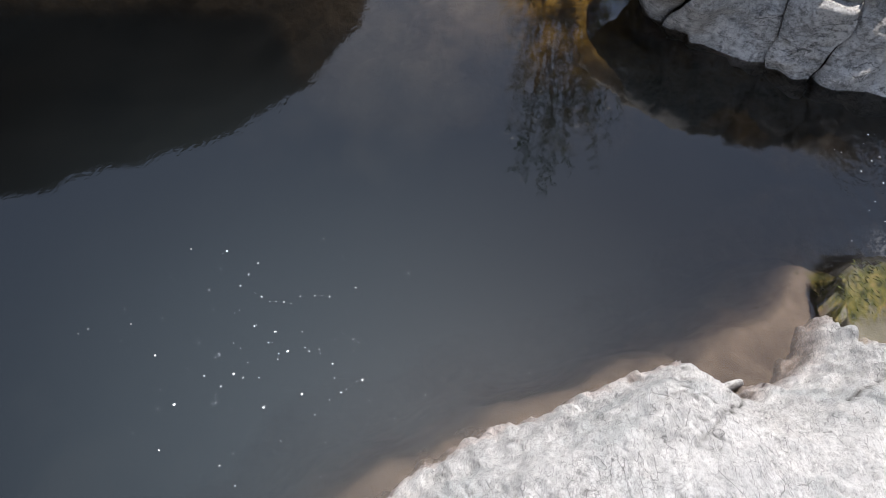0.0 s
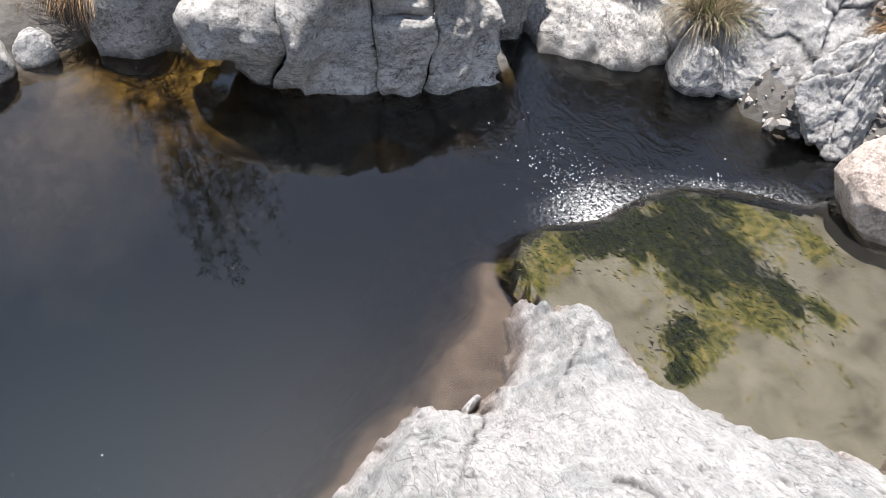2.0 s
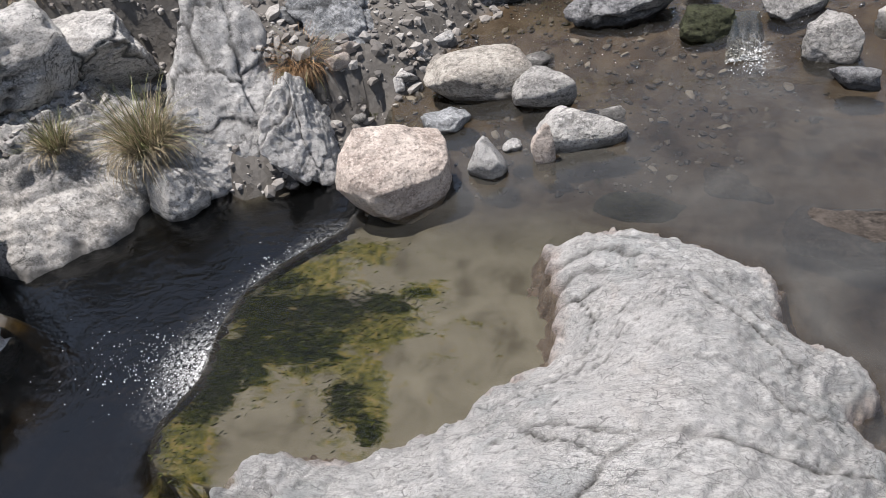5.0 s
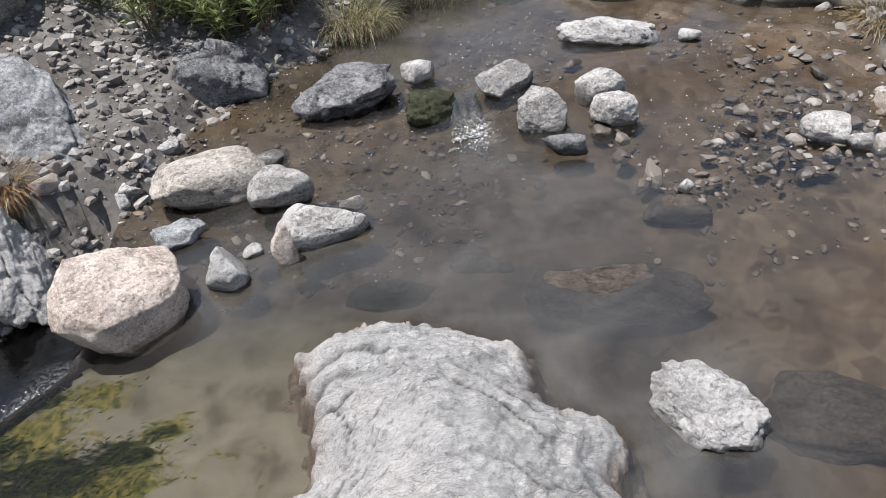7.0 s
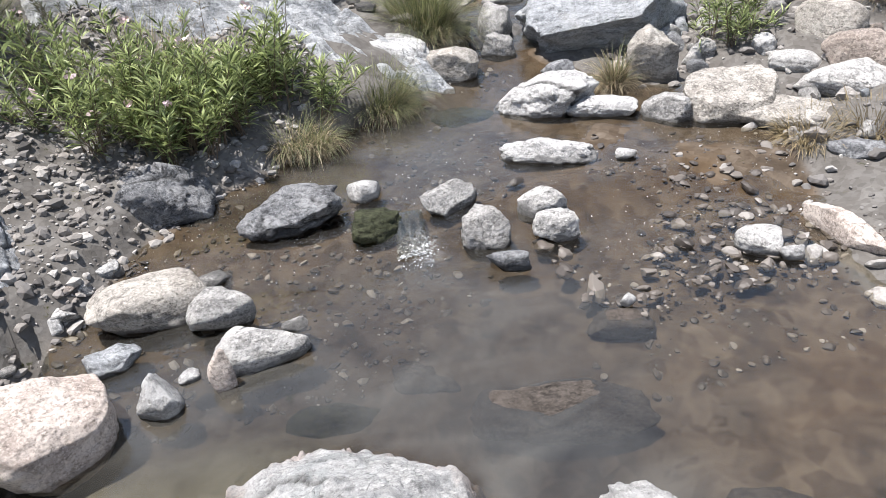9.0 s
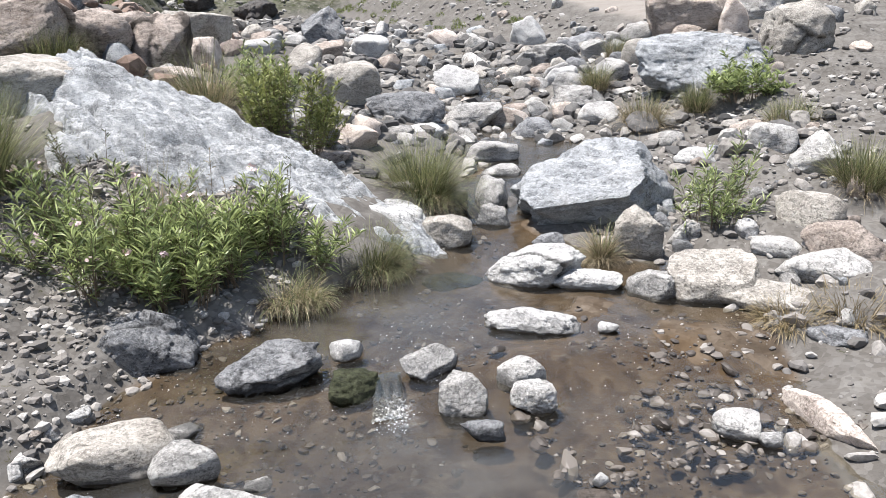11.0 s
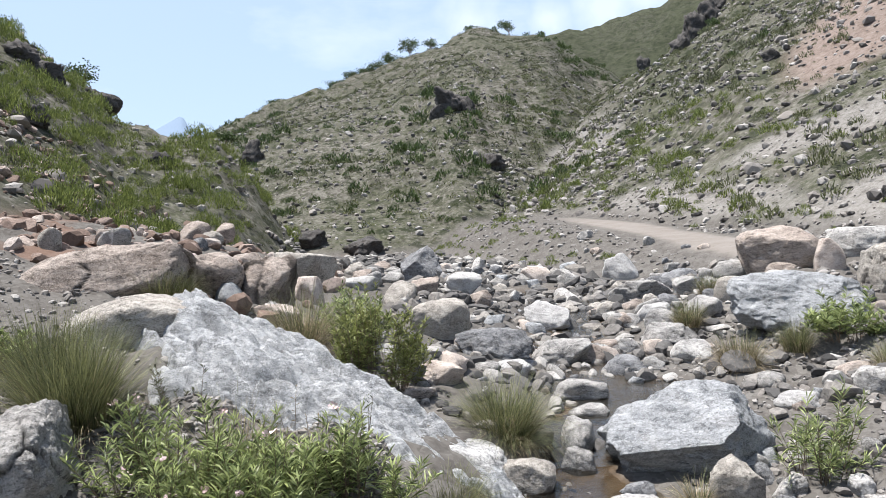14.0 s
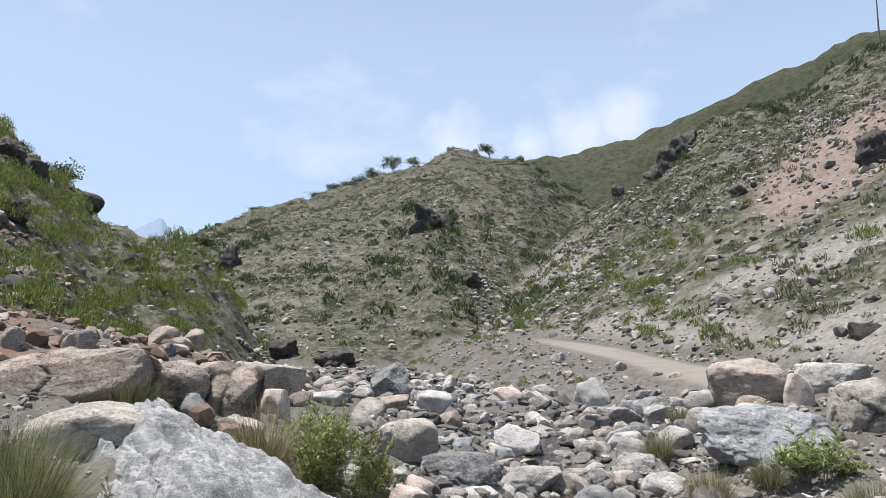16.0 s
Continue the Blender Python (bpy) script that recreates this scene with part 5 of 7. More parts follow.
rock("boulder", "large rounded tan boulder at the edge of the terrace", 7.54, 12.81, 1.36, 1.39, 1.11, 0.85, -29, "brown", 0.45, 93, 5)
rock("stone", "small tan boulder leaning on the large one", 7.38, 12.43, 1.34, 0.54, 0.43, 0.25, -29, "brown", 0.40, 94, 4)
rock("stone", "whitish boulder below the tan boulder", 6.97, 11.69, 1.19, 0.75, 0.52, 0.27, -29, "white", 0.40, 95, 4)
rock("boulder", "pinkish rock at the edge of the terrace", 7.74, 11.52, 1.43, 0.47, 0.33, 0.55, -32, "pink", 0.60, 96, 4)
rock("boulder", "pale grey slab at the edge of the terrace", 9.16, 12.68, 1.55, 1.28, 0.90, 0.59, -34, "pale", 0.40, 97, 5, layer=0.02)
rock("boulder", "large grey-brown rock at the edge of the terrace", 7.66, 9.76, 1.23, 1.01, 0.71, 0.74, -36, "tan", 0.50, 98, 5, cells=6)
rock("boulder", "dark rock on the slope", 14.06, 18.36, 2.69, 0.92, 0.65, 0.46, -36, "black", 0.50, 99, 4)
rock("stone", "grey cobble on the gravel bank", -1.05, 3.47, 0.09, 0.10, 0.08, 0.06, 14, "grey", 0.50, 115, 4)
rock("stone", "angular pale cobble on the gravel bank", -1.20, 3.27, 0.03, 0.13, 0.11, 0.06, 17, "white", 0.60, 116, 4)
rock("boulder", "white rounded rock standing in the pool", 1.08, 1.34, -0.04, 0.37, 0.30, 0.21, -20, "white", 0.30, 120, 6, 0.0, 0.0, 0.12, ((0.1, -0.6, 0.8, 0.55),))
rock("stone", "wet brown stone just breaking the water", 1.50, 2.50, -0.085, 0.30, 0.18, 0.10, -27, "wet", 0.40, 121, 4)
rock("boulder", "wet reddish-brown rock just breaking the water", 1.03, 2.06, -0.12, 0.74, 0.28, 0.135, -12, "wet", 0.30, 122, 5, 0.0, 6.0)

rock("stone", "mossy green rock lying under the stream's water", 1.40, 5.04, 0.02, 0.56, 0.34, 0.115, -10, "moss", 0.30, 131, 4)
rock("stone", "dark green mossy stone lying under water", 0.10, 2.38, -0.24, 0.42, 0.18, 0.17, 8, "moss", 0.30, 132, 4)
rock("stone", "grey stone lying under cloudy water", 0.53, 2.55, -0.25, 0.32, 0.26, 0.17, -6, "wet", 0.50, 133, 4)
rock("boulder", "wet brown rock lying under shallow water", 1.62, 1.30, -0.2, 0.62, 0.36, 0.14, -30, "wet", 0.35, 134, 4)
rock("stone", "small white stone on the wet brown rock", 1.55, 2.54, 0.02, 0.07, 0.06, 0.05, 10, "white", 0.4, 135, 3)

# the pale tongue of bedrock above the oleander
def bedrock_tongue():
    """A whaleback of foliated bedrock that runs down to the stream."""
    xs = np.linspace(-2.9, 1.45, 300)
    t = np.linspace(-1.0, 1.0, 230)
    ry = np.interp(xs, [-2.9, -1.5, -0.7, -0.25, 0.2, 0.65, 1.1, 1.45], [7.7, 7.3, 7.1, 6.95, 6.68, 6.3, 6.05, 5.95])
    rz = np.interp(xs, [-2.9, -2.3, -1.8, -1.5, -1.05, -0.68, -0.25, 0.2, 0.65, 1.1, 1.45], [1.2, 1.5, 1.68, 1.76, 1.62, 1.46, 1.22, 1.02, 0.74, 0.48, 0.22])
    front = np.interp(xs, [-2.9, -1.5, 0.2, 1.45], [1.0, 1.75, 1.35, 0.7])
    X, T = np.meshgrid(xs, t, indexing="ij")
    reach = np.where(T < 0, front[:, None], 0.7)
    Y = ry[:, None] + T * reach
    drop = np.where(T < 0, np.interp(xs, [-1.5, -0.5, 1.4], [0.46, 0.30, 0.20])[:, None] * np.abs(T) ** 1.4 * front[:, None] + 0.5 * smooth(0.7, 1.0, -T), 1.5 * np.abs(T) ** 1.6)
    x, y = X.ravel(), Y.ravel()
    z = (rz[:, None] - drop).ravel()
    p = np.stack([x, y, z], 1)
    along, across = 0.80 * x - 0.6 * y + 0.5 * z, 0.6 * x + 0.8 * y
    lay = np.stack([along * 1.0, across * 3.6, z * 1.5], 1)
    z = z + 0.09 * fbm(p * 1.3, 3, 601) - 0.16 * np.abs(fbm(lay, 4, 602, 0.6)) - 0.055 * np.abs(fbm(lay * 3.1, 3, 603, 0.65)) + 0.05
    for pts in ([(-1.15, 7.25), (-0.75, 6.85), (-0.35, 6.75)], [(-0.75, 6.1), (-0.2, 6.3), (0.05, 6.5)], [(-1.9, 6.9), (-1.4, 6.6), (-1.1, 6.1)], [(0.1, 6.0), (0.45, 6.15), (0.7, 6.2)]):
        z = z - 0.07 * np.exp(-(to_line(x + 0.06 * fbm(p * 4, 2, 604), y, pts) / 0.035) ** 2)
    rim = np.maximum(np.abs(T).ravel(), 0)
    z = np.where(rim > 0.985, z - 0.5, z)
    groove = np.exp(-(fbm(lay * 1.6, 4, 605, 0.6) / 0.05) ** 2) * smooth(-0.2, 0.3, fbm(p * 1.5, 3, 606))
    z = z - 0.03 * groove
    me = mesh_from("boulder", np.stack([x, y, z], 1), grid_faces(*X.shape), ROCK["tongue"], attrs=dict(crack=0.8 * groove))
    tagged(new("boulder", me), "long pale blue-white tongue of bedrock sloping to the stream", "rock")


bedrock_tongue()
rock("boulder", "low pale foot of bedrock beside the stream", 0.85, 6.05, 0.22, 1.2, 0.6, 0.34, -28, "slab", 0.35, 202, 5, 9.0)
rock("boulder", "grey rock bulging from the bank above the pale tongue", -2.1, 7.2, 1.25, 1.3, 0.9, 0.55, 10, "tan", 0.4, 203, 5)
rock("boulder", "dark overhanging boulder on the ridge", -14.35, 39.6, 9.55, 1.9, 1.6, 0.95, 10, "black", 0.2, 204, 5, -8.0)
rock("boulder", "dark crag below the overhanging boulder", -15.5, 39.4, 9.2, 2.6, 1.8, 1.7, 30, "black", 0.5, 205, 5, 0.0, 0.0, 0.22, layer=0.08)


def on_slope(az, el):
    """The first point of the land in a direction from the hub."""
    r = np.arange(16.0, 240, 0.25)
    x, y = HUB[0] + r * math.sin(radians(az)), HUB[1] + r * math.cos(radians(az))
    k = int(np.argmax(land(x, y)[0] > HUB[2] + r * math.tan(radians(el))))
    return x[k], y[k], float(land(x[k], y[k])[0][0]), r[k]


for k, (az, el, wide, high, label) in enumerate((
    (-6.2, -0.3, 2.5, 1.3, "dark rounded boulder at the foot of the hill"), (-2.3, -1.0, 3.2, 1.3, "dark rock at the foot of the hill"), (8.0, 5.3, 2.5, 1.1, "dark flat rock on the hillside"),
    (4.9, 9.9, 2.6, 1.6, "dark crag on the middle hillside"), (6.2, 9.8, 2.2, 1.2, "dark crag on the middle hillside"), (3.9, 9.4, 1.2, 0.8, "dark crag on the middle hillside"),
    (22.6, 13.0, 1.8, 1.4, "dark crag stepping up the hillside"), (23.6, 13.8, 1.7, 1.8, "dark crag stepping up the hillside"), (24.6, 14.6, 1.7, 1.9, "dark crag stepping up the hillside"), (25.3, 15.3, 1.3, 1.2, "dark crag stepping up the hillside"),
    (19.9, 11.8, 1.2, 1.0, "dark rock on the hillside"), (37.5, 12.9, 2.3, 2.6, "dark boulder standing on the pink scree"), (-10.4, 6.3, 1.6, 1.6, "dark crag on the hillside"), (28.7, 11.5, 1.3, 0.7, "dark rock on the hillside"),
    (-25.6, 13.0, 2.2, 1.4, "dark crag on the near ridge"), (-24.0, 11.8, 1.8, 1.3, "dark crag on the near ridge"), (-25.3, 9.0, 2.6, 1.3, "dark rock outcrop among the shrubs of the near hill"), (-17.0, 6.0, 2.2, 1.0, "dark rock outcrop among the shrubs of the near hill"))):
    x, y, z, r = on_slope(az, el)
    rock("boulder", label, x, y, z - 0.004 * r, wide * r * 0.0175, wide * r * 0.014, high * r * 0.0175 + 0.004 * r, -az + 25 * math.sin(3 * k), "black", 0.55, 900 + k, 4, 0.0, 0.0, 0.24, layer=0.10)
rock("boulder", "massive pale grey boulder with a dark slanting seam on the bank", -2.14, 3.06, -0.20, 1.0, 0.92, 0.92, 8, "white", 0.55, 221, 6, 0.0, 0.0, 0.09, ((0.05, -0.75, 0.62, 0.42), (-0.75, -0.25, 0.5, 0.52), (0.6, -0.35, 0.65, 0.55)), 0.05, 9)
rock("boulder", "smooth blue-grey lower face of the massive boulder at the pool's edge", -2.16, 2.86, -0.20, 0.56, 0.42, 0.50, 14, "blue", 0.45, 222, 5, 0.0, 0.0, 0.07, ((0.1, -0.8, 0.5, 0.5),), 0.03, 4)
rock("boulder", "steep pale wedge of rock leaning on the massive boulder", -1.66, 2.87, -0.20, 0.40, 0.46, 0.52, 12, "white", 0.70, 223, 6, 0.0, 0.0, 0.08, ((0.35, -0.75, 0.62, 0.45), (0.8, -0.1, 0.55, 0.5)), 0.06, 5)
rock("stone", "small pale angular rock at the edge of the lower pool", -2.36, 2.56, -0.20, 0.40, 0.24, 0.27, -8, "pale", 0.60, 224, 5, 8.0)
rock("boulder", "pale blue-white jagged rock on the gravel bank", -1.52, 3.70, 0.02, 0.80, 0.86, 0.62, 20, "blue", 0.60, 225, 6, 0.0, 0.0, 0.12, ((0.6, -0.5, 0.6, 0.45), (-0.2, -0.7, 0.6, 0.5)), 0.08, 12)
rock("boulder", "pale rock with a rough top above the gravel ledge", -3.05, 3.30, 0.18, 0.80, 0.55, 0.40, 12, "pale", 0.55, 226, 6, cells=9)


def bank_height(x, y):
    edge = [(-3.40, 1.95), (-3.15, 2.03), (-2.93, 2.01), (-2.75, 2.17), (-2.56, 2.32), (-2.50, 2.42), (-2.54, 2.58), (-2.38, 2.78), (-2.30, 3.10), (-2.7, 3.8), (-4.4, 3.8), (-4.4, 2.4), (-3.7, 2.1)]
    p = np.stack([x, y, 0 * x], 1)
    d = inside_distance(x + 0.03 * fbm(p * 4, 3, 701), y + 0.03 * fbm(p * 4, 3, 702), edge) + 0.02 * fbm(p * 11, 3, 703, 0.6)
    h = -0.21 + 0.25 * (1 - np.exp(-np.maximum(d, 0) / 0.09)) + 0.16 * np.clip(d, 0, 0.5)
    h = np.where(d < 0, -0.21 + 3 * d, h)
    # upturned layers: steps that climb away from the water
    u = d + 0.10 * (x + 2.6) + 0.05 * fbm(p * 3, 3, 704)
    for at, rise in ((0.26, 0.04), (0.33, 0.07), (0.40, 0.04), (0.47, 0.07), (0.60, 0.03)):
        h = h + rise * smooth(at - 0.012, at + 0.012, u + 0.03 * fbm(p * 8, 3, 705 + int(100 * at)))
    lay = np.stack([(x * 0.9 + y * 0.3) * 3, (y - 0.3 * x) * 14, 0 * x], 1)
    h = h + smooth(0.0, 0.1, d) * (0.03 * fbm(p * 2.5, 3, 706) - 0.024 * np.abs(fbm(lay, 4, 707, 0.65)) + 0.010 * fbm(p * 15, 3, 708))
    return h, d


def bedrock_bank():
    """Pale bedrock that slopes into the lower pool, with a ledge of dark upturned layers above it."""
    X, Y = np.meshgrid(np.arange(-4.5, -2.1, 0.011), np.arange(1.85, 3.9, 0.011), indexing="ij")
    x, y = X.ravel(), Y.ravel()
    h, d = bank_height(x, y)
    f = grid_faces(*X.shape)
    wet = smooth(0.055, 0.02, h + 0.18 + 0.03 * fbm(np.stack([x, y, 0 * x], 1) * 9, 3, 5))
    root = tagged(new("bedrock_bank"), "pale bedrock shelf with dark upturned layers sloping into the pool", "rock")
    upper = d[f].mean(1) > 0.28
    for name, mask, mat, label in (("shelf", ~upper & (h[f].max(1) > -0.6), "pale", "smooth pale shelf at the water"), ("ledge", upper, "grey", "darker ledge of upturned layers")):
        used, fs = keep_faces(x, f, mask)
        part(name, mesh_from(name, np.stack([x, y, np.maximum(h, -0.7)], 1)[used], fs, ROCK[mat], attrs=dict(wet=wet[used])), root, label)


bedrock_bank()
rock("boulder", "pale rock plate on the far bank of the pool", -4.25, 0.22, -0.25, 0.75, 0.55, 0.60, 80, "pale", 0.5, 207, 5)
rock("boulder", "pale rock at the far edge of the pool", -4.32, -1.10, -0.2, 0.40, 0.4, 0.34, 100, "pale", 0.5, 208, 4)
rock("boulder", "pale rock at the far edge of the pool", -4.30, -0.76, -0.2, 0.36, 0.34, 0.26, 96, "pale", 0.5, 209, 4)
rock("stone", "pale stone at the far edge of the pool", -4.30, -0.48, -0.2, 0.22, 0.2, 0.18, 92, "white", 0.5, 210, 4)
rock("boulder", "tall grey rock on the bank", -2.05, 4.55, 0.45, 0.9, 0.8, 0.85, 23, "grey", 0.5, 213, 6, cells=8)
rock("boulder", "pale rock on the slope above the pool", -3.4, 3.0, 0.30, 0.9, 0.7, 0.5, 40, "pale", 0.5, 214, 5, cells=7)


def cracked_boulder():
    """A mass of bedrock split by upright cracks into pieces that still stand together."""
    root = tagged(new("cracked_boulder"), "large grey-white boulder split by deep upright cracks at the pool's edge", "rock")
    root.matrix_world = pose(-3.46, 1.10, -0.18, 0, 0, 56.5)
    body, faces, _ = rock_points(1.66, 1.0, 0.78, 0.45, 316, 6, 0.10, 5)
    cuts = ((-0.38, 0.05), (0.14, -0.06), (0.36, 0.07))
    # the cracks are cut straight, their lips are worn round, then all pieces are warped together
    for k, (lo, hi, z0, z1) in enumerate(((None, 0, None, None), (0, 1, None, None), (1, 2, None, 0.38), (1, 2, 0.385, None), (2, None, None, None))):
        bm = bmesh.new()
        for co in body:
            bm.verts.new(co)
        bm.verts.ensure_lookup_table()
        for tri in faces:
            bm.faces.new([bm.verts[i] for i in tri])
        planes = []
        if lo is not None:
            planes.append(((cuts[lo][0] + 0.004, 0, 0), (-1, 0, cuts[lo][1])))
        if hi is not None:
            planes.append(((cuts[hi][0] - 0.004, 0, 0), (1, 0, -cuts[hi][1])))
        if z0 is not None:
            planes.append(((0, 0, z0), (0.1, 0, -1)))
        if z1 is not None:
            planes.append(((0, 0, z1), (-0.1, 0, 1)))
        for co, no in planes:
            done = bmesh.ops.bisect_plane(bm, geom=bm.verts[:] + bm.edges[:] + bm.faces[:], plane_co=co, plane_no=no, clear_outer=True)
            bmesh.ops.holes_fill(bm, edges=[e for e in done["geom_cut"] if isinstance(e, bmesh.types.BMEdge)])
        v = np.array([q.co[:] for q in bm.verts])
        worn = np.zeros(len(v))
        for co, no in planes:
            worn = np.maximum(worn, np.clip(1 - np.abs((v - np.array(co)) @ np.array(no)) / 0.05, 0, 1) ** 2)
        core = np.array([0, 0.25, 0.15]) * np.array([0, 1, 1]) + v * np.array([1, 0, 0])
        v = v + (core - v) * (0.03 * worn)[:, None]
        v = v + 0.075 * np.stack([fbm(v * 2.6 + 9 * j, 3, 320 + j) for j in range(3)], 1) + np.array([0, -0.03 * (k % 3) + 0.03, -0.012 * (k % 2)])
        for q, co in zip(bm.verts, v):
            q.co = co
        for face in bm.faces:
            face.smooth = True
        me = bpy.data.meshes.new("block")
        bm.to_mesh(me)
        bm.free()
        me.materials.append(ROCK["pale"])
        part("block", me, root)
    part("block", rock_mesh("block", 1.95, 1.15, 1.45, "pale", 0.6, 307, 6, 0.09, 6, ((0.0, -0.72, 0.70, 0.45),), 0.02, 12), root, "higher mass of bedrock behind the split blocks", pose(0.05, 0.62, 0, 0, 0, -4))
    part("block", rock_mesh("block", 0.5, 0.5, 0.95, "pale", 0.5, 308, 6, 0.09, 6, (), 0.05), root, "", pose(0.72, 0.30, 0, 0, 0, -20))


cracked_boulder()


# ---- plants ----
def blades(count, radius, height, rng, width=0.006, droop=0.5, spread=1.0, seg=4):
    """Bent grass blades as one pair of arrays."""
    ang = rng.uniform(0, 2 * math.pi, count)
    rad = radius * 0.35 * np.sqrt(rng.uniform(0, 1, count))
    lean = spread * (0.15 + 0.85 * rng.uniform(0, 1, count)) * (0.4 + rad / (radius * 0.35 + 1e-6) * 0.6)
    length = height * rng.uniform(0.55, 1.1, count)
    heading = ang + rng.normal(0, 0.8, count)
    t = np.linspace(0, 1, seg + 1)
    bend = lean[:, None] * (0.35 + droop * t[None, :] * 1.6)
    step = length[:, None] / seg
    dx, dz = np.sin(bend) * step, np.cos(bend) * step
    out_r = np.concatenate([np.zeros((count, 1)), np.cumsum(dx[:, 1:], 1)], 1)
    up = np.concatenate([np.zeros((count, 1)), np.cumsum(dz[:, 1:], 1)], 1)
    cx = rad[:, None] * np.cos(ang)[:, None] + out_r * np.cos(heading)[:, None]
    cy = rad[:, None] * np.sin(ang)[:, None] + out_r * np.sin(heading)[:, None]
    wid = width * (1 - t ** 2)[None, :] + 0.0006
    twist = heading[:, None] + math.pi / 2 + rng.normal(0, 0.5, count)[:, None]
    wx, wy = np.cos(twist) * wid, np.sin(twist) * wid
    left, right = np.stack([cx - wx, cy - wy, up], 2), np.stack([cx + wx, cy + wy, up], 2)
    v = np.stack([left, right], 2).reshape(-1, 3)
    base = (np.arange(count) * (seg + 1) * 2)[:, None] + (np.arange(seg) * 2)[None, :]
    base = base.ravel()
    return v, np.stack([base, base + 1, base + 3, base + 2], 1)


def tuft(label, x, y, z, radius, height, seed, green="grass", dry="dry", share=0.4, count=420, droop=0.5, spread=1.0, width=0.0024, name="grass_tuft"):
    rng = np.random.RandomState(seed)
    root = tagged(new(name), label, "grass")
    radius, height = radius * 1.3, height * 1.12
    root.matrix_world = pose(x, y, z - 0.02)
    count, width, droop = int(count * 4.0), 0.6 * width, droop + 0.3
    fresh = int(count * (1 - share))
    if fresh > 0:
        part("green_grass", mesh_from("green_grass", *blades(fresh, radius * 2, height, rng, width, droop, spread), LEAF[green]), root)
    if count - fresh > 0:
        part("dry_grass", mesh_from("dry_grass", *blades(count - fresh, radius * 2.2, height * 0.8, rng, width, droop * 1.7, spread * 1.25), LEAF[dry]), root, "dry straw-coloured blades")
    return root


def leaves_at(pts, dirs, length, width, rng, fold=0.25):
    """Lance-shaped leaves folded along the middle rib: six corners, four triangles each."""
    n = len(pts)
    dirs = dirs / np.linalg.norm(dirs, axis=1)[:, None]
    side = np.cross(dirs, rng.normal(size=(n, 3)))
    side /= np.linalg.norm(side, axis=1)[:, None] + 1e-9
    nrm = np.cross(side, dirs)
    ln, wd = length * rng.uniform(0.6, 1.15, n)[:, None], width * rng.uniform(0.7, 1.2, n)[:, None]
    sag = -0.18 * ln * np.array([[0, 0, 1.0]])
    v = np.stack([pts, pts + dirs * ln * 0.45 + side * wd + nrm * wd * fold, pts + dirs * ln * 0.45, pts + dirs * ln * 0.45 - side * wd + nrm * wd * fold, pts + dirs * ln + sag], 1).reshape(-1, 3)
    b = np.arange(n) * 5
    f = np.concatenate([np.stack([b, b + 2, b + 1], 1), np.stack([b, b + 3, b + 2], 1), np.stack([b + 1, b + 2, b + 4], 1), np.stack([b + 2, b + 3, b + 4], 1)])
    return v, f


def stems_mesh(lines, r):
    """Thin three-sided stems along polylines (n, k, 3)."""
    n, k, _ = lines.shape
    a = np.array([0, 2.1, 4.2])
    ring = np.stack([np.cos(a), np.sin(a), 0 * a], 1)
    taper = np.linspace(1, 0.35, k)[None, :, None, None]
    v = (lines[:, :, None, :] + ring[None, None] * r * taper).reshape(-1, 3)
    f = []
    idx = np.arange(n * k * 3).reshape(n, k, 3)
    for j in range(3):
        f.append(np.stack([idx[:, :-1, j], idx[:, :-1, (j + 1) % 3], idx[:, 1:, (j + 1) % 3], idx[:, 1:, j]], -1).reshape(-1, 4))
    return v, np.concatenate(f)


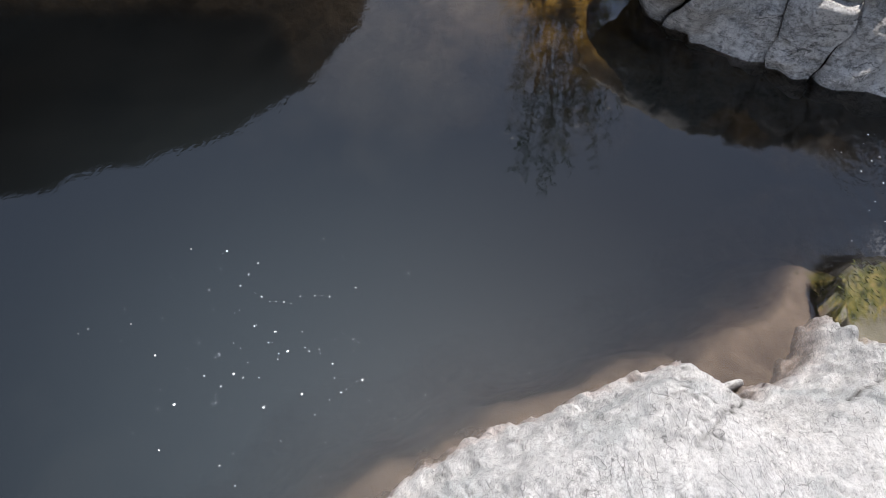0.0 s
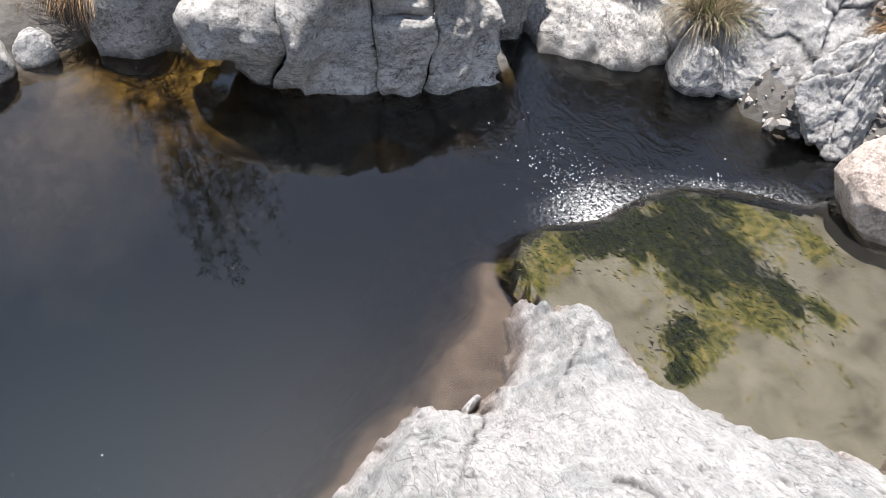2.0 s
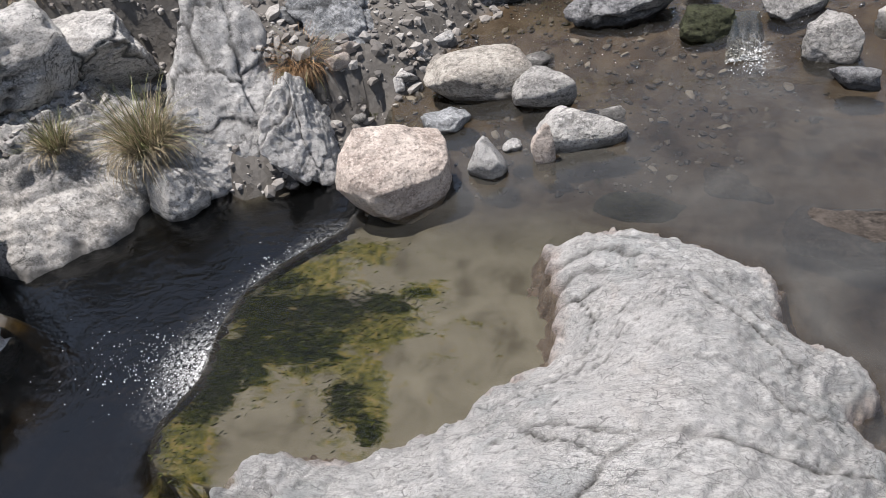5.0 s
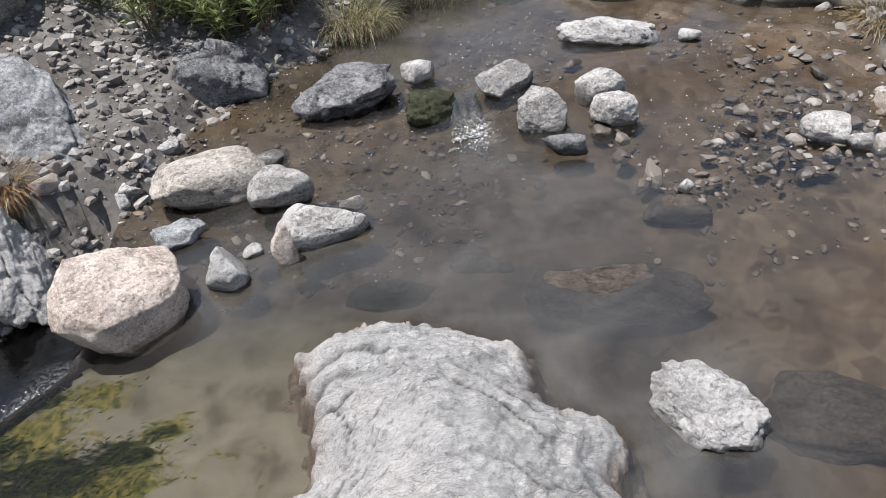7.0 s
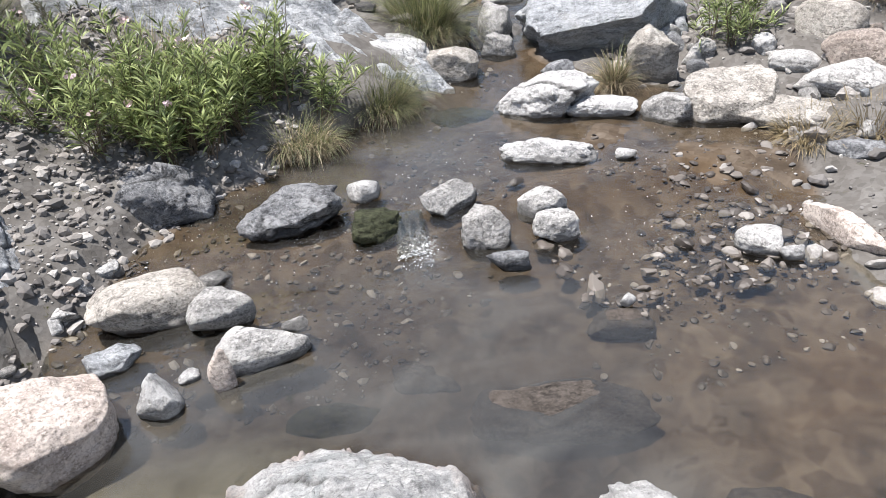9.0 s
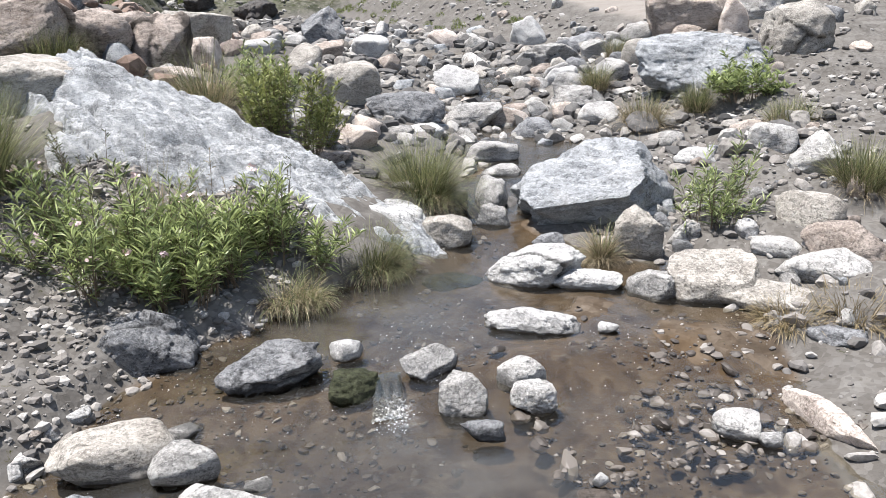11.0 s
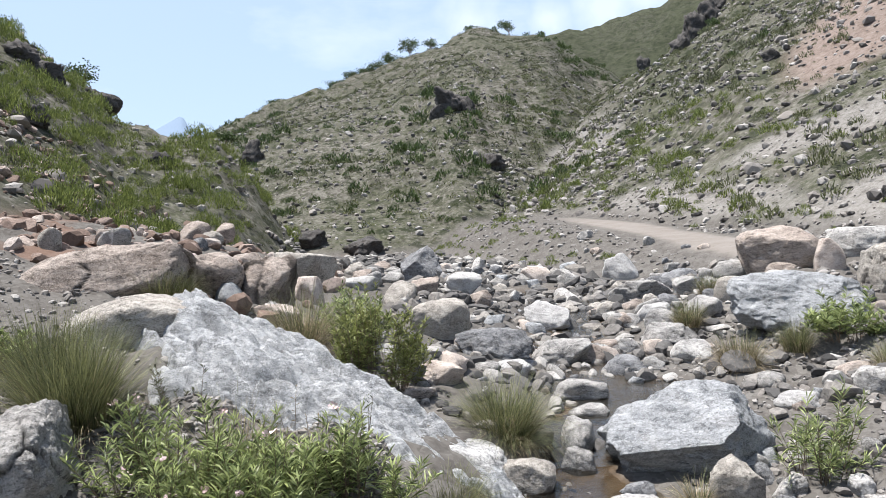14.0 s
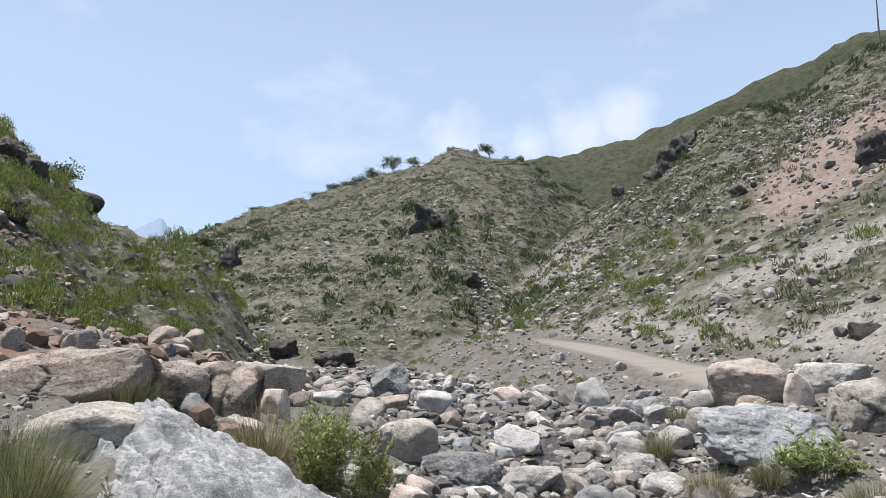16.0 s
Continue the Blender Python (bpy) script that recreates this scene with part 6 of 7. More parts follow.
def oleander(label, x, y, z, radius, height, seed, stems=90, per=26, leaf=0.14, flowers=0, color="oleander", spread=0.75, width=0.006, name="oleander_shrub", depth=0.7, bushes=11):
    """Stems in uneven bunches, each ending in a rosette of upright lance-shaped leaves."""
    rng = np.random.RandomState(seed)
    root = tagged(new(name), label, "shrub")
    root.matrix_world = pose(x, y, z - 0.03)
    ca, cr = rng.uniform(0, 2 * math.pi, bushes), np.sqrt(rng.uniform(0.05, 1, bushes))
    ch = rng.uniform(0.55, 1.1, bushes)
    which = rng.randint(bushes, size=stems)
    ang, rad = ca[which], cr[which]
    bx, by = radius * 0.62 * rad * np.cos(ang) + rng.normal(0, 0.05 * radius, stems), radius * 0.62 * depth * rad * np.sin(ang) + rng.normal(0, 0.05 * radius, stems)
    hh = height * ch[which] * rng.uniform(0.45, 1.0, stems) * (1 - 0.25 * rad ** 2)
    k = 7
    t = np.linspace(0, 1, k)[None, :]
    own = rng.uniform(0, 2 * math.pi, stems)
    ox = spread * radius * (0.42 * rad * np.cos(ang) + 0.30 * np.cos(own)) + rng.normal(0, 0.03, stems)
    oy = spread * radius * depth * (0.42 * rad * np.sin(ang) + 0.30 * np.sin(own)) + rng.normal(0, 0.03, stems)
    line = np.stack([bx[:, None] + ox[:, None] * t ** 1.4, by[:, None] + oy[:, None] * t ** 1.4, hh[:, None] * t], 2)
    part("woody_base", mesh_from("woody_base", *stems_mesh(line, 0.005), BARK), root, "thin woody stems")
    tt = 0.25 + 0.75 * rng.uniform(0, 1, (stems, per)) ** 0.42
    i0 = np.clip((tt * (k - 1)).astype(int), 0, k - 2)
    fr = tt * (k - 1) - i0
    s = np.arange(stems)[:, None]
    pts = (line[s, i0] * (1 - fr)[..., None] + line[s, i0 + 1] * fr[..., None]).reshape(-1, 3)
    out = rng.uniform(0, 2 * math.pi, len(pts))
    lift = (rng.uniform(-0.2, 0.9, (stems, per)) + 2.2 * np.clip(tt - 0.55, 0, 1)).ravel()
    dirs = np.stack([np.cos(out), np.sin(out), lift], 1)
    part("foliage", mesh_from("foliage", *leaves_at(pts, dirs, leaf, width, rng), LEAF[color]), root)
    for q in range(flowers):
        j = rng.randint(stems)
        c = line[j, -1] + np.array([0, 0, 0.05]) + rng.normal(0, 0.02, 3)
        d = rng.normal(size=(9, 3))
        d[:, 2] = np.abs(d[:, 2]) + 0.2
        part("flower", mesh_from("flower", *leaves_at(c[None] + rng.normal(0, 0.012, (9, 3)), d, 0.042, 0.014, rng), PETAL), root, "small pale pink flower")
    return root


oleander("upright dry-stemmed weed standing above the oleander", -0.25, 5.35, 0.4, 0.35, 0.95, 17, 22, 14, 0.06, 0, "herb", 0.6, 0.004, "dry_weed")
oleander("upright dry-stemmed weed standing above the oleander", 0.15, 5.3, 0.35, 0.3, 0.8, 18, 18, 14, 0.06, 0, "olive", 0.6, 0.004, "dry_weed")
oleander("dense green oleander shrub with narrow leaves and few flowers", -0.95, 4.72, 0.36, 0.66, 1.0, 1, 170, 24, 0.125, 9, width=0.0066, bushes=16)
oleander("bright green oleander shrub with dry stems at the water's edge", 0.02, 4.95, 0.26, 0.62, 0.84, 2, 180, 26, 0.13, 4, width=0.0066, bushes=15)
oleander("bright green oleander shrub beside the dark boulder", -0.55, 4.62, 0.30, 0.45, 0.80, 3, 100, 24, 0.12, 3, width=0.0066)
oleander("young oleander with grey-green leaves beside the large boulder", 3.68, 5.20, 0.22, 0.36, 0.86, 4, 46, 24, 0.13, 0, "oleander", 0.9)
oleander("green oleander in front of the pale rock", 6.05, 8.55, 0.78, 0.48, 0.66, 5, 60, 24, 0.15, 0, "oleander", 1.0, 0.012)
oleander("tall willowy green shrub between the rocks", 0.30, 7.10, 0.62, 0.46, 1.25, 6, 150, 40, 0.09, 0, "willow", 0.8, 0.007, "willowy_shrub")
oleander("green shrub behind the willowy one", 0.05, 8.4, 0.95, 0.5, 0.95, 16, 90, 30, 0.11, 0, "oleander", 0.9, 0.008)
oleander("small dark green shrub on the slope", -2.98, 6.0, 1.34, 0.36, 0.52, 7, 60, 26, 0.08, 0, "oleander", 1.0, 0.012)
oleander("thin grey-green weed above the oleander", -1.25, 5.75, 0.75, 0.35, 0.75, 8, 26, 16, 0.07, 0, "olive", 0.8, 0.005)
oleander("shrub overhanging the far bank of the pool", -4.95, 0.1, 0.25, 0.95, 2.0, 9, 100, 26, 0.12, 0, "tree", 0.9)

tuft("green and straw grass tuft on the stony bank", 1.42, 6.42, 0.33, 0.24, 0.60, 21, share=0.35, count=900, droop=1.1, width=0.002)
tuft("straw-coloured drooping grass above the pale rock", -0.55, 7.75, 1.05, 0.20, 0.75, 22, share=0.75, count=450, droop=0.8)
tuft("straw-coloured grass tuft beside the stream", 4.67, 8.5, 0.5, 0.22, 0.46, 23, share=0.85, count=450)
tuft("dry straw grass tuft against the large boulder", 2.62, 5.02, 0.14, 0.06, 0.33, 24, share=0.85, count=200, droop=0.8)
tuft("overhanging straw and green grass at the water's edge", 0.84, 5.26, 0.17, 0.20, 0.36, 25, share=0.72, count=480, droop=2.0, spread=1.2, width=0.0018)
tuft("dark green tangled grass under the straw at the water's edge", 0.80, 5.28, 0.15, 0.20, 0.34, 44, "grass", share=0.25, count=500, droop=1.0, width=0.002)
tuft("overhanging dry grass below the oleander", 0.26, 4.72, 0.18, 0.13, 0.30, 26, "grass", share=0.7, count=240, droop=1.9, spread=1.3, width=0.002)
tuft("straw-coloured dry stalks at the foot of the oleander", 0.12, 4.72, 0.2, 0.15, 0.30, 45, "grass", share=0.8, count=180, droop=1.5, spread=1.4, width=0.002)
tuft("tall green grass tuft on the bank", -1.92, 5.35, 0.88, 0.24, 0.78, 27, share=0.15, count=650, droop=0.5)
tuft("tall green grass tuft on the bank", -2.35, 5.9, 1.05, 0.22, 0.70, 28, share=0.2, count=450, droop=0.5)
tuft("green and straw grass tuft on the rock ledge", -2.08, 8.25, 1.55, 0.24, 0.46, 29, share=0.4, count=500, droop=0.7)
tuft("dry upright grass in the oleander", -0.75, 5.15, 0.4, 0.10, 0.85, 30, share=0.9, count=160, droop=0.3)
tuft("grey-green grass on the gravel bank", 5.95, 7.4, 0.62, 0.24, 0.34, 31, share=0.5, count=260)
tuft("green grass tuft on the bank", 5.1, 5.22, 0.44, 0.18, 0.45, 32, share=0.4, count=360)
tuft("straw grass tuft on the lower pool's bank", -2.46, 2.72, 0.12, 0.12, 0.34, 33, share=0.85, count=260, droop=0.8)
tuft("small straw grass tuft on the jagged rock", -2.93, 2.62, 0.2, 0.06, 0.2, 34, share=0.7, count=120)
tuft("rusty dry grass tuft beside the blue-white boulder", -1.70, 3.30, 0.22, 0.10, 0.25, 35, dry="rust", share=0.95, count=420, droop=1.2, spread=1.3, width=0.0016)
tuft("straw grass at the far bank of the lower pool", -4.45, -0.02, 0.1, 0.16, 0.45, 36, dry="rust", share=0.8, count=320, droop=0.9)
tuft("small green plant in the crack of the boulder", -3.28, 1.62, 0.30, 0.05, 0.14, 37, share=0.2, count=90)
tuft("straw grass on the bank", -3.5, 3.9, 0.62, 0.2, 0.5, 38, share=0.8, count=360, droop=0.8)
tuft("tangled dry brown herb on the gravel bank", 3.36, 3.70, 0.10, 0.20, 0.20, 39, "herb", "herb", 0.5, 420, 1.0, 1.6, 0.004, "dry_herb")
tuft("tangled dry brown herb on the gravel bank", 3.75, 3.62, 0.12, 0.24, 0.22, 40, "herb", "herb", 0.5, 420, 1.0, 1.6, 0.004, "dry_herb")
tuft("small grass tuft among the rocks", 4.9, 10.6, 0.75, 0.18, 0.4, 41, share=0.5, count=260)
tuft("small grass tuft below the tan boulder", 6.2, 12.7, 1.0, 0.2, 0.4, 42, share=0.5, count=260)
tuft("dark green grass in front of the pale rock", 5.45, 8.6, 0.66, 0.16, 0.36, 43, share=0.3, count=220)


# ---- gravel, cobbles and foam ----
def scatter(name, label, category, centers, sizes, mats, seed, sub=1, squash=0.6, kind="stuff"):
    """Many small stones as one mesh, each with its own turn and shape."""
    rng = np.random.RandomState(seed)
    v, f = ball(sub)
    n = len(centers)
    vs = np.repeat(v[None], n, 0) * (1 + (0.05 if sub == 2 else 0.20) * rng.normal(size=(n, len(v), 1)).clip(-1.5, 1.5))
    for k in range(7 if sub == 2 else 0):
        # each stone is broken along a few planes of its own
        nrm = rng.normal(size=(n, 3))
        nrm /= np.linalg.norm(nrm, axis=1)[:, None]
        over = np.maximum(np.einsum("ijk,ik->ij", vs, nrm) - rng.uniform(0.40, 0.80, n)[:, None], 0)
        vs = vs - 0.95 * over[:, :, None] * nrm[:, None, :]
    sc = np.stack([rng.uniform(0.7, 1.3, n), rng.uniform(0.6, 1.0, n), rng.uniform(0.4, 0.9, n) * squash / 0.6], 1) * sizes[:, None]
    vs = vs * sc[:, None, :]
    a = rng.uniform(0, 6.3, n)
    c, s = np.cos(a)[:, None], np.sin(a)[:, None]
    vs = np.stack([vs[:, :, 0] * c - vs[:, :, 1] * s, vs[:, :, 0] * s + vs[:, :, 1] * c, vs[:, :, 2] + 0.25 * (vs[:, :, 0] - vs[:, :, 1]) * rng.normal(0, 0.6, n)[:, None]], 2)
    vs = vs + centers[:, None, :]
    fs = (f[None] + (np.arange(n) * len(v))[:, None, None]).reshape(-1, 3)
    me = mesh_from(name, vs.reshape(-1, 3), fs, mats, False)
    return tagged(new(name, me), label, category, kind=kind)


def gravel_material():
    n = Nodes("loose_gravel", 0.85, 0.25)
    c = n.ramp(n.island(), (0.0, (0.06, 0.057, 0.055)), (0.3, (0.16, 0.152, 0.145)), (0.55, (0.235, 0.217, 0.197)), (0.8, (0.31, 0.30, 0.285)), (1.0, (0.37, 0.36, 0.34)))
    c = n.mix(n.ramp(n.noise(n.coords(False), 40, 5, 0.7), (0.4, 0.45), (0.6, 0.0)), c, (0.10, 0.09, 0.08))
    n.bump((n.noise(n.coords(False), 60, 4, 0.7), 0.4, 0.006))
    return n.done(c)


GRAVEL = gravel_material()


def wet_gravel_material():
    n = Nodes("wet_silted_gravel", 0.5, 0.4)
    c = n.ramp(n.island(), (0.0, (0.025, 0.021, 0.018)), (0.5, (0.075, 0.063, 0.053)), (0.85, (0.13, 0.115, 0.10)), (1.0, (0.28, 0.265, 0.245)))
    n.bump((n.noise(n.coords(False), 60, 4, 0.7), 0.4, 0.006))
    return n.done(c)


WET = wet_gravel_material()


def stream_stone_material():
    n = Nodes("weathered_stream_stones", 0.8, 0.25)
    c = n.ramp(n.island(), (0.0, (0.045, 0.045, 0.045)), (0.4, (0.13, 0.125, 0.12)), (0.7, (0.22, 0.205, 0.185)), (0.92, (0.33, 0.32, 0.30)), (1.0, (0.44, 0.43, 0.41)))
    c = n.mix(n.ramp(n.noise(n.coords(False), 18, 7, 0.75), (0.38, 0.6), (0.55, 0.0)), c, (0.05, 0.048, 0.045))
    n.bump((n.noise(n.coords(False), 25, 7, 0.75), 0.7, 0.02))
    return n.done(c)


STREAM = stream_stone_material()


def earthy_stone_material():
    n = Nodes("reddish_terrace_stones", 0.85, 0.2)
    c = n.ramp(n.island(), (0.0, (0.10, 0.07, 0.055)), (0.4, (0.22, 0.16, 0.13)), (0.7, (0.31, 0.25, 0.215)), (1.0, (0.42, 0.38, 0.345)))
    c = n.mix(n.ramp(n.noise(n.coords(False), 18, 7, 0.75), (0.38, 0.6), (0.55, 0.0)), c, (0.07, 0.05, 0.04))
    n.bump((n.noise(n.coords(False), 25, 7, 0.75), 0.7, 0.02))
    return n.done(c)


EARTHY = earthy_stone_material()
rng = np.random.RandomState(5)


def spread(n, x0, x1, y0, y1, test, lo, hi, power=2.5):
    x, y = rng.uniform(x0, x1, n), rng.uniform(y0, y1, n)
    z, info = land(x, y)
    ok = test(x, y, z, info)
    x, y, z = x[ok], y[ok], z[ok]
    s = lo + (hi - lo) * rng.uniform(0, 1, len(x)) ** power
    return np.stack([x, y, z + 0.15 * s], 1), s


clump = lambda x, y, f, s: fbm(np.stack([x * f, y * f, 0 * x], 1), 3, s)
off_tongue = lambda x, y: to_line(x, y - 0.25 * (x < 0.3), [(-2.9, 7.4), (-1.5, 6.9), (-0.7, 6.7), (0.2, 6.4), (0.65, 6.2), (1.1, 6.0)]) > np.interp(x, [-1, 0.3, 1.2], [0.8, 0.6, 0.35])
slab_free = lambda x, y: slab_height(x, y)[1] < -0.05
for label, args in (
    ("loose grey gravel and pebbles on the near bank", (8000, -3.6, 0.4, 2.6, 6.0, lambda x, y, z, i: (i["inside"] < 0.10), 0.007, 0.042, 3.0)),
    ("loose gravel on the slope above the pool", (4000, -6, -1.0, 2.2, 9, lambda x, y, z, i: (i["inside"] < 0.0), 0.010, 0.06, 3.0)),
    ("gravel and cobbles on the far bank", (4200, 2.6, 8.0, 2.2, 11, lambda x, y, z, i: (i["inside"] < 0.1), 0.010, 0.09, 3.0)),
    ("pebbles and broken stone in the shallow riffle", (2600, 0.6, 4.2, 2.0, 6.0, lambda x, y, z, i: (i["inside"] > -0.1) & (clump(x, y, 1.2, 3) > -0.1) & ((x > 1.3) | (y > 2.9)), 0.007, 0.036)),
    ("pebbles in the shallows below the gravel bank", (1500, -1.6, 0.6, 2.5, 4.2, lambda x, y, z, i: (i["inside"] > -0.1), 0.006, 0.032)),
    ("cobbles and stones filling the upper stream bed", (3800, -1.5, 8.5, 6.0, 18, lambda x, y, z, i: off_tongue(x, y) & (i["inside"] > -2.2) & ((i["inside"] < 0.25) | (y > 9)), 0.02, 0.22, 3.2)),
    ("stones filling the far stream bed", (4200, -8, 15, 14, 42, lambda x, y, z, i: (i["up"] < 0.2) & (i["inside"] > np.interp(y, [16, 24], [-4.5, -9])) & (x < bank_right(y) + 1.0), 0.05, 0.32)),
    ("fine gravel of the flat beside the road", (3400, 4, 18, 10, 40, lambda x, y, z, i: (i["up"] < 0.1) & (i["inside"] < -1.5) & (np.abs(x - np.interp(y, [12, 17, 20, 24, 28, 33, 38, 44], [11.5, 9.6, 9.5, 9.7, 9.4, 8.6, 8.7, 9.6])) > 1.3), 0.02, 0.13)),
    ("gravel of the terrace slope", (3000, -16, -0.5, 8, 26, lambda x, y, z, i: off_tongue(x, y) & (i["inside"] < -0.5), 0.03, 0.24)),
    ("broken stones of the slope below the road", (3200, 6, 30, 14, 44, lambda x, y, z, i: (i["up"] < 0.5) & (i["inside"] < -2) & (i["az"] > 12) & (i["az"] < 48) & (np.abs(x - 9.3) > 1.2), 0.03, 0.17, 3.0)),
    ("scattered pale stones on the hillsides", (700, -40, 60, 18, 90, lambda x, y, z, i: (i["up"] > 0.05) & (i["az"] < 60), 0.08, 0.5)),
    ("small broken stones strewn over the stony slope", (9000, 5, 45, 18, 65, lambda x, y, z, i: (i["up"] > 0.01) & (i["az"] > 8) & (i["az"] < 48), 0.04, 0.28, 3.0)),
    ("pale stone chips strewn over the middle hillside", (9000, -30, 50, 40, 115, lambda x, y, z, i: (i["up"] > 0.03) & (i["az"] > -15) & (i["az"] < 35), 0.06, 0.32, 3.0)),
    ("broken stones strewn over the near green hillside", (2200, -36, -3, 16, 46, lambda x, y, z, i: (i["up"] > 0.01) & (i["az"] < -7), 0.04, 0.30, 3.0)),
):
    c, s = spread(*args)
    scatter("gravel", label, "gravel", c, s, WET if label.startswith("pebbles") else STREAM if "stream bed" in label else EARTHY if "terrace" in label else GRAVEL, len(c), 2 if any(k in label for k in ("terrace", "upper stream", "hillsides", "far bank", "riffle")) else 1, 0.42 if label.startswith("pebbles") else 0.6)

gx, gy = rng.uniform(-4.2, -2.3, 2600), rng.uniform(2.3, 3.7, 2600)
gh, gd = bank_height(gx, gy)
ok = (gd > 0.45) & (clump(gx, gy, 1.5, 77) > -0.35)
scatter("gravel", "loose gravel lying on the bedrock terrace", "gravel", np.stack([gx, gy, gh + 0.003], 1)[ok], 0.006 + 0.03 * rng.uniform(0, 1, ok.sum()) ** 3, GRAVEL, 8)

gx, gy = rng.uniform(1.35, 3.3, 900), rng.uniform(2.45, 3.95, 900)
gz, info = land(gx, gy)
ok = (clump(gx, gy, 1.6, 81) > -0.05) & (info["inside"] > -0.3)
size = 0.010 + 0.055 * rng.uniform(0, 1, ok.sum()) ** 3
scatter("gravel", "wet dark stones breaking the surface of the riffle", "gravel", np.stack([gx[ok], gy[ok], np.maximum(water_level(gx, gy)[ok], gz[ok]) - 0.12 * size], 1), size, WET, 9, 2, 0.45)

# single cobbles that can be picked out
protos = [rock_mesh("cobble", 1.0, 0.75, 0.55, m, b, 400 + k, 3, 0.12, 6) for k, (m, b) in enumerate((("grey", 0.6), ("pale", 0.5), ("dark", 0.7), ("tan", 0.5), ("blue", 0.7), ("pink", 0.5), ("brown", 0.6), ("grey", 0.8)))]
WORDS = ("grey", "pale grey", "dark grey", "beige", "blue-grey", "pinkish", "brown", "angular grey")
for x0, x1, y0, y1, n, lo, hi, test in ((0.0, 6.5, 6.4, 14, 130, 0.14, 0.62, lambda i: (i["inside"] > -1.5) & ((i["inside"] < 0.35) | (i["r"] > 8.5))), (-1.6, 0.2, 3.0, 4.6, 26, 0.06, 0.15, lambda i: i["inside"] < 0.05), (2.7, 6.5, 3.0, 7.5, 60, 0.08, 0.30, lambda i: i["inside"] < 0.1),
                                        (-4.5, 0.5, 8.5, 15, 40, 0.15, 0.6, lambda i: i["inside"] < -0.8), (0, 9, 13, 26, 75, 0.25, 0.9, lambda i: i["inside"] > -3.5), (4, 12, 8, 16, 30, 0.15, 0.6, lambda i: i["inside"] < -0.3)):
    x, y = rng.uniform(x0, x1, n), rng.uniform(y0, y1, n)
    z, info = land(x, y)
    for xx, yy, zz, ok, s in zip(x, y, z, test(info), lo + (hi - lo) * rng.uniform(0, 1, n) ** 2):
        if ok and off_tongue(xx, yy):
            k = rng.randint(len(protos))
            ob = tagged(new("cobble", protos[k]), WORDS[k] + " cobble lying among the stream stones", "rock", "cobbles along the stream")
            ob.matrix_world = pose(xx, yy, zz - 0.03 * s, rng.uniform(-12, 12), rng.uniform(-12, 12), rng.uniform(0, 360)) @ Matrix.Diagonal((s, s * rng.uniform(0.7, 1.0), s * rng.uniform(0.6, 1.1), 1))


rock("wood_chip", "small pale chip of driftwood caught at the slab", -1.24, 0.42, -0.17, 0.035, 0.09, 0.05, 20, "white", 0.6, 231, 3, 20.0)


def foam():
    r = np.random.RandomState(9)
    t = r.uniform(0, 1, 1700)
    y = 1.22 + 1.05 * t
    x = lip_x(y) - 0.07 - np.abs(r.normal(0, 0.09, 1700)) - 0.30 * r.uniform(0, 1, 1700) ** 4
    keep = r.uniform(0, 1, 1700) < 0.12 + 0.88 * (np.exp(-((y - 1.46) / 0.13) ** 2) + np.exp(-((y - 2.12) / 0.12) ** 2))
    c = np.stack([x, y, water_level(x, y) + 0.003], 1)[keep]
    far = np.stack([r.normal(-2.08, 0.20, 260), r.normal(1.50, 0.11, 260), np.full(260, -0.178)], 1)
    c = np.concatenate([c, far])
    scatter("foam", "white bubbles and splashes below the mossy lip", "foam", c, 0.0014 + 0.0032 * r.uniform(0, 1, len(c)) ** 3, FOAM_GLINT, 3, 1, 0.5)
    sp = np.stack([r.normal(-1.38, 0.25, 110), r.normal(-1.25, 0.32, 110), np.full(110, -0.178)], 1)
    scatter("foam", "small specks of scum drifting on the dark pool", "foam", sp, 0.0014 + 0.0035 * r.uniform(0, 1, 110) ** 3, FOAM_GLINT, 4, 1, 0.3)
    w = np.stack([r.normal(0.68, 0.05, 90), r.normal(3.30, 0.06, 90), np.full(90, 0.010)], 1)
    w[:, 2] += 0.04 * r.uniform(0, 1, 90) * (w[:, 1] > 3.34)
    scatter("foam", "white splash where the small cascade falls", "foam", w, 0.0012 + 0.0035 * r.uniform(0, 1, 90) ** 2, FOAM_GLINT, 5, 1, 0.6)
    # sun glints on the riffle, modelled as white specks in the foam colour
    gx, gy = rng.uniform(-0.9, 3.2, 1100), rng.uniform(2.9, 4.3, 1100)
    gz, info = land(gx, gy)
    wl = water_level(gx, gy)
    ok = (info["inside"] > 0) & (wl - gz < 0.08)
    scatter("foam", "tiny white specks set as glints over the riffle stones", "foam", np.stack([gx, gy, wl + 0.004], 1)[ok], 0.001 + 0.003 * rng.uniform(0, 1, ok.sum()) ** 2, FOAM_GLINT, 6, 1, 0.4)


foam()


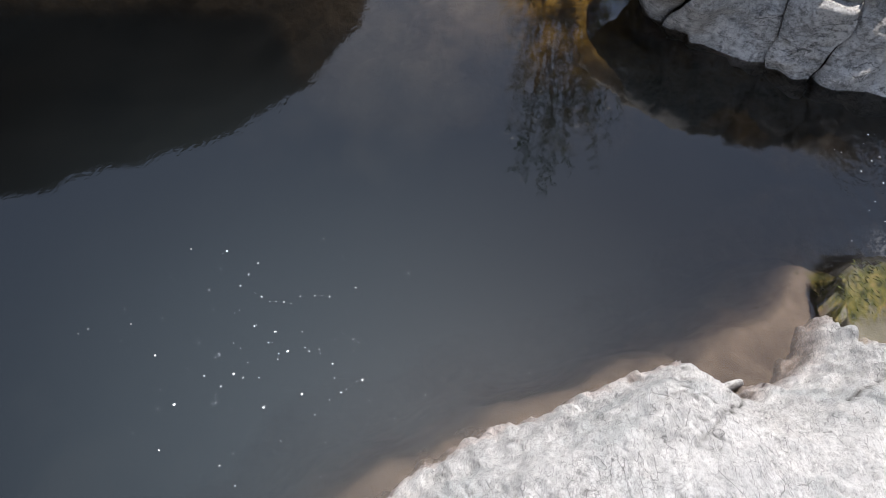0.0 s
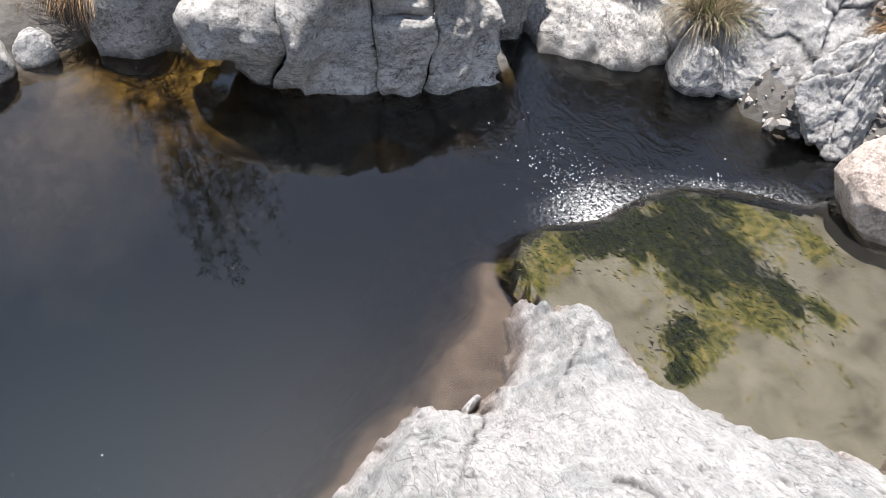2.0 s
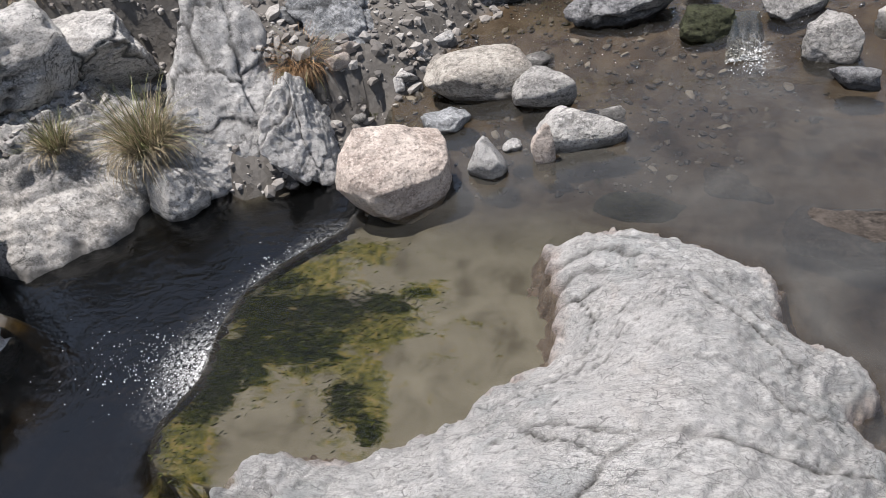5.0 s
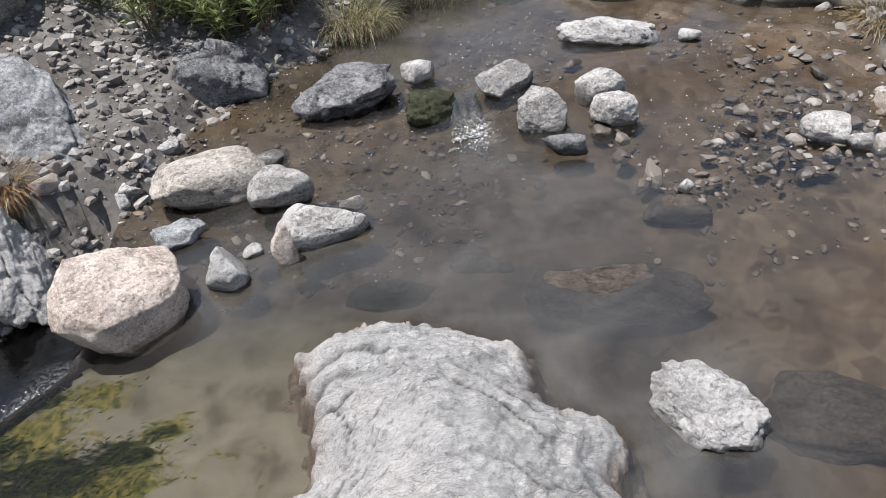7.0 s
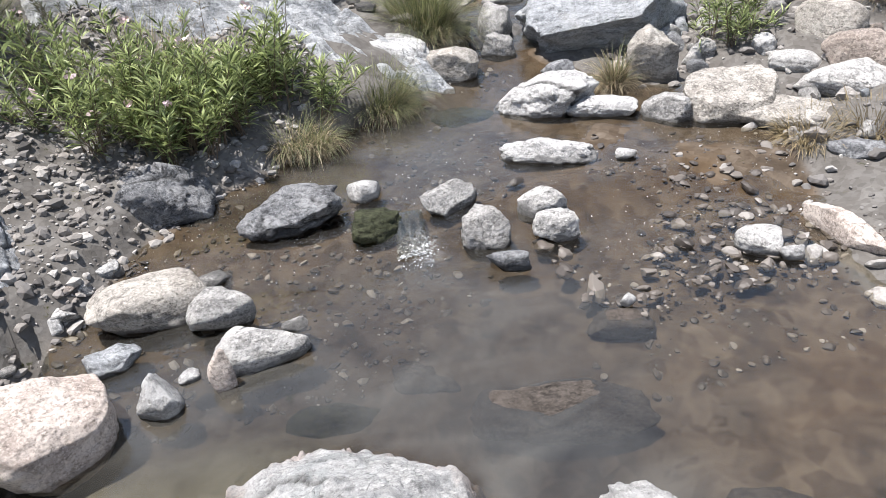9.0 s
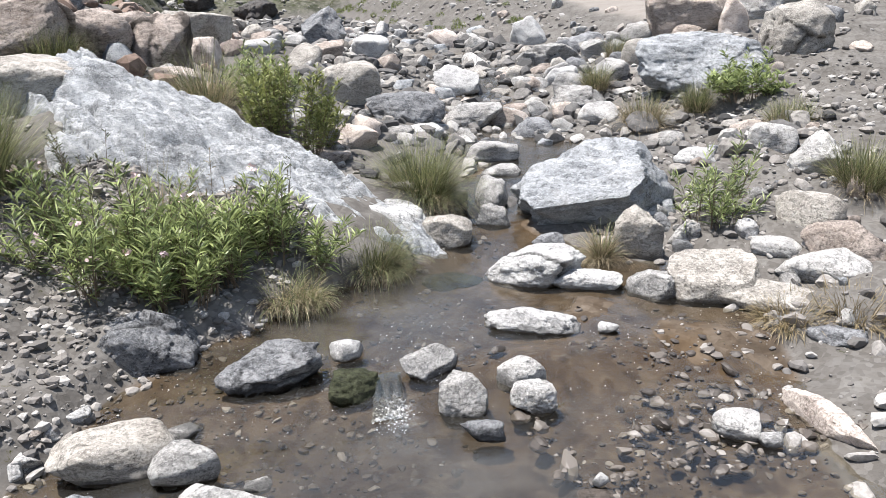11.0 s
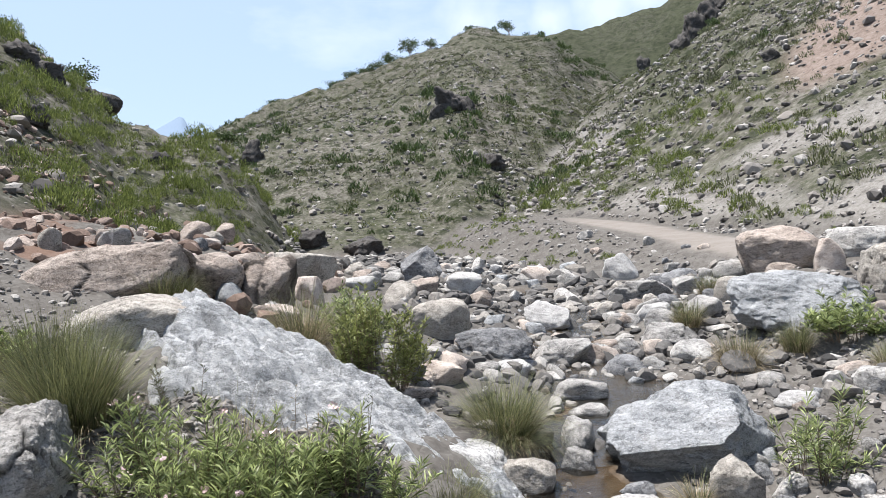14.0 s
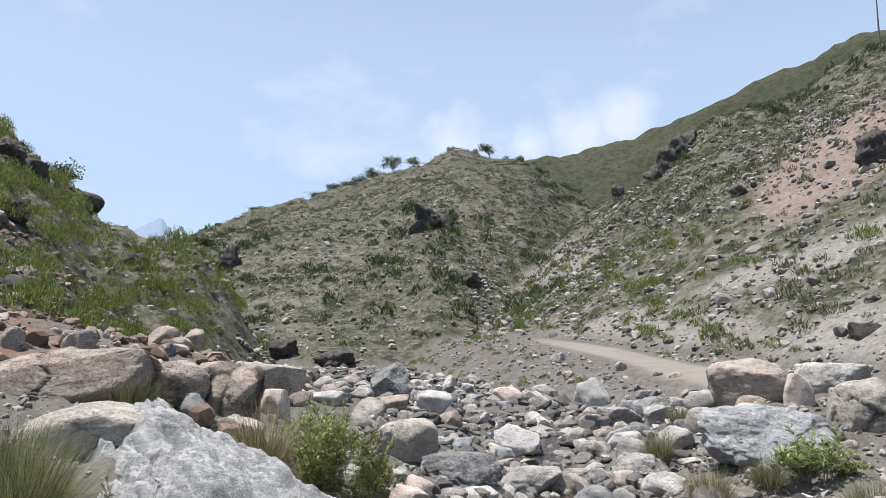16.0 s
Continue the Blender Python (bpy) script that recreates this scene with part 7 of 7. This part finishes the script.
def cascade():
    """The small fall between the mossy rock and the grey one: a thin, ribbed sheet of water."""
    t, u = np.meshgrid(np.linspace(0, 1, 26), np.linspace(-1, 1, 16), indexing="ij")
    x = 0.715 - 0.05 * t + u * (0.075 + 0.02 * t)
    y = 3.66 - 0.34 * t
    z = 0.105 - 0.10 * smooth(0.2, 0.8, t) + 0.010 * np.cos(u * 9) * np.sin(3 * t) + 0.012 * (1 - u * u)
    n = t.size
    me = mesh_from("water", np.stack([x, y, z], 2).reshape(-1, 3), grid_faces(*t.shape), WATER, attrs=dict(ripple=np.full(n, 1.0), sheen=np.full(n, 1.0), murk=np.full(n, 0.55), dark=np.full(n, 0.3), milk=np.full(n, 0.5), foam=(0.85 * smooth(0.3, 0.9, t)).ravel(), opaque=np.full(n, 0.2)))
    tagged(new("water", me), "small clear cascade falling between the rocks", "water", kind="structure")


cascade()


def algae():
    """Strands combed by the current towards the lip, dark in the thick mats and yellow-green at their ends."""
    r = np.random.RandomState(12)
    for label, n, mat, spots in (
        ("dark green strands of algae combed over the submerged lip", 2600, "algae", ((-1.50, 1.70, 0.10, 0.07, 3), (-1.26, 1.68, 0.12, 0.06, 3), (-1.05, 1.74, 0.09, 0.04, 2), (-1.52, 1.46, 0.08, 0.11, 3), (-1.31, 1.52, 0.10, 0.07, 2), (-1.57, 1.26, 0.05, 0.08, 2), (-1.06, 1.28, 0.04, 0.06, 1), (-1.5, 1.85, 0.08, 0.03, 1))),
        ("yellow-green tips of algae on the submerged lip", 1000, "bright_algae", ((-1.02, 1.66, 0.10, 0.05, 3), (-1.10, 1.58, 0.10, 0.05, 2), (-1.64, 1.06, 0.06, 0.08, 3), (-1.55, 0.93, 0.05, 0.06, 1), (-1.00, 1.28, 0.06, 0.10, 1), (-1.40, 1.88, 0.12, 0.05, 2), (-1.15, 2.03, 0.12, 0.04, 1), (-1.35, 1.35, 0.15, 0.10, 1), (-0.85, 1.82, 0.05, 0.03, 1))),
    ):
        w = np.array([q[4] for q in spots], float)
        q = np.array([q[:4] for q in spots])[r.choice(len(spots), n, p=w / w.sum())]
        x, y = q[:, 0] + q[:, 2] * r.normal(size=n), q[:, 1] + q[:, 3] * r.normal(size=n)
        x = np.maximum(x, lip_x(y) - 0.05 * r.uniform(size=n))
        z = land(x, y)[0] + 0.003
        d = np.stack([-1 + 0.5 * r.normal(size=n), -0.35 + 0.5 * r.normal(size=n), 0.10 + 0.10 * r.uniform(size=n)], 1)
        v, f = leaves_at(np.stack([x, y, z], 1), d, 0.030, 0.0026, r)
        tagged(new("algae", mesh_from("algae", v, f, LEAF[mat])), label, "algae", kind="stuff")


algae()


# ---- hillside plants ----
def shrub_cloud(name, label, n, box, test, lo, hi, leafs, mat, seed, tall=1.0, leaf=0.16, slim=0.24):
    r = np.random.RandomState(seed)
    x, y = r.uniform(box[0], box[1], n), r.uniform(box[2], box[3], n)
    z, info = land(x, y)
    ok = test(x, y, z, info)
    x, y, z = x[ok], y[ok], z[ok]
    s = lo + (hi - lo) * r.uniform(0, 1, len(x)) ** 1.8
    k = len(x)
    u = r.normal(size=(k, leafs, 3))
    u /= np.linalg.norm(u, axis=2)[..., None]
    u[..., 2] = np.abs(u[..., 2])
    lobes = r.uniform(0.5, 1.0, (k, leafs, 1)) ** 0.5 * (1 + 0.25 * np.sin(3 * np.arctan2(u[..., 1:2], u[..., 0:1]) + 6 * r.uniform(size=(k, 1, 1))))
    pts = np.stack([x, y, z], 1)[:, None] + u * lobes * s[:, None, None] * np.array([0.5, 0.5, 0.55 * tall])
    dirs = 0.6 * u + np.array([0, 0, 1.1 * tall])
    pts, dirs = pts.reshape(-1, 3), dirs.reshape(-1, 3) + 0.35 * r.normal(size=(k * leafs, 3))
    dirs /= np.linalg.norm(dirs, axis=1)[:, None]
    side = np.cross(dirs, r.normal(size=dirs.shape))
    side /= np.linalg.norm(side, axis=1)[:, None] + 1e-9
    ln = (np.repeat(s, leafs) * leaf * r.uniform(0.5, 1.3, k * leafs))[:, None]
    v = np.stack([pts - dirs * ln * 0.3 + side * ln * slim, pts - dirs * ln * 0.3 - side * ln * slim, pts + dirs * ln], 1).reshape(-1, 3)
    f = np.arange(k * leafs * 3).reshape(-1, 3)
    tagged(new(name, mesh_from(name, v, f, LEAF[mat], False)), label, "shrubs", kind="stuff")


near_left = lambda i: (i["az"] > -50) & (i["az"] < -7.5) & (i["r"] < 50)
shrub_cloud("hill_shrubs", "bright green broom-like shrubs on the near hillside", 1900, (-45, -3, 16, 52), lambda x, y, z, i: (i["up"] > 0.05) & near_left(i) & (clump(x, y, 0.13, 7) > -0.3) & ((i["r"] < 40) | (i["az"] < -21)), 0.5, 1.3, 620, "hill", 51, 1.0, 0.09, 0.15)
shrub_cloud("hill_shrubs", "low dark scrub on the near hillside", 1600, (-40, -2, 16, 52), lambda x, y, z, i: (i["up"] > 0.03) & near_left(i), 0.2, 0.6, 150, "olive", 52, 0.9, 0.15, 0.14)
mid = lambda i: (i["az"] > -16) & (i["az"] < 46) & (i["r"] > 40)
shrub_cloud("hill_shrubs", "olive scrub scattered over the middle hillside", 22000, (-40, 90, 40, 150), lambda x, y, z, i: (i["up"] > 0.05) & mid(i) & (clump(x, y, 0.06, 9) > -0.45), 0.25, 0.9, 34, "olive", 53, 0.75, 0.20, 0.22)
shrub_cloud("hill_shrubs", "green scrub scattered over the middle hillside", 3500, (-40, 90, 40, 150), lambda x, y, z, i: (i["up"] > 0.05) & mid(i) & (clump(x, y, 0.05, 39) > -0.1), 0.35, 1.3, 60, "sage", 58, 0.75, 0.18, 0.22)
shrub_cloud("hill_shrubs", "dark green bushes scattered over the middle hillside", 1300, (-40, 75, 45, 150), lambda x, y, z, i: (i["up"] > 0.08) & mid(i) & (clump(x, y, 0.05, 19) > 0.1), 0.6, 2.2, 190, "tree", 54, 0.85, 0.15, 0.2)
shrub_cloud("hill_shrubs", "yellow-green shrubs along the foot of the hill", 1500, (8, 50, 20, 70), lambda x, y, z, i: (i["up"] > 0.04) & (i["up"] < 0.9) & (i["az"] > 10) & (i["az"] < 48) & (clump(x, y, 0.15, 29) > -0.1), 0.3, 1.1, 320, "hill", 55, 0.9, 0.15, 0.10)
shrub_cloud("hill_shrubs", "grey-green scrub on the stony slope", 4200, (8, 85, 18, 100), lambda x, y, z, i: (i["up"] > 0.06) & (i["az"] > 10) & (i["az"] < 50), 0.2, 0.9, 130, "sage", 56, 0.85, 0.17, 0.14)
shrub_cloud("hill_shrubs", "green shrubs on the flat beside the stream", 420, (-6, 16, 18, 46), lambda x, y, z, i: (i["up"] < 0.2) & (i["inside"] < -0.8) & (np.abs(x - 9.3) > 1.8), 0.25, 0.6, 260, "hill", 57, 0.9, 0.15, 0.10)


def tree(label, x, y, height, seed):
    r = np.random.RandomState(seed)
    z = float(land(x, y)[0][0]) - 0.2
    root = tagged(new("tree"), label, "tree")
    root.matrix_world = pose(x, y, z)
    t = np.linspace(0, 1, 6)
    trunk = np.stack([0.08 * height * np.sin(2 * t + seed), 0.05 * height * t, height * 0.5 * t], 1)
    part("trunk", mesh_from("trunk", *stems_mesh(trunk[None], 0.045 * height), BARK), root)
    limbs, clumps = [], []
    for k in range(9):
        a = r.uniform(0, 6.28)
        end = trunk[-1] + np.array([math.cos(a), math.sin(a), 0]) * height * r.uniform(0.15, 0.5) + np.array([0, 0, height * r.uniform(0.08, 0.42)])
        limbs.append(trunk[3][None] * (1 - t[:, None]) + end[None] * t[:, None])
        clumps.append(end)
    part("branchwork", mesh_from("branchwork", *stems_mesh(np.array(limbs), 0.018 * height), BARK), root)
    c = np.array(clumps)
    pts = c[r.randint(9, size=1000)] + r.normal(size=(1000, 3)) * np.array([0.13, 0.13, 0.075]) * height
    part("crown", mesh_from("crown", *leaves_at(pts, r.normal(size=(1000, 3)) + np.array([0, 0, 0.3]), 0.075 * height, 0.03 * height, r), LEAF["tree"]), root, "spreading uneven dark green crown")


def on_ridge(az, r):
    return HUB[0] + r * math.sin(radians(az)), HUB[1] + r * math.cos(radians(az))


for az, r, hgt, seed in ((1.9, 134, 3.6, 1), (3.7, 136, 2.8, 2), (9.9, 149, 3.4, 3), (-12.6, 40, 1.4, 7), (-22.0, 44, 1.8, 8)):
    tree("lone spreading tree on the skyline ridge" if r > 100 else "small feathery tree on the near ridge", *on_ridge(az, r), hgt, seed)


def ridge_bush(az, r, wide, high, seed):
    """A dense bush on the skyline, leafy to the ground."""
    g = np.random.RandomState(seed)
    x, y = on_ridge(az, r)
    root = tagged(new("bush"), "dense dark green bush on the skyline ridge", "bush")
    root.matrix_world = pose(x, y, float(land(x, y)[0][0]) - 0.3)
    c = np.stack([g.uniform(-0.5, 0.5, 8) * wide, g.uniform(-0.3, 0.3, 8) * wide, g.uniform(0.2, 0.75, 8) * high], 1)
    ends = np.stack([c * t for t in np.linspace(0, 1, 5)], 1)
    part("branchwork", mesh_from("branchwork", *stems_mesh(ends, 0.05), BARK), root)
    pts = c[g.randint(8, size=1200)] + g.normal(size=(1200, 3)) * np.array([0.17 * wide, 0.17 * wide, 0.17 * high])
    pts[:, 2] = np.abs(pts[:, 2])
    part("foliage", mesh_from("foliage", *leaves_at(pts, g.normal(size=(1200, 3)) + np.array([0, 0, 0.3]), 0.22, 0.08, g), LEAF["tree"]), root)


for az, r, wide, high, seed in ((0.6, 132, 2.6, 2.0, 1), (-0.4, 131, 3.0, 1.9, 2), (-1.5, 131, 2.4, 1.5, 3), (-2.7, 130, 1.6, 1.4, 4), (-3.9, 130, 2.4, 1.4, 5), (-8.4, 129, 2.2, 1.0, 6)):
    ridge_bush(az, r, wide, high, seed)


def pole(x, y):
    z = float(land(x, y)[0][0]) - 0.3
    root = tagged(new("utility_pole"), "weathered utility pole with a crossarm on the skyline", "pole")
    root.matrix_world = pose(x, y, z)
    t = np.linspace(0, 1, 4)
    part("post", mesh_from("post", *stems_mesh(np.stack([0 * t, 0 * t, 7.5 * t], 1)[None], 0.16), POLE), root)
    part("crossarm", mesh_from("crossarm", *stems_mesh(np.stack([1.0 - 2.0 * t, 0 * t, 7.2 + 0 * t], 1)[None], 0.10), POLE), root)


pole(*on_ridge(38.3, 104))


def far_mountain():
    az = np.linspace(-24, -6, 60)
    prof = 8.2 + 1.2 * np.exp(-((az + 15.6) / 1.7) ** 2) - 0.06 * np.abs(az + 15.6) ** 1.4
    v = []
    for r0, k in ((1250, 0.0), (1400, 0.6), (1600, 1.0)):
        h = HUB[2] + r0 * np.tan(np.radians(prof)) * k + 12 * fbm(np.stack([az * 1.5, 0 * az + r0, 0 * az], 1), 3, 91) * k
        v.append(np.stack([HUB[0] + r0 * np.sin(np.radians(az)), HUB[1] + r0 * np.cos(np.radians(az)), h], 1))
    # the blue of distant haze is put into the mountain's own colour
    me = mesh_from("far_mountain", np.array(v).reshape(-1, 3), grid_faces(3, 60), plain("haze_tinted_mountain", (0.20, 0.27, 0.36), 1.0))
    tagged(new("far_mountain", me), "far mountain coloured pale blue to suggest haze", "mountain", kind="structure")


far_mountain()
